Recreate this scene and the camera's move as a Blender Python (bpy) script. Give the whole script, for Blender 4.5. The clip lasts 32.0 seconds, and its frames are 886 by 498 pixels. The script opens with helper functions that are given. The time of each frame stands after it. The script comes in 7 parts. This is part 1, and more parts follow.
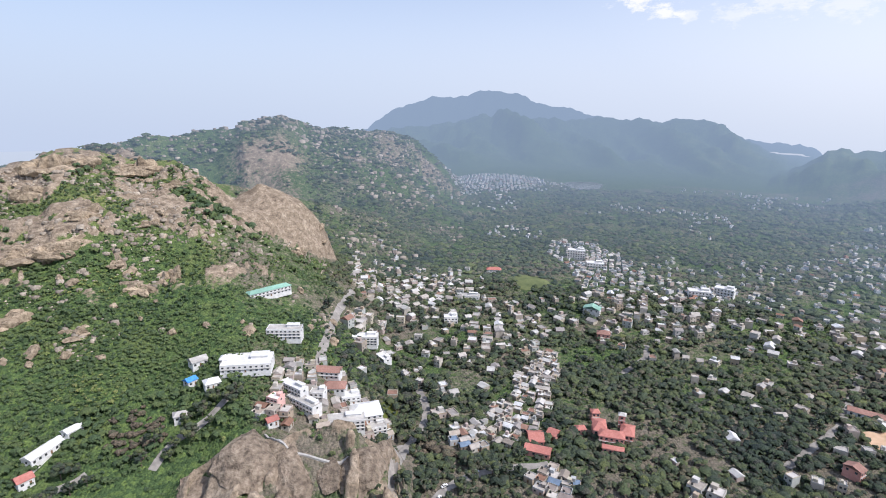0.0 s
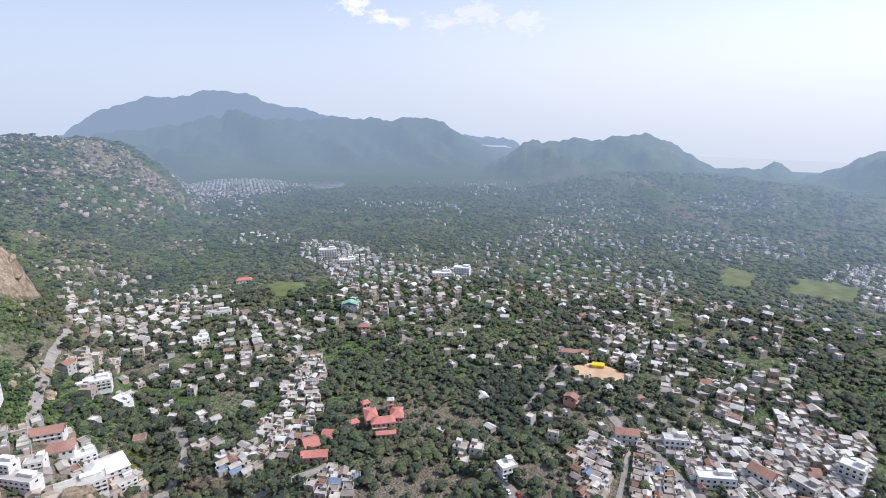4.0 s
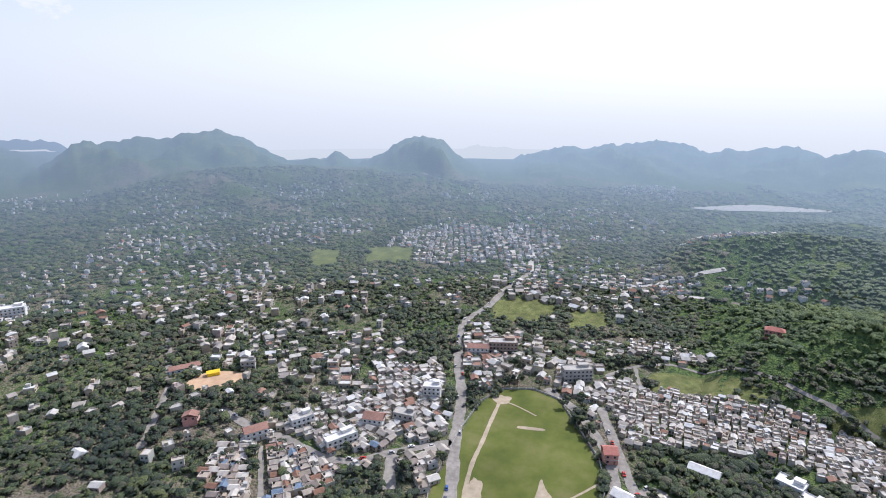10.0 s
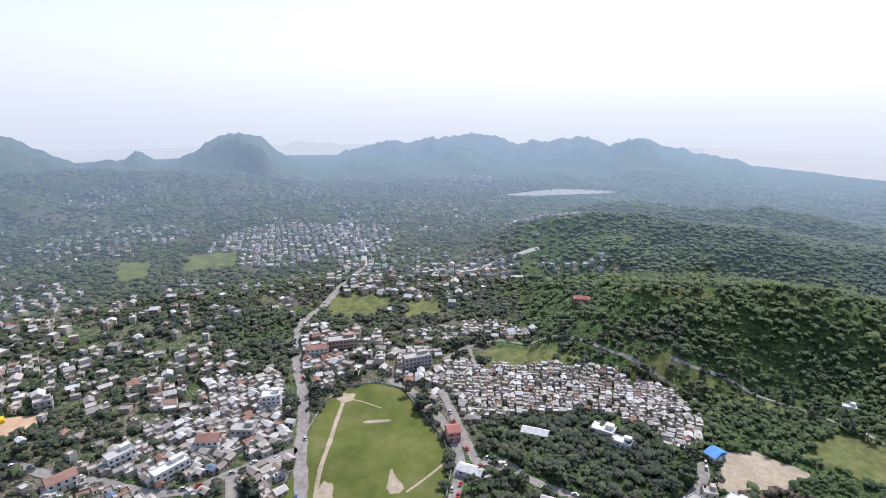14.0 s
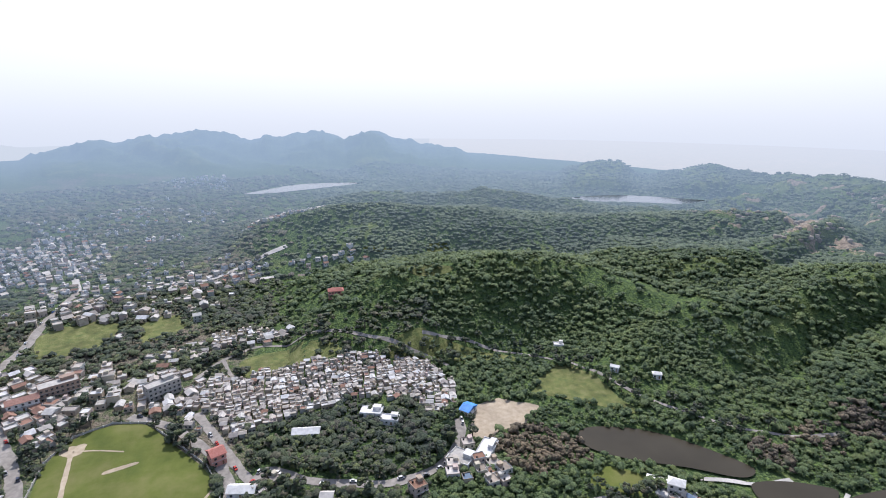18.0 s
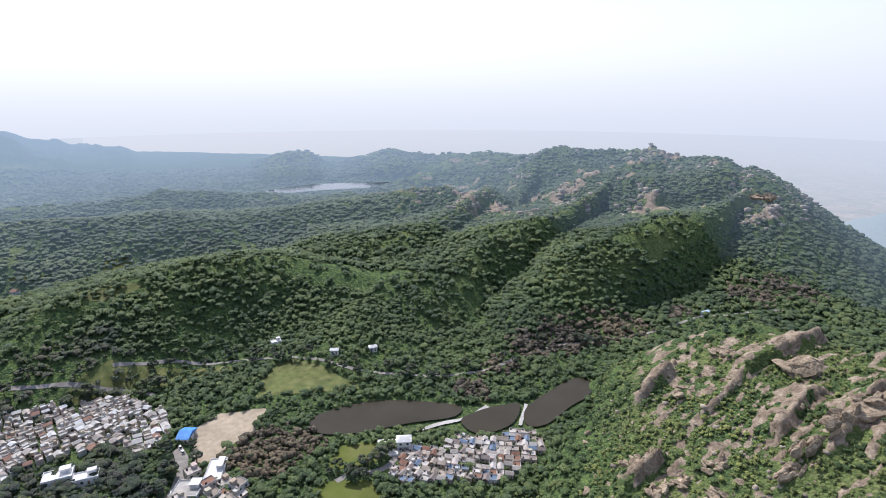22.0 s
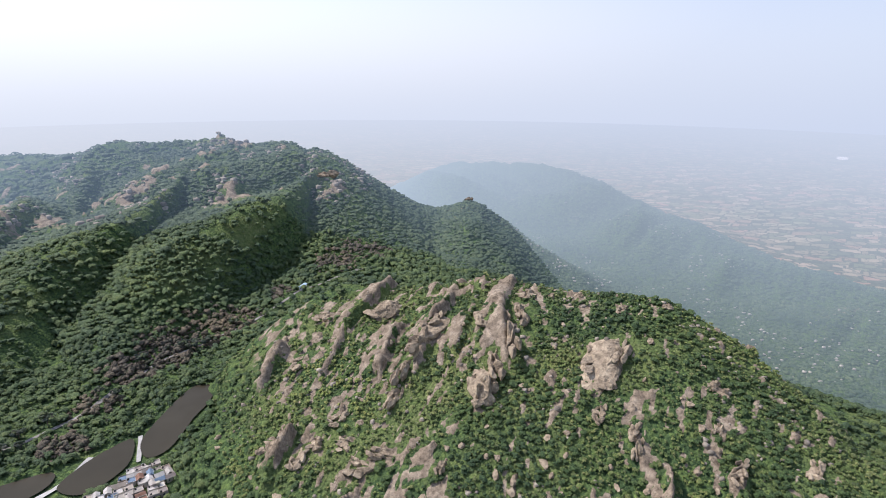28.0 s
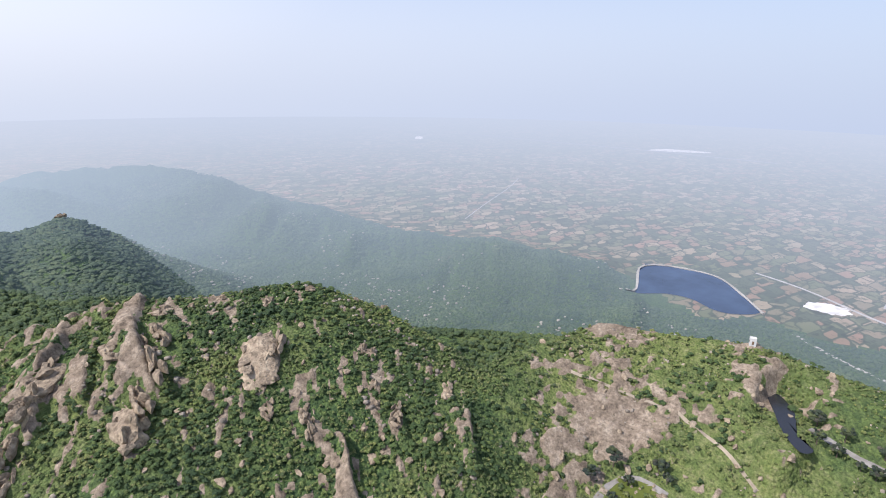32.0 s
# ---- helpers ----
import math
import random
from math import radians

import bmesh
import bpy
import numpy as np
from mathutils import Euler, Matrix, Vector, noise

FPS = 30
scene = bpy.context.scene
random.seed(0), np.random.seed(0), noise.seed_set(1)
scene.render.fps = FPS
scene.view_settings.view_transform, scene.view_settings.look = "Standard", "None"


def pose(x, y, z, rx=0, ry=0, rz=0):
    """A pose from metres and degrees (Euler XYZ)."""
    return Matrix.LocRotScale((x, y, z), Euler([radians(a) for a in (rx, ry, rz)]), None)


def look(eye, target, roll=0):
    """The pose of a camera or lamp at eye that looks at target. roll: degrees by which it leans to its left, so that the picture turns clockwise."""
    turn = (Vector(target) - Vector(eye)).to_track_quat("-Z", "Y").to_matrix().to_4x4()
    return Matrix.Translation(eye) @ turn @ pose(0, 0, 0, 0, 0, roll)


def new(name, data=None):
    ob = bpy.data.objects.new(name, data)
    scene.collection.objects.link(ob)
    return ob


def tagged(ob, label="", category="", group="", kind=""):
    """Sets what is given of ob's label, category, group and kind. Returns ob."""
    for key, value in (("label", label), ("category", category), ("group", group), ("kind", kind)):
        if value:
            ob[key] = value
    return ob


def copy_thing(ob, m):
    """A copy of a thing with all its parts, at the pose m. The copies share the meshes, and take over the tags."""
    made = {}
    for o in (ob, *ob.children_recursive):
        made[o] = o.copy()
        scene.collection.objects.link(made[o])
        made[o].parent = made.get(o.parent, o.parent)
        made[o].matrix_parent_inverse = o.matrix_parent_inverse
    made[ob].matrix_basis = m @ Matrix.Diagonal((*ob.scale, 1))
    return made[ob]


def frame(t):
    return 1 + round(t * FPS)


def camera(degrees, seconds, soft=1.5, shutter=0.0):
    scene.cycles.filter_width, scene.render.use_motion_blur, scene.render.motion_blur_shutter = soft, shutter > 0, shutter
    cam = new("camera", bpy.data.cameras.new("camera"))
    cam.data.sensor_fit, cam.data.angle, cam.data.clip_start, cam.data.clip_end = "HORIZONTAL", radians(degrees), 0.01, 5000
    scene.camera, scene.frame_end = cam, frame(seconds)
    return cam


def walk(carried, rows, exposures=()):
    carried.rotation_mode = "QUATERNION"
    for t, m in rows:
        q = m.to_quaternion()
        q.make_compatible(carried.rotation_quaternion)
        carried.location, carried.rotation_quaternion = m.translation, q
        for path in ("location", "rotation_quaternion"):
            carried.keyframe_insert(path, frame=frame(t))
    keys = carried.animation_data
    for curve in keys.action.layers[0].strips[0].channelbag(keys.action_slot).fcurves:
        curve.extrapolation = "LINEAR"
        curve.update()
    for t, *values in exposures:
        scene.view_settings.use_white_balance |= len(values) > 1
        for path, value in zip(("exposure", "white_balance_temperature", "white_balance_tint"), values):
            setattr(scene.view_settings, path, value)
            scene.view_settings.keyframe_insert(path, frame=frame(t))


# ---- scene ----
# ---- the camera: a drone that hovers 200 m over the town and turns to the right ----
EYE = Vector((0.0, 0.0, 200.0))
cam = camera(78.23, 32.0, soft=1.0)
VIEW = [  # seconds, bearing, tilt, lean
    (0.0, 0.00, -14.46, 0.91), (0.5, 2.23, -14.40, 0.86), (1.0, 4.64, -14.35, 0.80), (1.5, 7.80, -14.31, 0.72), (2.0, 11.47, -14.28, 0.61),
    (2.5, 15.21, -14.25, 0.51), (3.0, 18.92, -14.21, 0.43), (3.5, 22.78, -14.18, 0.37), (5.5, 36.18, -14.13, 0.29), (6.0, 39.04, -14.13, 0.20),
    (6.5, 42.39, -14.15, 0.14), (7.0, 46.07, -14.17, 0.11), (7.5, 49.80, -14.19, 0.09), (8.0, 54.08, -14.22, 0.07), (8.5, 58.90, -14.26, 0.08),
    (9.0, 62.84, -14.31, 0.09), (9.5, 66.08, -14.36, 0.10), (10.0, 68.60, -14.41, 0.11), (10.5, 70.98, -14.47, 0.12), (11.0, 73.21, -14.53, 0.13),
    (11.5, 75.21, -14.60, 0.12), (12.0, 77.38, -14.68, 0.11), (12.5, 79.57, -14.74, 0.10), (13.0, 81.97, -14.78, 0.09), (13.5, 84.29, -14.83, 0.07),
    (15.5, 95.18, -15.06, 0.16), (16.0, 98.59, -15.11, 0.15), (16.5, 102.56, -15.17, 0.14), (17.0, 106.62, -15.24, 0.14), (17.5, 110.06, -15.33, 0.16),
    (18.0, 113.56, -15.43, 0.17), (18.5, 118.13, -15.52, 0.17), (19.0, 123.39, -15.60, 0.15), (19.5, 128.91, -15.69, 0.13), (20.0, 133.29, -15.78, 0.10),
    (20.5, 137.00, -15.89, 0.06), (21.0, 139.99, -16.01, 0.00), (21.5, 142.88, -16.14, -0.02), (22.0, 145.16, -16.28, -0.00), (22.5, 147.57, -16.41, 0.06),
    (23.0, 150.36, -16.54, 0.13), (23.5, 153.87, -16.65, 0.18), (24.0, 158.01, -16.75, 0.24), (24.5, 162.50, -16.83, 0.30), (25.0, 167.00, -16.91, 0.36),
    (25.5, 169.88, -17.00, 0.40), (27.5, 183.48, -17.20, 0.49), (28.0, 187.94, -17.26, 0.51), (28.5, 192.81, -17.32, 0.53), (29.0, 199.58, -17.37, 0.55),
    (29.5, 205.16, -17.40, 0.57), (30.0, 210.94, -17.42, 0.59), (30.5, 215.74, -17.43, 0.63), (31.0, 219.99, -17.46, 0.72), (31.5, 223.59, -17.50, 0.81),
    (32.0, 226.64, -17.54, 0.90),
]


def gaze(bearing, tilt, lean):
    b, p = radians(bearing), radians(tilt)
    way = Vector((math.sin(b) * math.cos(p), math.cos(b) * math.cos(p), math.sin(p)))
    return look(EYE, EYE + way * 100, lean)


walk(cam, [(t, gaze(b, p, n)) for t, b, p, n in VIEW], [(0, 0.0, 6200, 13), (32, 0.0, 6250, 14)])

# ---- light: a hazy noon, sun over the bearing 118 ----
SUN_BEARING, SUN_HEIGHT = 116.0, 50.0
world = bpy.data.worlds.new("world")
scene.world = world
world.use_nodes = True
wn = world.node_tree.nodes
sky = wn.new("ShaderNodeTexSky")
sky.sky_type = "NISHITA"
sky.sun_disc = False
sky.sun_elevation, sky.sun_rotation = radians(SUN_HEIGHT), radians(SUN_BEARING)
sky.altitude, sky.air_density, sky.dust_density, sky.ozone_density = 1200, 1.0, 1.5, 1.5
wl = world.node_tree.links
coord = wn.new("ShaderNodeTexCoord")
lift = wn.new("ShaderNodeVectorMath")  # the air stays bright down to the plain's rim
lift.operation = "MULTIPLY_ADD"
lift.inputs[1].default_value, lift.inputs[2].default_value = (1, 1, 0.8), (0, 0, 0.16)
wl.new(coord.outputs["Generated"], lift.inputs[0])
wl.new(lift.outputs[0], sky.inputs[0])
split = wn.new("ShaderNodeSeparateXYZ")
wl.new(coord.outputs["Generated"], split.inputs[0])
thick = wn.new("ShaderNodeMapRange")  # haze, thick at the rim
thick.interpolation_type = "SMOOTHSTEP"
for key, value in (("From Min", -0.05), ("From Max", 0.36), ("To Min", 0.97), ("To Max", 0.25)):
    thick.inputs[key].default_value = value
wl.new(split.outputs["Z"], thick.inputs["Value"])
dot = wn.new("ShaderNodeVectorMath")
dot.operation = "DOT_PRODUCT"
sb, sh = radians(SUN_BEARING), radians(SUN_HEIGHT)
TO_SUN = Vector((math.sin(sb) * math.cos(sh), math.cos(sb) * math.cos(sh), math.sin(sh)))
dot.inputs[1].default_value = TO_SUN
wl.new(coord.outputs["Generated"], dot.inputs[0])
glare = wn.new("ShaderNodeValToRGB")  # haze colour, from away from the sun to round it
ge = glare.color_ramp.elements
ge[0].position, ge[0].color = 0.0, (0.655, 0.752, 0.865, 1)
ge[1].position, ge[1].color = 0.8625, (1.4, 1.4, 1.4, 1)
side = ge.new(0.355)
side.color = (0.82, 0.87, 0.95, 1)
mid = ge.new(0.50)
mid.color = (1.0, 1.01, 1.03, 1)
swing = wn.new("ShaderNodeMapRange")
for key, value in (("From Min", -0.6), ("From Max", 1.0)):
    swing.inputs[key].default_value = value
wl.new(dot.outputs["Value"], swing.inputs["Value"])
wl.new(swing.outputs[0], glare.inputs[0])
dim = wn.new("ShaderNodeMix")
dim.data_type, dim.blend_type = "RGBA", "MULTIPLY"
dim.inputs[0].default_value = 1.0
dim.inputs[7].default_value = (0.21, 0.21, 0.21, 1)
wl.new(sky.outputs[0], dim.inputs[6])
veil = wn.new("ShaderNodeMix")
veil.data_type = "RGBA"
wl.new(thick.outputs[0], veil.inputs[0])
wl.new(dim.outputs[2], veil.inputs[6])
wl.new(glare.outputs[0], veil.inputs[7])
rim = wn.new("ShaderNodeMapRange")  # the air dims towards the rim
rim.interpolation_type = "SMOOTHSTEP"
for key, value in (("From Min", -0.10), ("From Max", 0.17), ("To Min", 1.0), ("To Max", 0.0)):
    rim.inputs[key].default_value = value
wl.new(split.outputs["Z"], rim.inputs["Value"])
dusk = wn.new("ShaderNodeMix")
dusk.data_type, dusk.blend_type = "RGBA", "DARKEN"
rims = wn.new("ShaderNodeValToRGB")
for place, tone in ((0.0, (0.57, 0.65, 0.80)), (0.355, (0.66, 0.73, 0.85)), (0.5, (0.77, 0.81, 0.88)), (1.0, (0.80, 0.84, 0.90))):
    stop = rims.color_ramp.elements[0] if place == 0.0 else rims.color_ramp.elements[1] if place == 1.0 else rims.color_ramp.elements.new(place)
    stop.position, stop.color = place, (*tone, 1)
wl.new(swing.outputs[0], rims.inputs[0])
wl.new(rims.outputs[0], dusk.inputs[7])
wl.new(rim.outputs[0], dusk.inputs[0])
wl.new(veil.outputs[2], dusk.inputs[6])
sky_out = dusk.outputs[2]
puffs = wn.new("ShaderNodeTexNoise")
puffs.inputs["Scale"].default_value, puffs.inputs["Detail"].default_value, puffs.inputs["Roughness"].default_value = 34.0, 8.0, 0.68
stretch = wn.new("ShaderNodeVectorMath")
stretch.operation = "MULTIPLY"
stretch.inputs[1].default_value = (1, 1, 2.2)
wl.new(coord.outputs["Generated"], stretch.inputs[0])
wl.new(stretch.outputs[0], puffs.inputs["Vector"])
for bearing, height, wide, white in ((17.6, 9.9, 2.4, 1.0), (20.4, 9.0, 2.2, 1.0), (22.6, 8.4, 1.5, 0.6), (26.0, 8.3, 2.2, 0.5), (29.6, 9.2, 3.2, 0.55), (34.2, 8.4, 2.8, 0.5)):
    cb, ch = radians(bearing), radians(height)
    gap = wn.new("ShaderNodeVectorMath")
    gap.operation = "SUBTRACT"
    gap.inputs[1].default_value = (math.sin(cb) * math.cos(ch), math.cos(cb) * math.cos(ch), math.sin(ch))
    wl.new(coord.outputs["Generated"], gap.inputs[0])
    squash = wn.new("ShaderNodeVectorMath")
    squash.operation = "MULTIPLY"
    squash.inputs[1].default_value = (1, 1, 1.7)
    wl.new(gap.outputs[0], squash.inputs[0])
    far = wn.new("ShaderNodeVectorMath")
    far.operation = "LENGTH"
    wl.new(squash.outputs[0], far.inputs[0])
    body = wn.new("ShaderNodeMapRange")
    for key, value in (("From Min", radians(wide) * 1.35), ("From Max", 0.0), ("To Min", -0.20), ("To Max", 0.20)):
        body.inputs[key].default_value = value
    body.clamp = False
    wl.new(far.outputs["Value"], body.inputs["Value"])
    both = wn.new("ShaderNodeMath")
    both.operation = "ADD"
    wl.new(body.outputs[0], both.inputs[0])
    wl.new(puffs.outputs["Fac"], both.inputs[1])
    edge = wn.new("ShaderNodeMapRange")
    edge.interpolation_type = "SMOOTHSTEP"
    for key, value in (("From Min", 0.46), ("From Max", 0.66), ("To Min", 0.0), ("To Max", white)):
        edge.inputs[key].default_value = value
    wl.new(both.outputs[0], edge.inputs["Value"])
    lay = wn.new("ShaderNodeMix")
    lay.data_type = "RGBA"
    lay.inputs[7].default_value = (1.0, 1.0, 1.0, 1)
    wl.new(edge.outputs[0], lay.inputs[0])
    wl.new(sky_out, lay.inputs[6])
    sky_out = lay.outputs[2]
wl.new(sky_out, wn["Background"].inputs["Color"])
wn["Background"].inputs["Strength"].default_value = 1.0
sun_data = bpy.data.lights.new("sun", "SUN")
sun_data.energy, sun_data.angle, sun_data.color = 4.7, radians(0.6), (1.0, 0.95, 0.88)
sun = new("sun", sun_data)
sun.matrix_world = look((0, 0, 900), Vector((0, 0, 900)) - TO_SUN)

# ---- materials ----


def ramp(nt, colours):
    node = nt.nodes.new("ShaderNodeValToRGB")
    el = node.color_ramp.elements
    while len(el) < len(colours):
        el.new(0.5)
    for k, c in enumerate(colours):
        el[k].position = 0.28 + 0.44 * k / max(1, len(colours) - 1)
        el[k].color = (*c, 1)
    return node


def noise_node(nt, scale, detail=4.0, rough=0.6):
    node = nt.nodes.new("ShaderNodeTexNoise")
    node.inputs["Scale"].default_value = scale
    node.inputs["Detail"].default_value = detail
    node.inputs["Roughness"].default_value = rough
    geo = nt.nodes.new("ShaderNodeNewGeometry")
    nt.links.new(geo.outputs["Position"], node.inputs["Vector"])
    return node


def mix_node(nt, a, b, fac, kind="MIX"):
    node = nt.nodes.new("ShaderNodeMix")
    node.data_type, node.blend_type = "RGBA", kind
    for sock, value in ((node.inputs[0], fac), (node.inputs[6], a), (node.inputs[7], b)):
        if isinstance(value, (int, float)):
            sock.default_value = value
        elif isinstance(value, tuple):
            sock.default_value = (*value, 1)
        else:
            nt.links.new(value, sock)
    return node.outputs[2]


def paint(name, colours, scale=0.5, rough=0.85, bump=0.3, bump_scale=2.0, vary=0.0, island=0.0, metal=0.0, stain=0.25, stain_scale=0.05, air=None):
    """A matt surface of a few colours at two scales; vary and island shift its lightness by object and by piece."""
    m = bpy.data.materials.new(name)
    m.use_nodes = True
    nt = m.node_tree
    bsdf = nt.nodes["Principled BSDF"]
    n1 = noise_node(nt, scale)
    cr = ramp(nt, colours)
    nt.links.new(n1.outputs["Fac"], cr.inputs[0])
    out = cr.outputs[0]
    n2 = noise_node(nt, stain_scale, 3.0)
    st = ramp(nt, [(1 - stain,) * 3, (1 + stain * 0.6,) * 3])
    nt.links.new(n2.outputs["Fac"], st.inputs[0])
    out = mix_node(nt, out, st.outputs[0], 1.0, "MULTIPLY")
    for amount, node_kind, socket in ((vary, "ShaderNodeObjectInfo", "Random"), (island, "ShaderNodeNewGeometry", "Random Per Island")):
        if amount:
            src = nt.nodes.new(node_kind)
            mr = nt.nodes.new("ShaderNodeMapRange")
            mr.inputs["To Min"].default_value, mr.inputs["To Max"].default_value = 1 - amount, 1 + amount
            nt.links.new(src.outputs[socket], mr.inputs["Value"])
            out = mix_node(nt, out, mr.outputs[0], 1.0, "MULTIPLY")
    nt.links.new(out, bsdf.inputs["Base Color"])
    bsdf.inputs["Roughness"].default_value, bsdf.inputs["Metallic"].default_value = rough, metal
    bsdf.inputs["Specular IOR Level"].default_value = 0.25
    if bump:
        n3 = noise_node(nt, bump_scale, 3.0)
        b = nt.nodes.new("ShaderNodeBump")
        b.inputs["Strength"].default_value, b.inputs["Distance"].default_value = bump, 1.0 / bump_scale
        nt.links.new(n3.outputs["Fac"], b.inputs["Height"])
        nt.links.new(b.outputs[0], bsdf.inputs["Normal"])
    if air:
        painted_haze(nt, bsdf, *air)
    return m


def leaves(name, hues, air=None, fine=1.3):
    """Foliage: a hue for each clump, mottled by noise that paints lit leaves and shaded gaps into the colour."""
    m = bpy.data.materials.new(name)
    m.use_nodes = True
    nt = m.node_tree
    bsdf = nt.nodes["Principled BSDF"]
    geo = nt.nodes.new("ShaderNodeNewGeometry")
    hue = ramp(nt, hues)
    for k, e in enumerate(hue.color_ramp.elements):
        e.position = k / (len(hues) - 1)
    nt.links.new(geo.outputs["Random Per Island"], hue.inputs[0])
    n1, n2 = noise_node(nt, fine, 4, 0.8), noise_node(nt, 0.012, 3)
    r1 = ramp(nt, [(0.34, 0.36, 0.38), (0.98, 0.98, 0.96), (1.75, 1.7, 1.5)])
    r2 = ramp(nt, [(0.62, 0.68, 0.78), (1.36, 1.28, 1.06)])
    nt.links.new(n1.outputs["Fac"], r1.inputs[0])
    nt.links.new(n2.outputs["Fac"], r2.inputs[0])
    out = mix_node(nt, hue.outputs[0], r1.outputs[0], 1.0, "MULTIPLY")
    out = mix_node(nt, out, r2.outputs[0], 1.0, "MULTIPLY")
    nt.links.new(out, bsdf.inputs["Base Color"])
    bsdf.inputs["Roughness"].default_value = 0.75
    bsdf.inputs["Specular IOR Level"].default_value = 0.25
    b = nt.nodes.new("ShaderNodeBump")
    b.inputs["Strength"].default_value, b.inputs["Distance"].default_value = 0.9, 1.0
    nt.links.new(n1.outputs["Fac"], b.inputs["Height"])
    nt.links.new(b.outputs[0], bsdf.inputs["Normal"])
    if air:
        painted_haze(nt, bsdf, *air)
    return m


def palette(name, colours, rough=0.8, by="island", wear=0.25, air=None):
    """One of several colours for each piece (island) or object, with stains."""
    m = bpy.data.materials.new(name)
    m.use_nodes = True
    nt = m.node_tree
    bsdf = nt.nodes["Principled BSDF"]
    src = nt.nodes.new("ShaderNodeNewGeometry" if by == "island" else "ShaderNodeObjectInfo")
    node = nt.nodes.new("ShaderNodeValToRGB")
    node.color_ramp.interpolation = "CONSTANT"
    el = node.color_ramp.elements
    while len(el) < len(colours):
        el.new(0.5)
    for k, c in enumerate(colours):
        el[k].position = k / len(colours)
        el[k].color = (*c, 1)
    nt.links.new(src.outputs["Random Per Island" if by == "island" else "Random"], node.inputs[0])
    n2 = noise_node(nt, 0.35, 5.0)
    st = ramp(nt, [(1 - wear,) * 3, (1.05,) * 3])
    nt.links.new(n2.outputs["Fac"], st.inputs[0])
    nt.links.new(mix_node(nt, node.outputs[0], st.outputs[0], 1.0, "MULTIPLY"), bsdf.inputs["Base Color"])
    bsdf.inputs["Roughness"].default_value = rough
    bsdf.inputs["Specular IOR Level"].default_value = 0.25
    if air:
        painted_haze(nt, bsdf, *air)
    return m


def cracks(nt):
    """Dark joints that run down bare rock, as a factor."""
    geo = nt.nodes.new("ShaderNodeNewGeometry")
    mp = nt.nodes.new("ShaderNodeMapping")
    mp.inputs["Scale"].default_value = (1.0, 1.0, 0.35)
    nt.links.new(geo.outputs["Position"], mp.inputs[0])
    wob = noise_node(nt, 0.5, 3)
    add = nt.nodes.new("ShaderNodeVectorMath")
    add.operation = "MULTIPLY_ADD"
    nt.links.new(wob.outputs["Color"], add.inputs[0])
    add.inputs[1].default_value = (2.5, 2.5, 2.5)
    nt.links.new(mp.outputs[0], add.inputs[2])
    vo = nt.nodes.new("ShaderNodeTexVoronoi")
    vo.feature = "DISTANCE_TO_EDGE"
    vo.inputs["Scale"].default_value = 0.22
    nt.links.new(add.outputs[0], vo.inputs["Vector"])
    cr = ramp(nt, [(0.35, 0.33, 0.32), (1.0, 1.0, 1.0)])
    cr.color_ramp.elements[0].position, cr.color_ramp.elements[1].position = 0.0, 0.09
    nt.links.new(vo.outputs["Distance"], cr.inputs[0])
    return cr.outputs[0]


def granite(name, colours):
    """Weathered granite: pale faces, dark lichen and cracks."""
    m = paint(name, colours, 0.35, 0.92, 0.9, 0.7, vary=0.12, stain=0.3, stain_scale=0.09)
    nt = m.node_tree
    bsdf = nt.nodes["Principled BSDF"]
    base = bsdf.inputs["Base Color"].links[0].from_socket
    nt.links.new(mix_node(nt, base, cracks(nt), 0.25, "MULTIPLY"), bsdf.inputs["Base Color"])
    return m


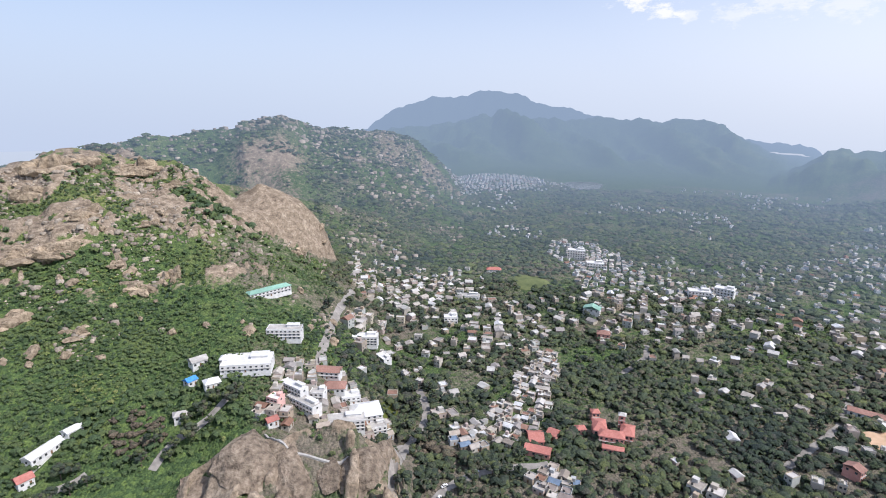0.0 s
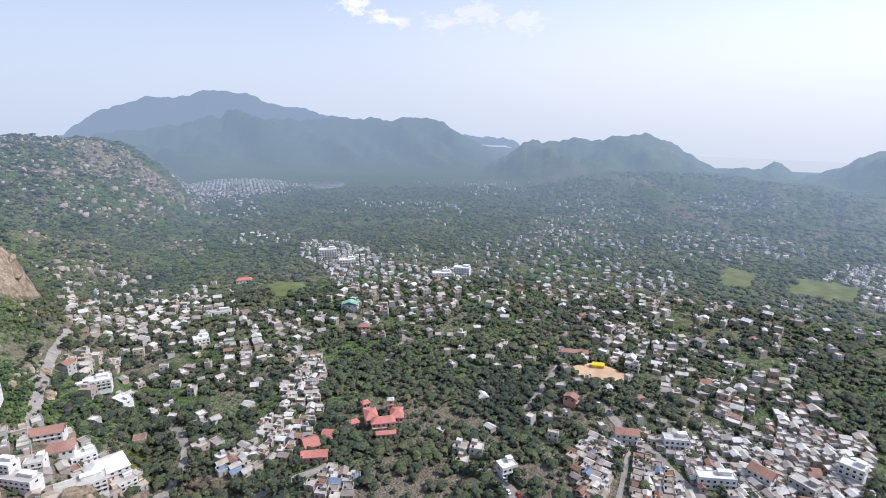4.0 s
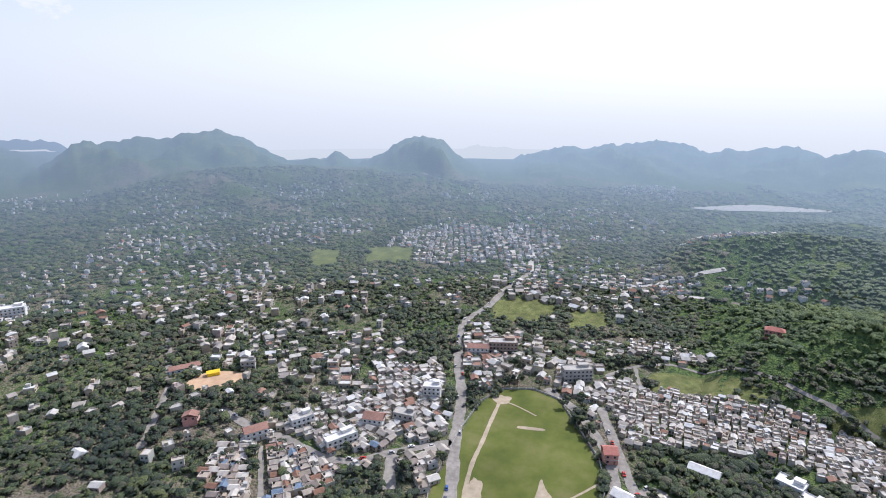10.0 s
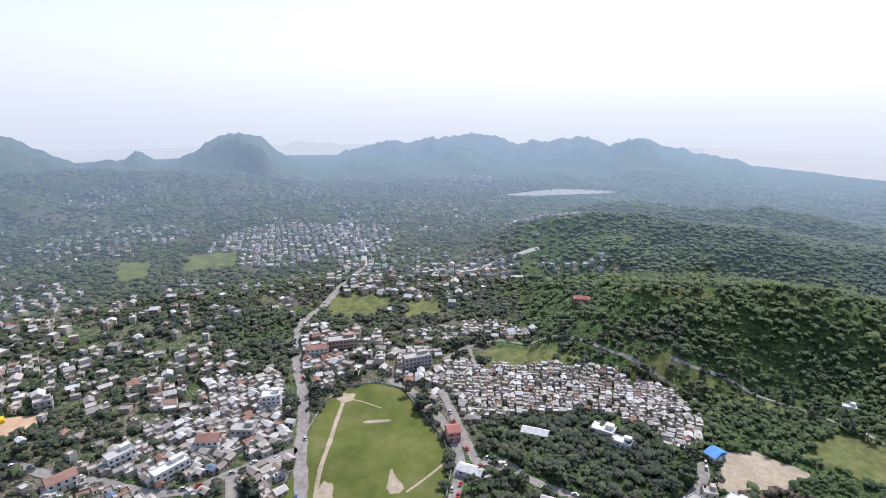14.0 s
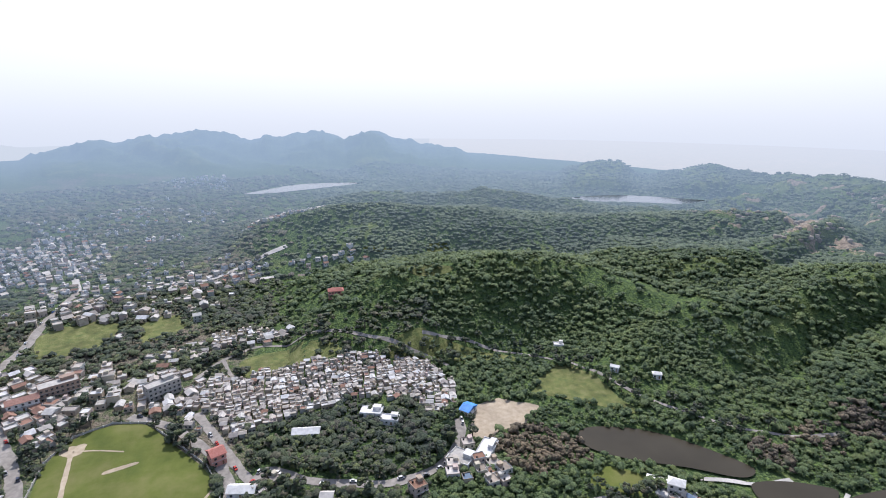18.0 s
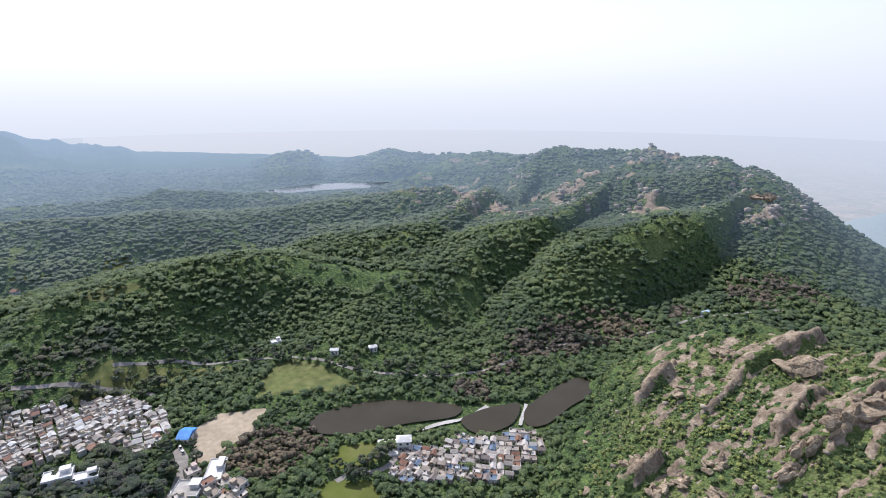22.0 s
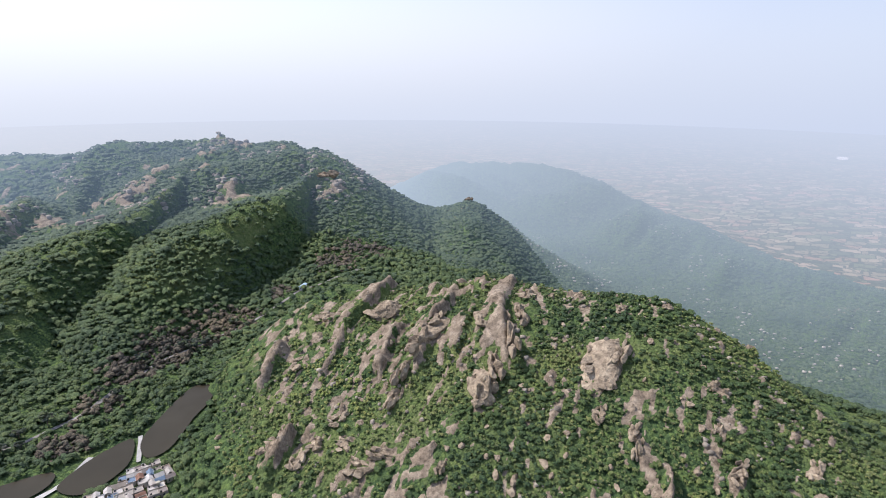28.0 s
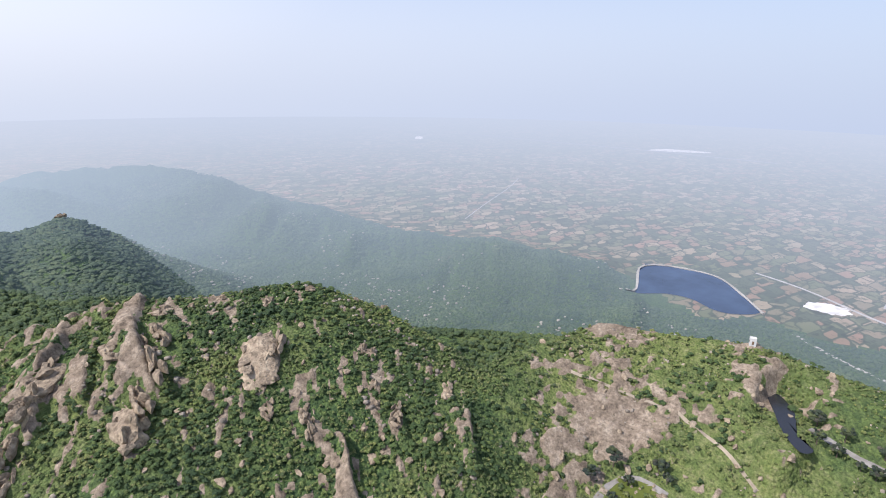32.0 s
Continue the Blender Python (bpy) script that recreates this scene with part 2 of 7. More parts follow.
def cover_ground(name, air=None):
    """Hill ground: low green scrub, dry grass, soil and bare granite by the sheet's cover. air: settings of the haze
    painted over it as emission.
    """
    m = bpy.data.materials.new(name)
    m.use_nodes = True
    nt = m.node_tree
    bsdf = nt.nodes["Principled BSDF"]
    at = nt.nodes.new("ShaderNodeAttribute")
    at.attribute_name = "cover"
    sep = nt.nodes.new("ShaderNodeSeparateColor")
    nt.links.new(at.outputs["Color"], sep.inputs[0])
    n1, n2, n3 = noise_node(nt, 0.22, 6, 0.7), noise_node(nt, 0.03, 4), noise_node(nt, 0.16, 6, 0.65)
    green = ramp(nt, [(0.046, 0.074, 0.036), (0.072, 0.112, 0.046), (0.110, 0.158, 0.058)])
    nt.links.new(n1.outputs["Fac"], green.inputs[0])
    bush = nt.nodes.new("ShaderNodeTexVoronoi")  # low bushes, each with a tint of its own
    bush.inputs["Scale"].default_value = 0.55
    geo = nt.nodes.new("ShaderNodeNewGeometry")
    bend = nt.nodes.new("ShaderNodeVectorMath")
    bend.operation = "MULTIPLY_ADD"
    nt.links.new(noise_node(nt, 0.8, 3).outputs["Color"], bend.inputs[0])
    bend.inputs[1].default_value = (1.6, 1.6, 1.6)
    nt.links.new(geo.outputs["Position"], bend.inputs[2])
    nt.links.new(bend.outputs[0], bush.inputs["Vector"])
    tint = nt.nodes.new("ShaderNodeSeparateColor")
    nt.links.new(bush.outputs["Color"], tint.inputs[0])
    tints = ramp(nt, [(0.72, 0.76, 0.78), (1.0, 1.0, 1.0), (1.35, 1.28, 1.08)])
    nt.links.new(tint.outputs[0], tints.inputs[0])
    dry = ramp(nt, [(0.09, 0.13, 0.038), (0.16, 0.19, 0.066), (0.26, 0.25, 0.125)])
    nt.links.new(n1.outputs["Fac"], dry.inputs[0])
    rock = ramp(nt, [(0.115, 0.090, 0.068), (0.245, 0.196, 0.148), (0.40, 0.335, 0.262)])
    nt.links.new(n3.outputs["Fac"], rock.inputs[0])
    soil = ramp(nt, [(0.10, 0.088, 0.068), (0.22, 0.19, 0.152)])
    nt.links.new(n1.outputs["Fac"], soil.inputs[0])

    def mask(channel, src, sharp):
        add = nt.nodes.new("ShaderNodeMath")
        add.operation = "ADD"
        nt.links.new(sep.outputs[channel], add.inputs[0])
        nt.links.new(src.outputs["Fac"], add.inputs[1])
        mr = nt.nodes.new("ShaderNodeMapRange")
        mr.inputs["From Min"].default_value, mr.inputs["From Max"].default_value = 1.0 - sharp, 1.0 + sharp
        nt.links.new(add.outputs[0], mr.inputs["Value"])
        return mr.outputs[0]

    leafy = mix_node(nt, green.outputs[0], tints.outputs[0], 1.0, "MULTIPLY")
    out = mix_node(nt, leafy, dry.outputs[0], mask(1, n2, 0.22))
    out = mix_node(nt, out, soil.outputs[0], mask(2, n1, 0.12))
    fine = noise_node(nt, 0.9, 5, 0.75)
    fr = ramp(nt, [(0.50, 0.53, 0.50), (1.0, 1.0, 1.0), (1.5, 1.45, 1.35)])
    nt.links.new(fine.outputs["Fac"], fr.inputs[0])
    out = mix_node(nt, out, fr.outputs[0], 1.0, "MULTIPLY")
    joints = cracks(nt)
    speck = noise_node(nt, 0.6, 6, 0.75)
    sr = ramp(nt, [(0.34, 0.32, 0.30), (0.98, 0.97, 0.96), (1.5, 1.45, 1.36)])
    nt.links.new(speck.outputs["Fac"], sr.inputs[0])
    bare = mix_node(nt, mix_node(nt, rock.outputs[0], joints, 0.10, "MULTIPLY"), sr.outputs[0], 1.0, "MULTIPLY")
    out = mix_node(nt, out, bare, mask(0, n1, 0.08))
    nt.links.new(out, bsdf.inputs["Base Color"])
    bsdf.inputs["Roughness"].default_value = 0.95
    bsdf.inputs["Specular IOR Level"].default_value = 0.1
    b = nt.nodes.new("ShaderNodeBump")
    b.inputs["Strength"].default_value, b.inputs["Distance"].default_value = 0.7, 2.5
    split_rock = mix_node(nt, n3.outputs["Color"], joints, 0.10)
    nt.links.new(split_rock, b.inputs["Height"])
    rocky = mask(0, n1, 0.08)
    round_top = nt.nodes.new("ShaderNodeMapRange")
    round_top.inputs["From Min"].default_value, round_top.inputs["From Max"].default_value = 0.75, 0.0
    nt.links.new(bush.outputs["Distance"], round_top.inputs["Value"])
    b2 = nt.nodes.new("ShaderNodeBump")
    b2.inputs["Distance"].default_value = 1.1
    low = nt.nodes.new("ShaderNodeMath")
    low.operation = "SUBTRACT"
    low.inputs[0].default_value = 0.85
    low.use_clamp = True
    nt.links.new(rocky, low.inputs[1])
    nt.links.new(low.outputs[0], b2.inputs["Strength"])
    nt.links.new(round_top.outputs[0], b2.inputs["Height"])
    nt.links.new(b.outputs[0], b2.inputs["Normal"])
    nt.links.new(b2.outputs[0], bsdf.inputs["Normal"])
    if air:
        painted_haze(nt, bsdf, *air)
    return m


def painted_haze(nt, bsdf, colour, near, reach, most, lit=1.0, deep=None, grow=1.0):
    """Haze painted into a material as emission, thicker with distance from the origin."""
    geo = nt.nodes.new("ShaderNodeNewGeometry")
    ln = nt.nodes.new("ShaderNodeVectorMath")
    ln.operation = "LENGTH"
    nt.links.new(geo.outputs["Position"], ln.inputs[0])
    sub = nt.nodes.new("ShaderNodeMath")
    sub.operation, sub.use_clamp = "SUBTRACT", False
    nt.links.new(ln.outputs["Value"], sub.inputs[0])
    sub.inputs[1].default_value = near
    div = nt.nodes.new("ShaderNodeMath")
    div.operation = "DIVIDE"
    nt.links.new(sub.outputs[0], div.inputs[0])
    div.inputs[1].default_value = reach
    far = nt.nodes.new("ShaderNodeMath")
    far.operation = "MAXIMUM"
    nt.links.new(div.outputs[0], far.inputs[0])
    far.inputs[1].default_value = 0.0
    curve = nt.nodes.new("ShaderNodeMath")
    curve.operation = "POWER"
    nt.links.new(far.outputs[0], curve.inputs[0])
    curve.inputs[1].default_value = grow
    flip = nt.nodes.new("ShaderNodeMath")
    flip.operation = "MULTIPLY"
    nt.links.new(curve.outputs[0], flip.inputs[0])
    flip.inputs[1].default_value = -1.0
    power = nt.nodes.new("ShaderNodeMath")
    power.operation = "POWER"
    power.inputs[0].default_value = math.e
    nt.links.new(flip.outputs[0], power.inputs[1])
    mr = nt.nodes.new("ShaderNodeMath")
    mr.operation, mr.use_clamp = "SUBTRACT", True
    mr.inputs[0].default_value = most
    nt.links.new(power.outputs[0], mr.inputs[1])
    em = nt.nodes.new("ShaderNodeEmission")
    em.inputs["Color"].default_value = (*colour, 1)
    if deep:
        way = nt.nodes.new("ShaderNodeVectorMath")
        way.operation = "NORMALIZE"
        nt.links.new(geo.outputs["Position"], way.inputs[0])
        sunny = nt.nodes.new("ShaderNodeVectorMath")  # painted haze is made brighter towards the sun's bearing
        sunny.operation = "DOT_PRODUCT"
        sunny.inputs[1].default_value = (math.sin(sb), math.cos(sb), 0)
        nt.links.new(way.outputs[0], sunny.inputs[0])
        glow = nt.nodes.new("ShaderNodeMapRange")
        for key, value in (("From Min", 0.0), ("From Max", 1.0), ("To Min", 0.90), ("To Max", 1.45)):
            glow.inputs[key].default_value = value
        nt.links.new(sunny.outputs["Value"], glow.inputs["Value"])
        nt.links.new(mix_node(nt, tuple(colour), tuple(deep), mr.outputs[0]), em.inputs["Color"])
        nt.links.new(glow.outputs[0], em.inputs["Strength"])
    # the plain's painted haze takes a brighter colour on the sun's side
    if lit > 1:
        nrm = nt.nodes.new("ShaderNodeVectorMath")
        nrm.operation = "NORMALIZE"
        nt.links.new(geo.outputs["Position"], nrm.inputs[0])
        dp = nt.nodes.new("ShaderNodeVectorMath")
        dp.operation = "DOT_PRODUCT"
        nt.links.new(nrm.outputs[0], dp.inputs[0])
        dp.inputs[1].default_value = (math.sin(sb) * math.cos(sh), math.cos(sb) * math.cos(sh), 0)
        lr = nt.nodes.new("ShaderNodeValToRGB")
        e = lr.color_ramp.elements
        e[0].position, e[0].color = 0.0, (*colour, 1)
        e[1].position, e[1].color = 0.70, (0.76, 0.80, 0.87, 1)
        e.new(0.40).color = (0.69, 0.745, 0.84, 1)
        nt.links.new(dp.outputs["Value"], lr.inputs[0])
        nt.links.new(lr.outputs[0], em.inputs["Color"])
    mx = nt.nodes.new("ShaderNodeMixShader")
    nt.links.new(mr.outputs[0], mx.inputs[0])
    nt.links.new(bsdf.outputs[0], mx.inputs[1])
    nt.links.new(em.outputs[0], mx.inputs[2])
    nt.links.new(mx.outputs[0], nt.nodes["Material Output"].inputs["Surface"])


def farm_plain(name, air):
    """The far plain: small fields of bare soil, stubble and crops, with hedges, under haze painted as emission."""
    m = bpy.data.materials.new(name)
    m.use_nodes = True
    nt = m.node_tree
    bsdf = nt.nodes["Principled BSDF"]
    geo = nt.nodes.new("ShaderNodeNewGeometry")
    mp = nt.nodes.new("ShaderNodeMapping")
    mp.inputs["Rotation"].default_value = (0, 0, 0.5)
    mp.inputs["Scale"].default_value = (1.0, 1.7, 0.0)
    nt.links.new(geo.outputs["Position"], mp.inputs[0])
    vo = nt.nodes.new("ShaderNodeTexVoronoi")
    vo.distance = "CHEBYCHEV"
    vo.inputs["Scale"].default_value = 0.026
    nt.links.new(mp.outputs[0], vo.inputs["Vector"])
    sep = nt.nodes.new("ShaderNodeSeparateColor")
    nt.links.new(vo.outputs["Color"], sep.inputs[0])
    cr = ramp(nt, [(0.07, 0.09, 0.05), (0.22, 0.18, 0.12), (0.30, 0.18, 0.13), (0.36, 0.27, 0.20), (0.14, 0.15, 0.08)])
    for k, e in enumerate(cr.color_ramp.elements):
        e.position = k / 5
    cr.color_ramp.interpolation = "CONSTANT"
    nt.links.new(sep.outputs[0], cr.inputs[0])
    vd = nt.nodes.new("ShaderNodeTexVoronoi")
    vd.distance, vd.feature = "CHEBYCHEV", "F2"
    vd.inputs["Scale"].default_value = 0.026
    nt.links.new(mp.outputs[0], vd.inputs["Vector"])
    sub = nt.nodes.new("ShaderNodeMath")
    sub.operation = "SUBTRACT"
    nt.links.new(vd.outputs["Distance"], sub.inputs[0])
    nt.links.new(vo.outputs["Distance"], sub.inputs[1])
    mr = nt.nodes.new("ShaderNodeMapRange")
    mr.inputs["From Min"].default_value, mr.inputs["From Max"].default_value = 0.05, 0.11
    nt.links.new(sub.outputs[0], mr.inputs["Value"])
    n1, n2 = noise_node(nt, 0.004, 4), noise_node(nt, 0.06, 5, 0.7)
    big = ramp(nt, [(0.45, 0.62, 0.40), (1.1, 1.0, 1.0)])
    nt.links.new(n1.outputs["Fac"], big.inputs[0])
    out = mix_node(nt, (0.04, 0.06, 0.03), cr.outputs[0], mr.outputs[0])
    out = mix_node(nt, out, big.outputs[0], 1.0, "MULTIPLY")
    tr = ramp(nt, [(0.35, 0.45, 0.35), (1, 1, 1)])
    tr.color_ramp.elements[0].position, tr.color_ramp.elements[1].position = 0.40, 0.47
    nt.links.new(n2.outputs["Fac"], tr.inputs[0])
    out = mix_node(nt, out, tr.outputs[0], 1.0, "MULTIPLY")
    nt.links.new(out, bsdf.inputs["Base Color"])
    bsdf.inputs["Roughness"].default_value = 0.95
    bsdf.inputs["Specular IOR Level"].default_value = 0.1
    painted_haze(nt, bsdf, *air)
    return m


def water(name, colour, rough=0.08, bump=0.05):
    m = bpy.data.materials.new(name)
    m.use_nodes = True
    nt = m.node_tree
    bsdf = nt.nodes["Principled BSDF"]
    n = noise_node(nt, 0.02, 3)
    cr = ramp(nt, [tuple(c * 0.8 for c in colour), tuple(c * 1.2 for c in colour)])
    nt.links.new(n.outputs["Fac"], cr.inputs[0])
    nt.links.new(cr.outputs[0], bsdf.inputs["Base Color"])
    bsdf.inputs["Roughness"].default_value = rough
    n3 = noise_node(nt, 0.6, 3)
    b = nt.nodes.new("ShaderNodeBump")
    b.inputs["Strength"].default_value, b.inputs["Distance"].default_value = bump, 0.4
    nt.links.new(n3.outputs["Fac"], b.inputs["Height"])
    nt.links.new(b.outputs[0], bsdf.inputs["Normal"])
    return m


# painted haze for far materials: colours, start, reach and growth
FAR_HAZE = ((0.19, 0.27, 0.385), 585, 1150, 1.0, 1.0, (0.34, 0.44, 0.60), 1.0)
# thicker painted haze for the low side by the plain
LOW_HAZE = ((0.27, 0.375, 0.44), 520, 660, 1.0, 1.0, (0.52, 0.61, 0.73), 1.1)
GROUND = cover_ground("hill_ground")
# far grounds and plain: haze is mixed into the surface as emission
FAR_GROUND = cover_ground("far_hill_ground", FAR_HAZE)
DEEP_GROUND = cover_ground("low_hill_ground", LOW_HAZE)
PALE_HAZE_GROUND = cover_ground("farthest_hill_ground", ((0.68, 0.74, 0.83), 590, 1250, 1.0))
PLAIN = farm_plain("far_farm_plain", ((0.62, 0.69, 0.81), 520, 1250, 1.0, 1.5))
GREENS = [(0.054, 0.086, 0.047), (0.067, 0.104, 0.05), (0.087, 0.124, 0.05), (0.07, 0.107, 0.053), (0.101, 0.133, 0.053), (0.059, 0.093, 0.05)]
TOWN_GREENS = [(0.035, 0.050, 0.040), (0.048, 0.066, 0.046), (0.072, 0.096, 0.050), (0.040, 0.056, 0.045), (0.096, 0.090, 0.072), (0.052, 0.070, 0.048), (0.100, 0.120, 0.055), (0.044, 0.062, 0.044)]
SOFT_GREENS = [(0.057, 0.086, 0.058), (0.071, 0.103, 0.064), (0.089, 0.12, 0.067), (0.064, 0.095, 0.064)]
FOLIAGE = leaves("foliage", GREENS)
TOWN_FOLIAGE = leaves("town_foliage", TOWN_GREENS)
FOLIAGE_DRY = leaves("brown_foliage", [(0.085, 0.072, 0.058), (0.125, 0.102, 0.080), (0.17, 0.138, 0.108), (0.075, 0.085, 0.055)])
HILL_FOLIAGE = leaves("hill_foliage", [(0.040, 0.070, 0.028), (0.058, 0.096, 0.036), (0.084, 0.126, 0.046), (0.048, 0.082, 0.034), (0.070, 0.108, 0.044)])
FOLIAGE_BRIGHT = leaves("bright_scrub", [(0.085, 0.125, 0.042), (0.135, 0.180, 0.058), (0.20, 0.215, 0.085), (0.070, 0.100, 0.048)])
# foliage past about 620 m, with haze painted in as emission
FAR_FOLIAGE = leaves("far_foliage", SOFT_GREENS, FAR_HAZE, 0.7)
FAR_TOWN_FOLIAGE = leaves("far_town_foliage", [tuple(c * 1.12 for c in t) for t in TOWN_GREENS], FAR_HAZE, 0.7)
DEEP_FOLIAGE = leaves("low_foliage", SOFT_GREENS, LOW_HAZE, 0.7)
BARK = paint("bark", [(0.09, 0.07, 0.05), (0.16, 0.13, 0.10)], 3.0, 0.9, 0.5, 6.0)
ROCK = granite("granite", [(0.140, 0.107, 0.076), (0.324, 0.253, 0.178), (0.475, 0.387, 0.279)])
BROWN_ROCK = granite("weathered_granite", [(0.085, 0.066, 0.050), (0.215, 0.168, 0.126), (0.33, 0.27, 0.205)])
TURF = paint("turf", [(0.070, 0.094, 0.018), (0.105, 0.124, 0.027), (0.155, 0.150, 0.056)], 0.05, 0.95, 0.4, 3.0, stain=0.25, stain_scale=0.018)
SAND = paint("bare_sand", [(0.30, 0.245, 0.175), (0.43, 0.36, 0.275)], 0.3, 0.95, 0.2, 3.0)
ORANGE_SAND = paint("orange_sand", [(0.46, 0.30, 0.19), (0.58, 0.41, 0.28)], 0.15, 0.95, 0.1, 3.0)
ASPHALT = paint("dusty_road", [(0.19, 0.175, 0.16), (0.33, 0.305, 0.28)], 0.3, 0.9, 0.1, 3.0)
WALLS = palette("plastered_walls", [(0.506, 0.464, 0.407), (0.455, 0.4, 0.34), (0.398, 0.322, 0.24), (0.513, 0.487, 0.45), (0.357, 0.307, 0.261), (0.464, 0.377, 0.34), (0.423, 0.432, 0.407), (0.489, 0.44, 0.349)], 0.9, "island", 0.3)
# walls, roofs and windows of far houses, haze painted in as emission
FAR_WALLS = palette("far_plastered_walls", [(0.605, 0.579, 0.562), (0.519, 0.502, 0.443), (0.468, 0.384, 0.332), (0.605, 0.605, 0.605), (0.502, 0.519, 0.537)], 0.9, "island", 0.2, FAR_HAZE)
FAR_ROOFS = palette("far_roofs", [(0.495, 0.447, 0.396), (0.358, 0.311, 0.271), (0.58, 0.534, 0.483), (0.291, 0.239, 0.197), (0.632, 0.59, 0.543), (0.256, 0.144, 0.102), (0.444, 0.399, 0.344)], 0.85, "island", 0.25, FAR_HAZE)
FAR_WINDOWS = paint("far_windows", [(0.05, 0.05, 0.055), (0.10, 0.10, 0.11)], 0.8, 0.4, 0.0, air=FAR_HAZE)
HOUSE_WALL = palette("house_plaster", [(0.53, 0.5, 0.449), (0.479, 0.434, 0.372), (0.427, 0.344, 0.263), (0.547, 0.524, 0.495), (0.376, 0.328, 0.286), (0.504, 0.41, 0.372), (0.453, 0.459, 0.456), (0.522, 0.475, 0.372)], 0.9, "object", 0.3)
ROOFS = palette("roof_tops", [(0.52, 0.504, 0.478), (0.402, 0.378, 0.353), (0.605, 0.596, 0.587), (0.335, 0.302, 0.277), (0.462, 0.42, 0.378), (0.286, 0.168, 0.126), (0.504, 0.487, 0.462), (0.654, 0.654, 0.654), (0.302, 0.277, 0.261), (0.437, 0.395, 0.353), (0.554, 0.52, 0.487)], 0.85, "island", 0.35)
HOUSE_ROOF = palette("house_roof", [(0.465, 0.42, 0.375), (0.352, 0.315, 0.277), (0.539, 0.497, 0.456), (0.298, 0.254, 0.213), (0.409, 0.35, 0.293), (0.251, 0.139, 0.098), (0.445, 0.401, 0.359), (0.576, 0.54, 0.505), (0.269, 0.226, 0.204), (0.167, 0.226, 0.31)], 0.85, "object", 0.35)
WHITE = paint("white_paint", [(0.54, 0.53, 0.51), (0.74, 0.73, 0.72)], 0.4, 0.7, 0.05, 3.0, stain=0.1)
GREY_CONCRETE = paint("grey_concrete", [(0.34, 0.32, 0.30), (0.48, 0.46, 0.43)], 0.5, 0.9, 0.1, 3.0)
RED_ROOF = paint("red_tiles", [(0.36, 0.13, 0.105), (0.48, 0.21, 0.175)], 0.8, 0.85, 0.3, 4.0)
RED_WALL = paint("red_plaster", [(0.50, 0.24, 0.20), (0.60, 0.32, 0.27)], 0.5, 0.9, 0.1, 3.0)
GREEN_TIN = paint("green_tin", [(0.20, 0.36, 0.28), (0.28, 0.46, 0.37)], 0.5, 0.5, 0.1, 4.0)
BLUE_SHEET = paint("blue_sheet", [(0.05, 0.22, 0.62), (0.10, 0.34, 0.75)], 0.5, 0.5, 0.1, 4.0)
YELLOW = paint("yellow_cloth", [(0.80, 0.52, 0.02), (0.85, 0.60, 0.05)], 0.6, 0.7, 0.1, 4.0)
DARK_GLASS = paint("dark_window", [(0.03, 0.035, 0.04), (0.07, 0.075, 0.08)], 0.8, 0.25, 0.0)
TANK_BLACK = paint("black_plastic", [(0.02, 0.02, 0.02), (0.04, 0.04, 0.04)], 0.8, 0.5, 0.0)
POND = water("pond_water", (0.050, 0.043, 0.030), 0.22, 0.12)
POND.node_tree.nodes["Principled BSDF"].inputs["IOR"].default_value = 1.18
DARK_POND = water("dark_pond_water", (0.022, 0.023, 0.028), 0.2, 0.1)
LAKE = water("lake_water", (0.06, 0.07, 0.07), 0.12, 0.1)
RESERVOIR = water("reservoir_water", (0.055, 0.08, 0.135), 0.25, 0.1)

# ---- the lie of the land ----
LATTICE = np.random.RandomState(7).rand(256, 256)


def vnoise(x, y):
    xi, yi = np.floor(x).astype(int), np.floor(y).astype(int)
    u, v = x - xi, y - yi
    u, v = u * u * (3 - 2 * u), v * v * (3 - 2 * v)
    a, b = LATTICE[xi % 256, yi % 256], LATTICE[(xi + 1) % 256, yi % 256]
    c, d = LATTICE[xi % 256, (yi + 1) % 256], LATTICE[(xi + 1) % 256, (yi + 1) % 256]
    return (a * (1 - u) + b * u) * (1 - v) + (c * (1 - u) + d * u) * v


def fbm(x, y, size, octaves=4):
    total, amp, norm = 0.0, 1.0, 0.0
    for k in range(octaves):
        f = 2 ** k / size
        total = total + amp * vnoise(x * f + 17.3 * k, y * f - 9.1 * k)
        norm += amp
        amp *= 0.5
    return total / norm


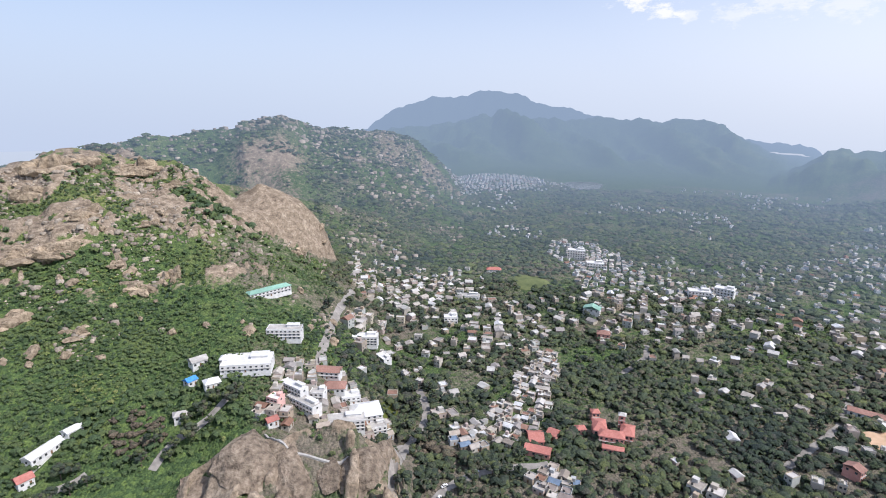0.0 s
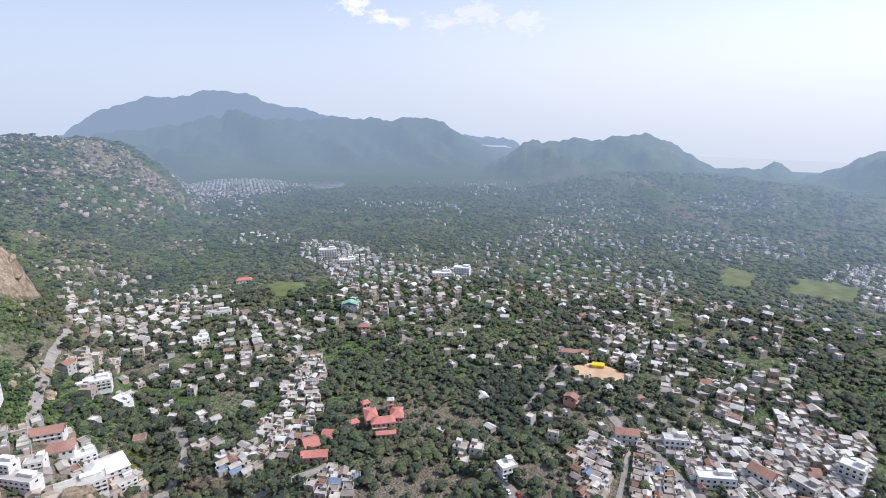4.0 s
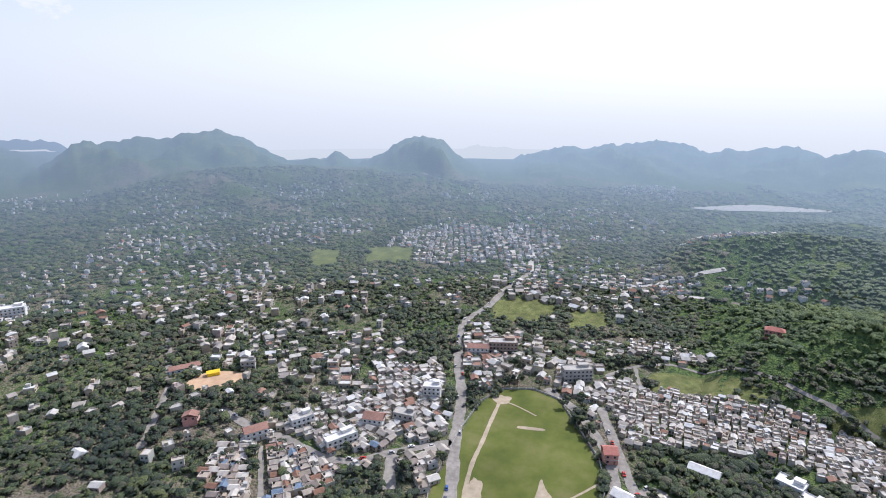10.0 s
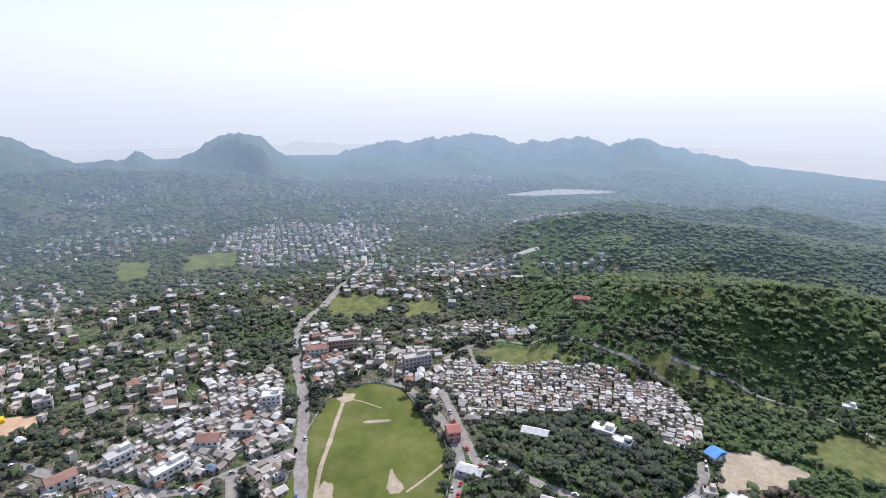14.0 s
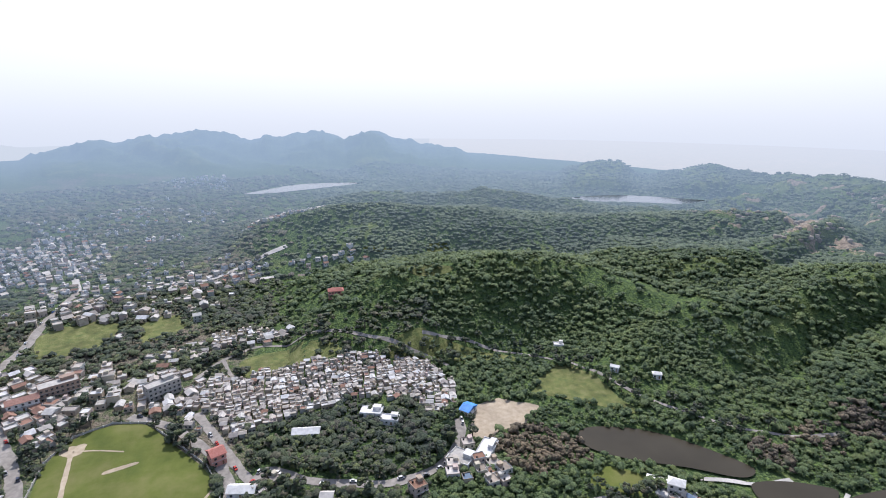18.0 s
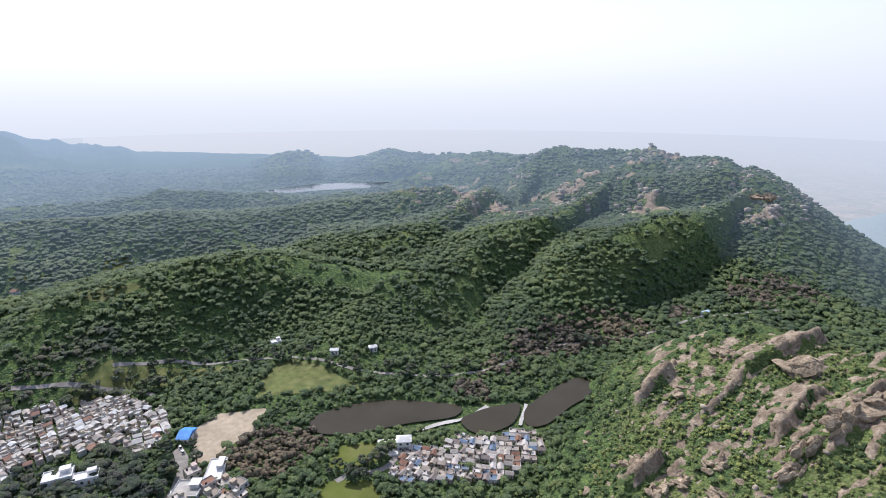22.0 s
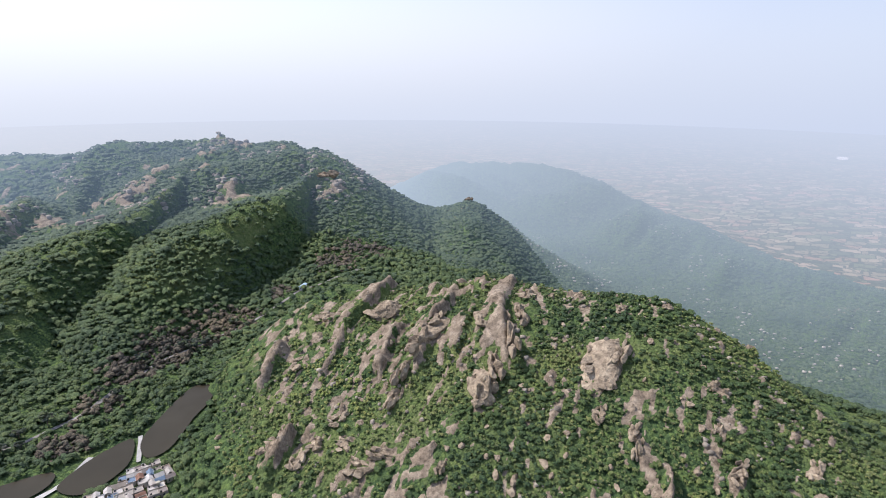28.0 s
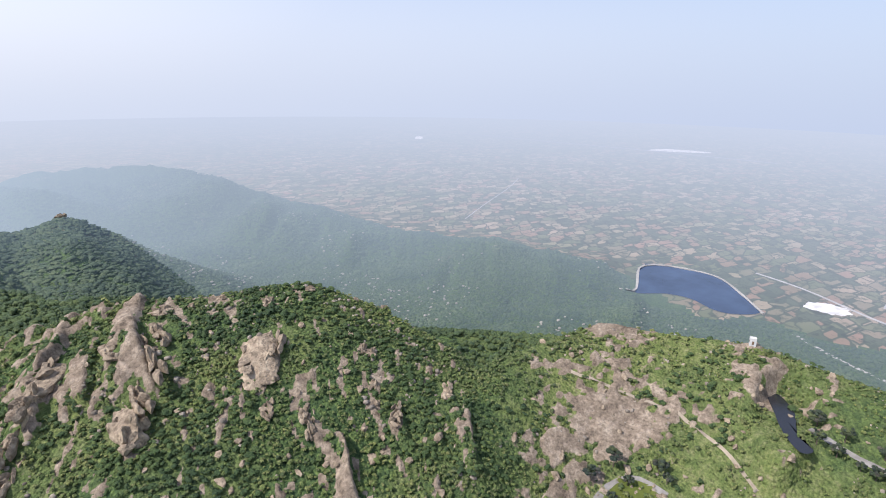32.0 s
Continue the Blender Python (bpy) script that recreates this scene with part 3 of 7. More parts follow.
# each ridge: crest points (bearing, height angle from the eye, distance), widths and foot levels to the near and the far side
RIDGES = [
    ("far_massif", [(-14, -5, 4300), (-10.8, -3.93, 4300), (-7.9, -1.94, 4300), (-5.0, 0.06, 4300), (-1.6, 1.11, 4300), (1.8, 1.38, 4300), (3.5, 1.84, 4300), (5.8, 1.81, 4300), (8.6, 1.09, 4300), (12.0, 0.42, 4300), (15.3, -0.55, 4300), (19.2, -1.97, 4300), (23.8, -3.14, 4300), (27.0, -2.14, 4300), (29.8, -2.38, 4300), (32.8, -2.64, 4300), (33.9, -3.06, 4300), (35.0, -3.8, 4300), (36.4, -4.89, 4300)], 900, 400, 0, -140),
    ("front_massif", [(-9.7, -3.36, 2500), (-5.6, -2.3, 2600), (-1.6, -1.69, 2700), (2.4, -0.95, 2700), (6.5, -0.77, 2800), (9.3, -1.0, 2800), (12.1, -0.89, 2800), (15.3, -0.72, 2800), (18.0, -0.82, 2800), (20.9, -1.08, 2800), (22.1, -0.68, 2800), (23.3, -0.5, 2800), (24.8, -0.93, 2800), (26.5, -1.19, 2750), (27.9, -1.95, 2700), (29.9, -3.12, 2650), (32.2, -4.13, 2600), (33.9, -4.6, 2550)], 800, 700, 0, 0),
    ("north_hills", [(31, -5.2, 2150), (34.7, -3.4, 2100), (37.6, -2.9, 2100), (39.9, -2.5, 2100), (42.3, -2.7, 2100), (44.6, -2.2, 2100), (46.9, -2.0, 2100), (49.2, -2.95, 2100), (51.5, -4.2, 2050), (53, -5.0, 2000), (55, -4.85, 2000), (56.6, -4.85, 2000), (57.6, -4.3, 2000), (59.8, -5.4, 2000), (61.8, -4.6, 1950), (64.7, -3.0, 1950), (66.6, -2.65, 1950), (68.5, -3.1, 1950), (70.6, -4.75, 1950), (73, -6.2, 1950)], 650, 500, 0, -60),
    ("east_hills", [(73, -5.8, 2300), (76, -4.9, 2300), (78.2, -4.4, 2300), (81.1, -3.45, 2300), (83, -3.8, 2300), (85.8, -3.4, 2300), (89.8, -2.85, 2300), (93.3, -3.7, 2300), (95.1, -3.85, 2250), (95.7, -3.3, 2250), (96.8, -3.7, 2250), (100.3, -3.05, 2200), (103, -3.9, 2200), (106.2, -3.2, 2200), (109, -3.9, 2200), (112, -4.5, 2150), (115.2, -4.95, 2100), (118, -6.3, 2050), (121, -6.7, 2000), (123.7, -6.1, 2000), (127, -6.9, 2000)], 800, 500, 0, -120),
    ("pale_peaks", [(62, -5, 4400), (69, -4.5, 4400), (72, -3.6, 4400), (74, -3.75, 4400), (76, -3.85, 4400), (79, -4.5, 4400), (86, -5, 4400)], 600, 300, -140, -140),
    ("shore_hills", [(124, -7.2, 1650), (127.9, -6.27, 1600), (129.7, -5.77, 1600), (131.4, -6.02, 1590), (132.8, -6.84, 1580), (134.7, -7.12, 1560), (136.3, -6.73, 1550), (139.1, -5.82, 1520), (140.5, -5.88, 1500), (142.4, -6.28, 1450), (145.4, -6.4, 1380), (148.5, -6.18, 1300), (151.8, -6.26, 1220), (154.0, -6.48, 1150), (155.7, -5.66, 1100), (157.4, -5.4, 1080), (159.7, -5.82, 1050), (162.0, -5.71, 1030), (164.4, -5.49, 1000), (166.4, -5.31, 990), (167.9, -6.16, 970), (170.8, -6.01, 950), (172.5, -5.99, 930), (173.7, -6.65, 915), (176.1, -7.0, 900), (178.1, -8.08, 890), (179.3, -9.0, 880)], 520, 300, 0, -140),
    ("south_ridge", [(175, -7.4, 890), (179.3, -9.09, 890), (182.8, -11.28, 900), (185.2, -12.47, 900), (187.0, -12.94, 900), (188.9, -12.68, 900), (190.7, -12.01, 900), (191.9, -12.51, 890), (195.0, -14.36, 880), (197.5, -16.31, 860), (200.7, -18.15, 840), (203.1, -19.39, 820), (205.1, -20.92, 800)], 330, 200, -30, -140),
    ("wooded_spur", [(98, -23.4, 445), (102, -21.2, 455), (105.6, -18.9, 475), (108.3, -17.8, 485), (114.5, -16.9, 500), (118.6, -16.15, 510), (123.0, -16.0, 515), (129.2, -16.98, 510), (133.9, -18.36, 495), (137.6, -19.56, 480), (142.6, -22.0, 460)], 95, 150, 0, 15),
    ("lower_back", [(129.1, -17.96, 545), (131.6, -16.25, 560), (136.5, -15.27, 580), (140.8, -14.41, 600), (143.9, -13.23, 640), (147.5, -11.42, 700), (149.8, -9.8, 780)], 110, 170, 0, 35),
    ("long_rib", [(128.6, -24.81, 430), (136.3, -20.7, 460), (141.4, -19.04, 485), (147.0, -17.7, 510), (150.0, -15.38, 545), (153.5, -14.07, 575), (155.8, -12.97, 610), (159.1, -11.47, 665), (161.2, -9.66, 740), (163.1, -7.35, 850)], 75, 190, 0, 40),
    ("steep_rib", [(151.5, -22.94, 450), (156.7, -17.38, 520), (159.5, -16.02, 540), (164.3, -13.91, 575), (166.8, -12.47, 600), (170.6, -11.28, 640), (172.9, -10.28, 690), (175.3, -8.37, 780), (176.4, -8.0, 840), (178.4, -10.2, 840), (180.5, -13.0, 800)], 100, 200, 0, 45),
    ("wooded_back", [(88, -16.5, 740), (91, -14.6, 740), (94.6, -12.6, 745), (97.8, -11.5, 750), (103.0, -10.9, 750), (106.9, -10.9, 760), (113.4, -11.1, 760), (117.8, -10.9, 760), (123.4, -11.8, 750), (129.6, -11.5, 750), (134.9, -10.93, 750), (140.2, -10.44, 760), (145.6, -9.86, 780)], 140, 240, 0, 0),
    ("lake_hills", [(100, -10.2, 1000), (106, -9.3, 1000), (112, -9.7, 980), (118, -9.1, 960), (124, -9.7, 950), (130, -10.4, 930), (136, -10.3, 900)], 160, 140, 0, 0),
    ("forest_hill", [(34, -8.3, 1500), (38, -6.9, 1500), (42, -6.0, 1500), (47, -5.4, 1500), (53, -5.7, 1480), (60, -6.3, 1450), (66, -7.0, 1400), (72, -8.0, 1350)], 380, 400, 0, 20),
    ("west_ridge", [(-46, -5.9, 1150), (-39.1, -5.34, 1150), (-35.7, -4.81, 1150), (-32.3, -3.81, 1150), (-31.0, -3.35, 1150), (-28.0, -2.69, 1150), (-25.9, -2.8, 1150), (-24.0, -2.4, 1170), (-22.0, -2.03, 1180), (-20.7, -2.08, 1180), (-20.0, -1.28, 1180), (-16.7, -0.93, 1200), (-15.1, -1.07, 1220), (-13.0, -2.15, 1250), (-10.8, -2.08, 1280), (-8.5, -2.34, 1320), (-5.6, -2.47, 1370), (-3.3, -3.3, 1420), (-1.5, -4.6, 1450), (0.5, -6.2, 1480), (2.5, -8.2, 1480)], 560, 500, 0, -140),
    ("dome_shoulder", [(-28, -5.9, 645), (-26.7, -6.1, 650), (-24.9, -7.01, 660), (-22.4, -7.43, 680), (-19.8, -7.9, 700), (-16.6, -8.5, 720), (-14.4, -9.3, 740), (-11.0, -10.3, 780), (-6.3, -11.6, 840), (-1.5, -12.6, 880)], 170, 300, 0, 0),
    ("rocky_hill", [(-50, -6.0, 650), (-39.1, -5.2, 650), (-36.9, -4.9, 650), (-36.2, -4.18, 650), (-33.9, -3.77, 650), (-31.9, -4.11, 650), (-29.8, -4.87, 645), (-28.2, -5.07, 640), (-26.1, -5.02, 635), (-25.0, -5.84, 620), (-22, -8.8, 580), (-19, -11.5, 560), (-15, -14.5, 540), (-11, -18, 520)], 430, 300, 0, 40),
    ("knoll", [(-27, -37, 262), (-22, -34.2, 262), (-16, -32.6, 264), (-10, -32.8, 264), (-6.5, -34.5, 260), (-4, -37, 258)], 75, 22, -6, 4),
    ("fore_hill", [(160, -30.5, 322), (164, -27.2, 335), (170, -23.6, 350), (176.5, -20.6, 365), (183, -21.2, 350), (188, -21.3, 340), (192.2, -20.5, 335), (197, -20.55, 330), (202, -21.1, 322), (207.4, -20.7, 320), (211.7, -20.65, 318), (215.5, -22, 312), (218.4, -23.4, 308), (222.2, -25.2, 300), (227.9, -28.1, 285), (232, -31, 270)], 190, 120, 8, -60),
    ("west_brow", [(229, -31, 262), (234.5, -28.3, 285), (239.5, -26.1, 310), (244.2, -24.15, 330), (248.3, -24.1, 335), (254.8, -23.7, 335), (258.9, -23.3, 335), (263.2, -23.7, 335), (267, -24.1, 335), (274, -24.2, 335), (290, -25.5, 330)], 150, 120, 8, -110),
    ("plain_spur", [(178, -12.4, 1700), (182.8, -10.7, 1700), (186.4, -9.07, 1700), (188.8, -8.23, 1700), (193.5, -7.98, 1680), (198.2, -8.14, 1640), (201.1, -8.71, 1600), (206.3, -10.68, 1500), (210.8, -12.41, 1400), (214.5, -13.47, 1300), (218.6, -15.17, 1200), (222.1, -16.38, 1120), (225.2, -16.74, 1080), (228.8, -17.08, 1020), (232.6, -16.75, 1000), (237.6, -18.1, 960), (243.6, -18.85, 930), (248, -20.2, 890)], 420, 200, -150, -140),
]
PLATEAU = [(-46, 1500), (-12, 1900), (-6, 3400), (33, 2900), (38, 2300), (110, 2300), (125, 1900), (140, 1650), (150, 1350), (165, 1050), (177, 880), (183, 700), (188, 560), (195, 450), (200, 400), (230, 380), (270, 390), (300, 600), (316, 1500)]
# level places: (bearing, distance, half width across, half depth, level, angle)
FLATS = [(77.5, 300, 62, 96, 0.0), (44, 412, 26, 16, 0.0), (138, 306, 52, 17, -1.5), (151.3, 303, 22, 20, -1.5), (158.6, 330, 24, 36, -1.5), (99, 1300, 140, 78, -1.0), (134, 1205, 190, 72, -1.0), (14.3, 1550, 46, 80, -1.0), (253, 965, 110, 100, -141.0), (263, 290, 12, 30, 38.0), (9.5, 628, 18, 24, 0.0)]


def bearing_of(x, y):
    a = np.degrees(np.arctan2(x, y))
    return np.where(a < -46, a + 360, a)


LOBED = ("shore_hills", "forest_hill", "west_ridge", "north_hills", "east_hills", "front_massif", "south_ridge", "plain_spur")


def dome(a, r):
    """The great bald dome over the town: height over its foot, below 0 outside."""
    b = math.radians(-18.9)
    x0, y0 = r * np.sin(np.radians(a)), r * np.cos(np.radians(a))
    u = x0 - 590 * math.sin(b), y0 - 590 * math.cos(b)
    across, along = u[0] * math.cos(b) - u[1] * math.sin(b), u[0] * math.sin(b) + u[1] * math.cos(b)
    q = np.sqrt((across / np.where(across > 0, 74, 48)) ** 2 + (along / 58) ** 2) + (fbm(x0, y0, 26, 3) - 0.5) * 0.25
    return np.where(q < 1.0, 1.0 - q, -1.0)


def cuestas(a, r, x, y):
    """The tilted granite fins of the fore hill: gentle to the sunny side, steep to the other. Their height and their bare rock, 0 to 1."""
    arc = np.radians(a) * 300
    k = np.interp(a, [164, 184, 195, 206, 236], [0.62, 0.58, 0.05, -0.12, -0.25])
    u = arc - k * (r - 300) + (fbm(x, y, 50, 3) - 0.5) * 26
    cell = u / 21.0
    f = cell - np.floor(cell)
    saw = np.where(f < 0.80, f / 0.80, (1 - f) / 0.20)
    fin = vnoise(np.floor(cell) * 7.37 + 60, r / 34 + np.floor(cell) * 3.1)
    bare = np.interp(a, [162, 172, 184, 197, 206, 214, 225], [-0.12, 0.0, 0.06, 0.02, -0.06, -0.14, -0.10])
    zone = np.clip((a - 163) / 6, 0, 1) * np.clip((234 - a) / 6, 0, 1) * np.clip((r - 178) / 14, 0, 1) * np.clip((366 - r) / 16, 0, 1)
    fin = np.clip((fin - 0.50 + bare) / 0.16, 0, 1) * zone
    chips = 0.5 * vnoise(u / 2.6, r / 9.0 + 4) + 0.3 * vnoise(x / 4.4 + 5, y / 4.4) + 0.2 * vnoise(x / 2.2, y / 2.2 + 9)
    rock = np.clip((fin * (0.30 + 0.62 * saw) + 2.0 * (chips - 0.5) - 0.50) / 0.12, 0, 1) * zone
    streak = np.clip((chips + 0.25 * bare - 0.64 + 0.12 * (fbm(x, y, 60, 2) < 0.5)) / 0.05, 0, 1) * zone
    high = fin * saw ** 1.5 * (2.2 + 7.0 * vnoise(x / 22 + 40, y / 22)) + rock * (0.2 + 5.0 * chips * vnoise(x / 4.2, y / 4.2))
    return high, np.maximum(rock, 0.8 * streak)


def ribs(a, r, x, y):
    """Bare granite on the slopes, 0 to 1: fins on the fore hill, slabs and domes elsewhere."""
    slabs = fbm(x, y, 38, 4)

    def near(a0, a1, r0, r1, sa, sr):
        return np.clip((a - a0) / sa, 0, 1) * np.clip((a1 - a) / sa, 0, 1) * np.clip((r - r0) / sr, 0, 1) * np.clip((r1 - r) / sr, 0, 1)

    brow = near(232, 285, 190, 352, 7, 14)
    knoll = near(-31, -3, 205, 274, 3, 8)
    west = near(-50, -13, 390, 690, 5, 60)
    top = near(136, 184, 640, 1300, 8, 70)
    fins = 0.6 * vnoise(np.radians(a) * 300 / 11 + 50, r / 48 + 3) + 0.4 * vnoise(x / 6 + 5, y / 6)
    out = brow * np.clip((0.50 * fbm(x, y, 52, 3) + 0.32 * fbm(x * 0.6 + y * 0.8, (x * 0.8 - y * 0.6) * 0.35, 12, 3) + 0.18 * vnoise(x / 3.2, y / 3.2) - 0.535) / 0.05, 0, 1)
    out = np.maximum(out, knoll * np.clip((0.6 * fins + 0.4 * slabs - 0.375) / 0.05, 0, 1))
    out = np.maximum(out, west * np.clip((0.46 * slabs + 0.24 * fbm(x, y, 17, 2) + 0.18 * vnoise(x / 6, y / 6) + 0.12 * vnoise(x / 2.7, y / 2.7) - 0.535) / 0.05, 0, 1))
    return np.maximum(out, top * np.clip((0.75 * fbm(x, y, 42, 3) + 0.25 * vnoise(x / 9, y / 9) - 0.64) / 0.04, 0, 1) * 0.8)


def r_wild(name):
    """The wooded folds, whose crests waver."""
    return name in ("wooded_spur", "lower_back", "long_rib", "steep_rib", "wooded_back", "lake_hills", "dome_shoulder")


def land(a, r):
    """The ground's level at a bearing (-46 to 314 degrees) and distance."""
    a, r = np.asarray(a, float), np.asarray(r, float)
    b = np.radians(a)
    x, y = r * np.sin(b), r * np.cos(b)
    edge = np.interp(a, [p[0] for p in PLATEAU], [p[1] for p in PLATEAU])
    t = np.clip((r - edge) / 260, 0, 1)
    z = -140 * t * t * (3 - 2 * t)
    z = z + np.where(z > -100, (fbm(x, y, 130, 3) - 0.5) * 9 * np.clip((r - 240) / 300, 0.1, 1), 0)
    rough = np.zeros_like(z)
    for name, crest, near, back, foot, heel in RIDGES:
        ca, ce, cr = [np.array(v, float) for v in zip(*crest)]
        rc = np.interp(a, ca, cr)
        zc = 200 + rc * np.tan(np.radians(np.interp(a, ca, ce)))
        out = np.maximum(ca[0] - a, a - ca[-1]).clip(0)
        zc = zc - out * rc * 0.012
        if rc.min() > 800:  # worn, toothed crests
            zc = zc + rc * (0.0040 * (vnoise(a * 0.8 + near, a * 0) - 0.5) + 0.0034 * (vnoise(a * 2.3 + 31, a * 0) - 0.5) + 0.002 * (vnoise(a * 6 + 77, a * 0) - 0.5))
        d = r - rc
        if near < 200 and r_wild(name):
            d = d + (fbm(x, y, 90, 3) - 0.5) * 50
            zc = zc + (fbm(x, y, 60, 3) - 0.5) * 10
        if near > 100:
            d = d + (fbm(x, y, 220, 3) - 0.5) * 120 * np.clip(-d / near, 0, 1)
        t = np.where(d < 0, np.clip(-d / near, 0, 1), np.clip(d / back, 0, 1))
        low = np.where(d < 0, np.minimum(foot, zc), np.minimum(heel, zc))
        s = 0.55 * t + 0.45 * t * t * (3 - 2 * t)
        h = np.where(t < 1, zc - (zc - low) * s, -999)
        win = h > z
        rough = np.where(win, np.clip((h - low) / 60, 0, 1) * (1 - np.exp(-np.abs(d) / 60)), rough)
        if name in LOBED:
            w = min(150.0, max(60.0, near * 0.28))
            arc = np.radians(a) * rc + 0.55 * d + 900
            spurs = vnoise(arc / w + near, r / (3.2 * w)) - 0.5 + 0.45 * (vnoise(arc / w * 2.3 + 7, r / (2.0 * w)) - 0.5)
            lift = spurs * 4 * s * (1 - s) * np.minimum((zc - low) * 0.8, np.where(rc > 1400, 1.1, 0.75) * w) * (d < 0)
            h = h + lift
        z = np.maximum(z, h)
    z = z + rough * (fbm(x, y, 90, 4) - 0.5) * np.clip(r * 0.04, 7, 90)
    z = z + ribs(a, r, x, y) * (2.5 + 9.0 * vnoise(x / 19 + 40, y / 19)) * np.where((a > 231) & (a < 300), 0.25, np.where((a < -10) & (r > 300), 0.6, 1.0))
    z = z + cuestas(a, r, x, y)[0]
    top = dome(a, r)
    edge = np.clip(np.maximum(top, 0) * 2.2, 0, 1)
    z = np.where(top > 0, np.maximum(z, 82 * edge + z * (1 - edge) + 40 * np.maximum(top, 0) ** 0.9 + 3 * fbm(x, y, 30, 3)), z)
    for fa, fr, across, depth, level in FLATS:
        u = (a - fa) * math.pi / 180 * fr / across
        v = (r - fr) / depth
        q = np.clip((np.sqrt(u * u + v * v) - 1.0) / 0.35, 0, 1)
        z = np.where(q < 1, level * (1 - q) + z * q, z)
    return z


def cover(a, r, z):
    """Bare rock, dry grass and soil over the land."""
    b = np.radians(a)
    x, y = r * np.sin(b), r * np.cos(b)
    n = fbm(x, y, 60, 4)
    big = (fbm(x, y, 200, 2) - 0.5) * 30

    def zone(a0, a1, r0, r1, soft_a=5.0, soft_r=60.0):
        aa, rr = a + big * 0.2, r + big
        return np.minimum(np.clip((aa - a0) / soft_a, 0, 1) * np.clip((a1 - aa) / soft_a, 0, 1), np.clip((rr - r0) / soft_r, 0, 1) * np.clip((r1 - rr) / soft_r, 0, 1))

    rock, dry, soil = np.zeros_like(x), np.full_like(x, 0.22), np.full_like(x, 0.05)

    def put(field, where, value):
        return field * (1 - where) + value * where

    rock = put(rock, zone(-60, -8, 330, 1150), 0.16 + 0.52 * np.clip((z - 30) / 100, 0, 1) + 0.7 * (n - 0.5))
    dry = put(dry, zone(-60, -8, 330, 1150), 0.26 + 0.30 * np.clip((z - 30) / 100, 0, 1) + 0.6 * (n - 0.5))
    rock = put(rock, zone(-60, 10, 1000, 1700), 0.36 + 0.9 * (n - 0.45))
    rock = put(rock, zone(-60, -1, -99, 290, 4, 12), 0.42 + 0.8 * (n - 0.45))
    fore = zone(160, 240, -99, 430, 8, 40)
    rock = put(rock, fore, 0.12 + 0.8 * (n - 0.47))
    dry = put(dry, fore, np.interp(a, [160, 190, 205, 240], [0.44, 0.36, 0.24, 0.36]) + 0.8 * (n - 0.5))
    brow = zone(231, 330, -99, 430, 8, 40)
    rock = put(rock, brow, 0.42 + 0.9 * (n - 0.5))
    dry = put(dry, brow, 0.60 + 0.8 * (n - 0.5))
    rock = put(rock, zone(138, 190, 600, 1700) * np.clip((z - 30) / 50, 0, 1), 0.22 + 0.8 * (n - 0.45))
    crest = np.clip((z - 0.5 * (np.roll(z, 12, 0) + np.roll(z, -12, 0))) / 8, -1, 1) if z.ndim > 1 else 0 * z
    dry = put(dry, zone(98, 185, 430, 1700), 0.20 + 0.6 * (n - 0.5) + 0.2 * crest)
    dry = put(dry, zone(20, 98, 1100, 2600), 0.10 + 0.5 * (n - 0.5) + 0.25 * crest)
    rock = put(rock, zone(180, 330, 650, 2500) * (z > -134), 0.18 + 0.9 * (n - 0.45))
    town = zone(-26, 96, 180, 1700)
    soil = put(soil, town, np.interp(r, [500, 900], [0.52, 0.40]) + 0.7 * (n - 0.5))
    dry = put(dry, town, np.interp(r, [450, 700], [0.26, 0.16]) + 0.6 * (n - 0.5))
    rock = np.maximum(rock * np.where(zone(160, 285, -99, 430) + zone(-60, -8, 200, 690) > 0, 0.55, 1.0), np.maximum(ribs(a, r, x, y), cuestas(a, r, x, y)[1]) * 0.98)
    rock = np.where(dome(a, r) > 0.03, 1.0, rock)
    return np.stack([rock.clip(0, 1), dry.clip(0, 1), soil.clip(0, 1)], -1)


def sheet(name, radii, bearings, mats, pick):
    a, r = np.meshgrid(bearings, radii, indexing="ij")
    z = ground_at(a, r)
    b = np.radians(a)
    verts = np.stack([r * np.sin(b), r * np.cos(b), z], -1).reshape(-1, 3)
    nb, nr = a.shape
    i = np.arange(nb)[:, None] * nr + np.arange(nr - 1)[None, :]
    j = np.roll(np.arange(nb), -1)[:, None] * nr + np.arange(nr - 1)[None, :]
    faces = np.stack([i, i + 1, j + 1, j], -1).reshape(-1, 4)
    me = bpy.data.meshes.new(name)
    fill(me, verts, faces)
    col = np.concatenate([cover(a, r, z), np.ones_like(a)[..., None]], -1).reshape(-1, 4)
    at = me.attributes.new("cover", "FLOAT_COLOR", "POINT")
    at.data.foreach_set("color", col.astype(np.float32).ravel())
    for m in mats:
        me.materials.append(m)
    me.polygons.foreach_set("material_index", pick(a, r, z)[:, :-1].reshape(-1).astype(np.int32))
    me.polygons.foreach_set("use_smooth", np.ones(len(faces), bool))
    return new(name, me)


def fill(me, verts, faces):
    """Vertices and faces of one size into a mesh."""
    verts, faces = np.asarray(verts, np.float32), np.asarray(faces, np.int32)
    k = faces.shape[1]
    me.vertices.add(len(verts))
    me.vertices.foreach_set("co", verts.ravel())
    me.loops.add(faces.size)
    me.loops.foreach_set("vertex_index", faces.ravel())
    me.polygons.add(len(faces))
    me.polygons.foreach_set("loop_start", np.arange(len(faces), dtype=np.int32) * k)
    me.polygons.foreach_set("loop_total", np.full(len(faces), k, np.int32))
    me.update(calc_edges=True)


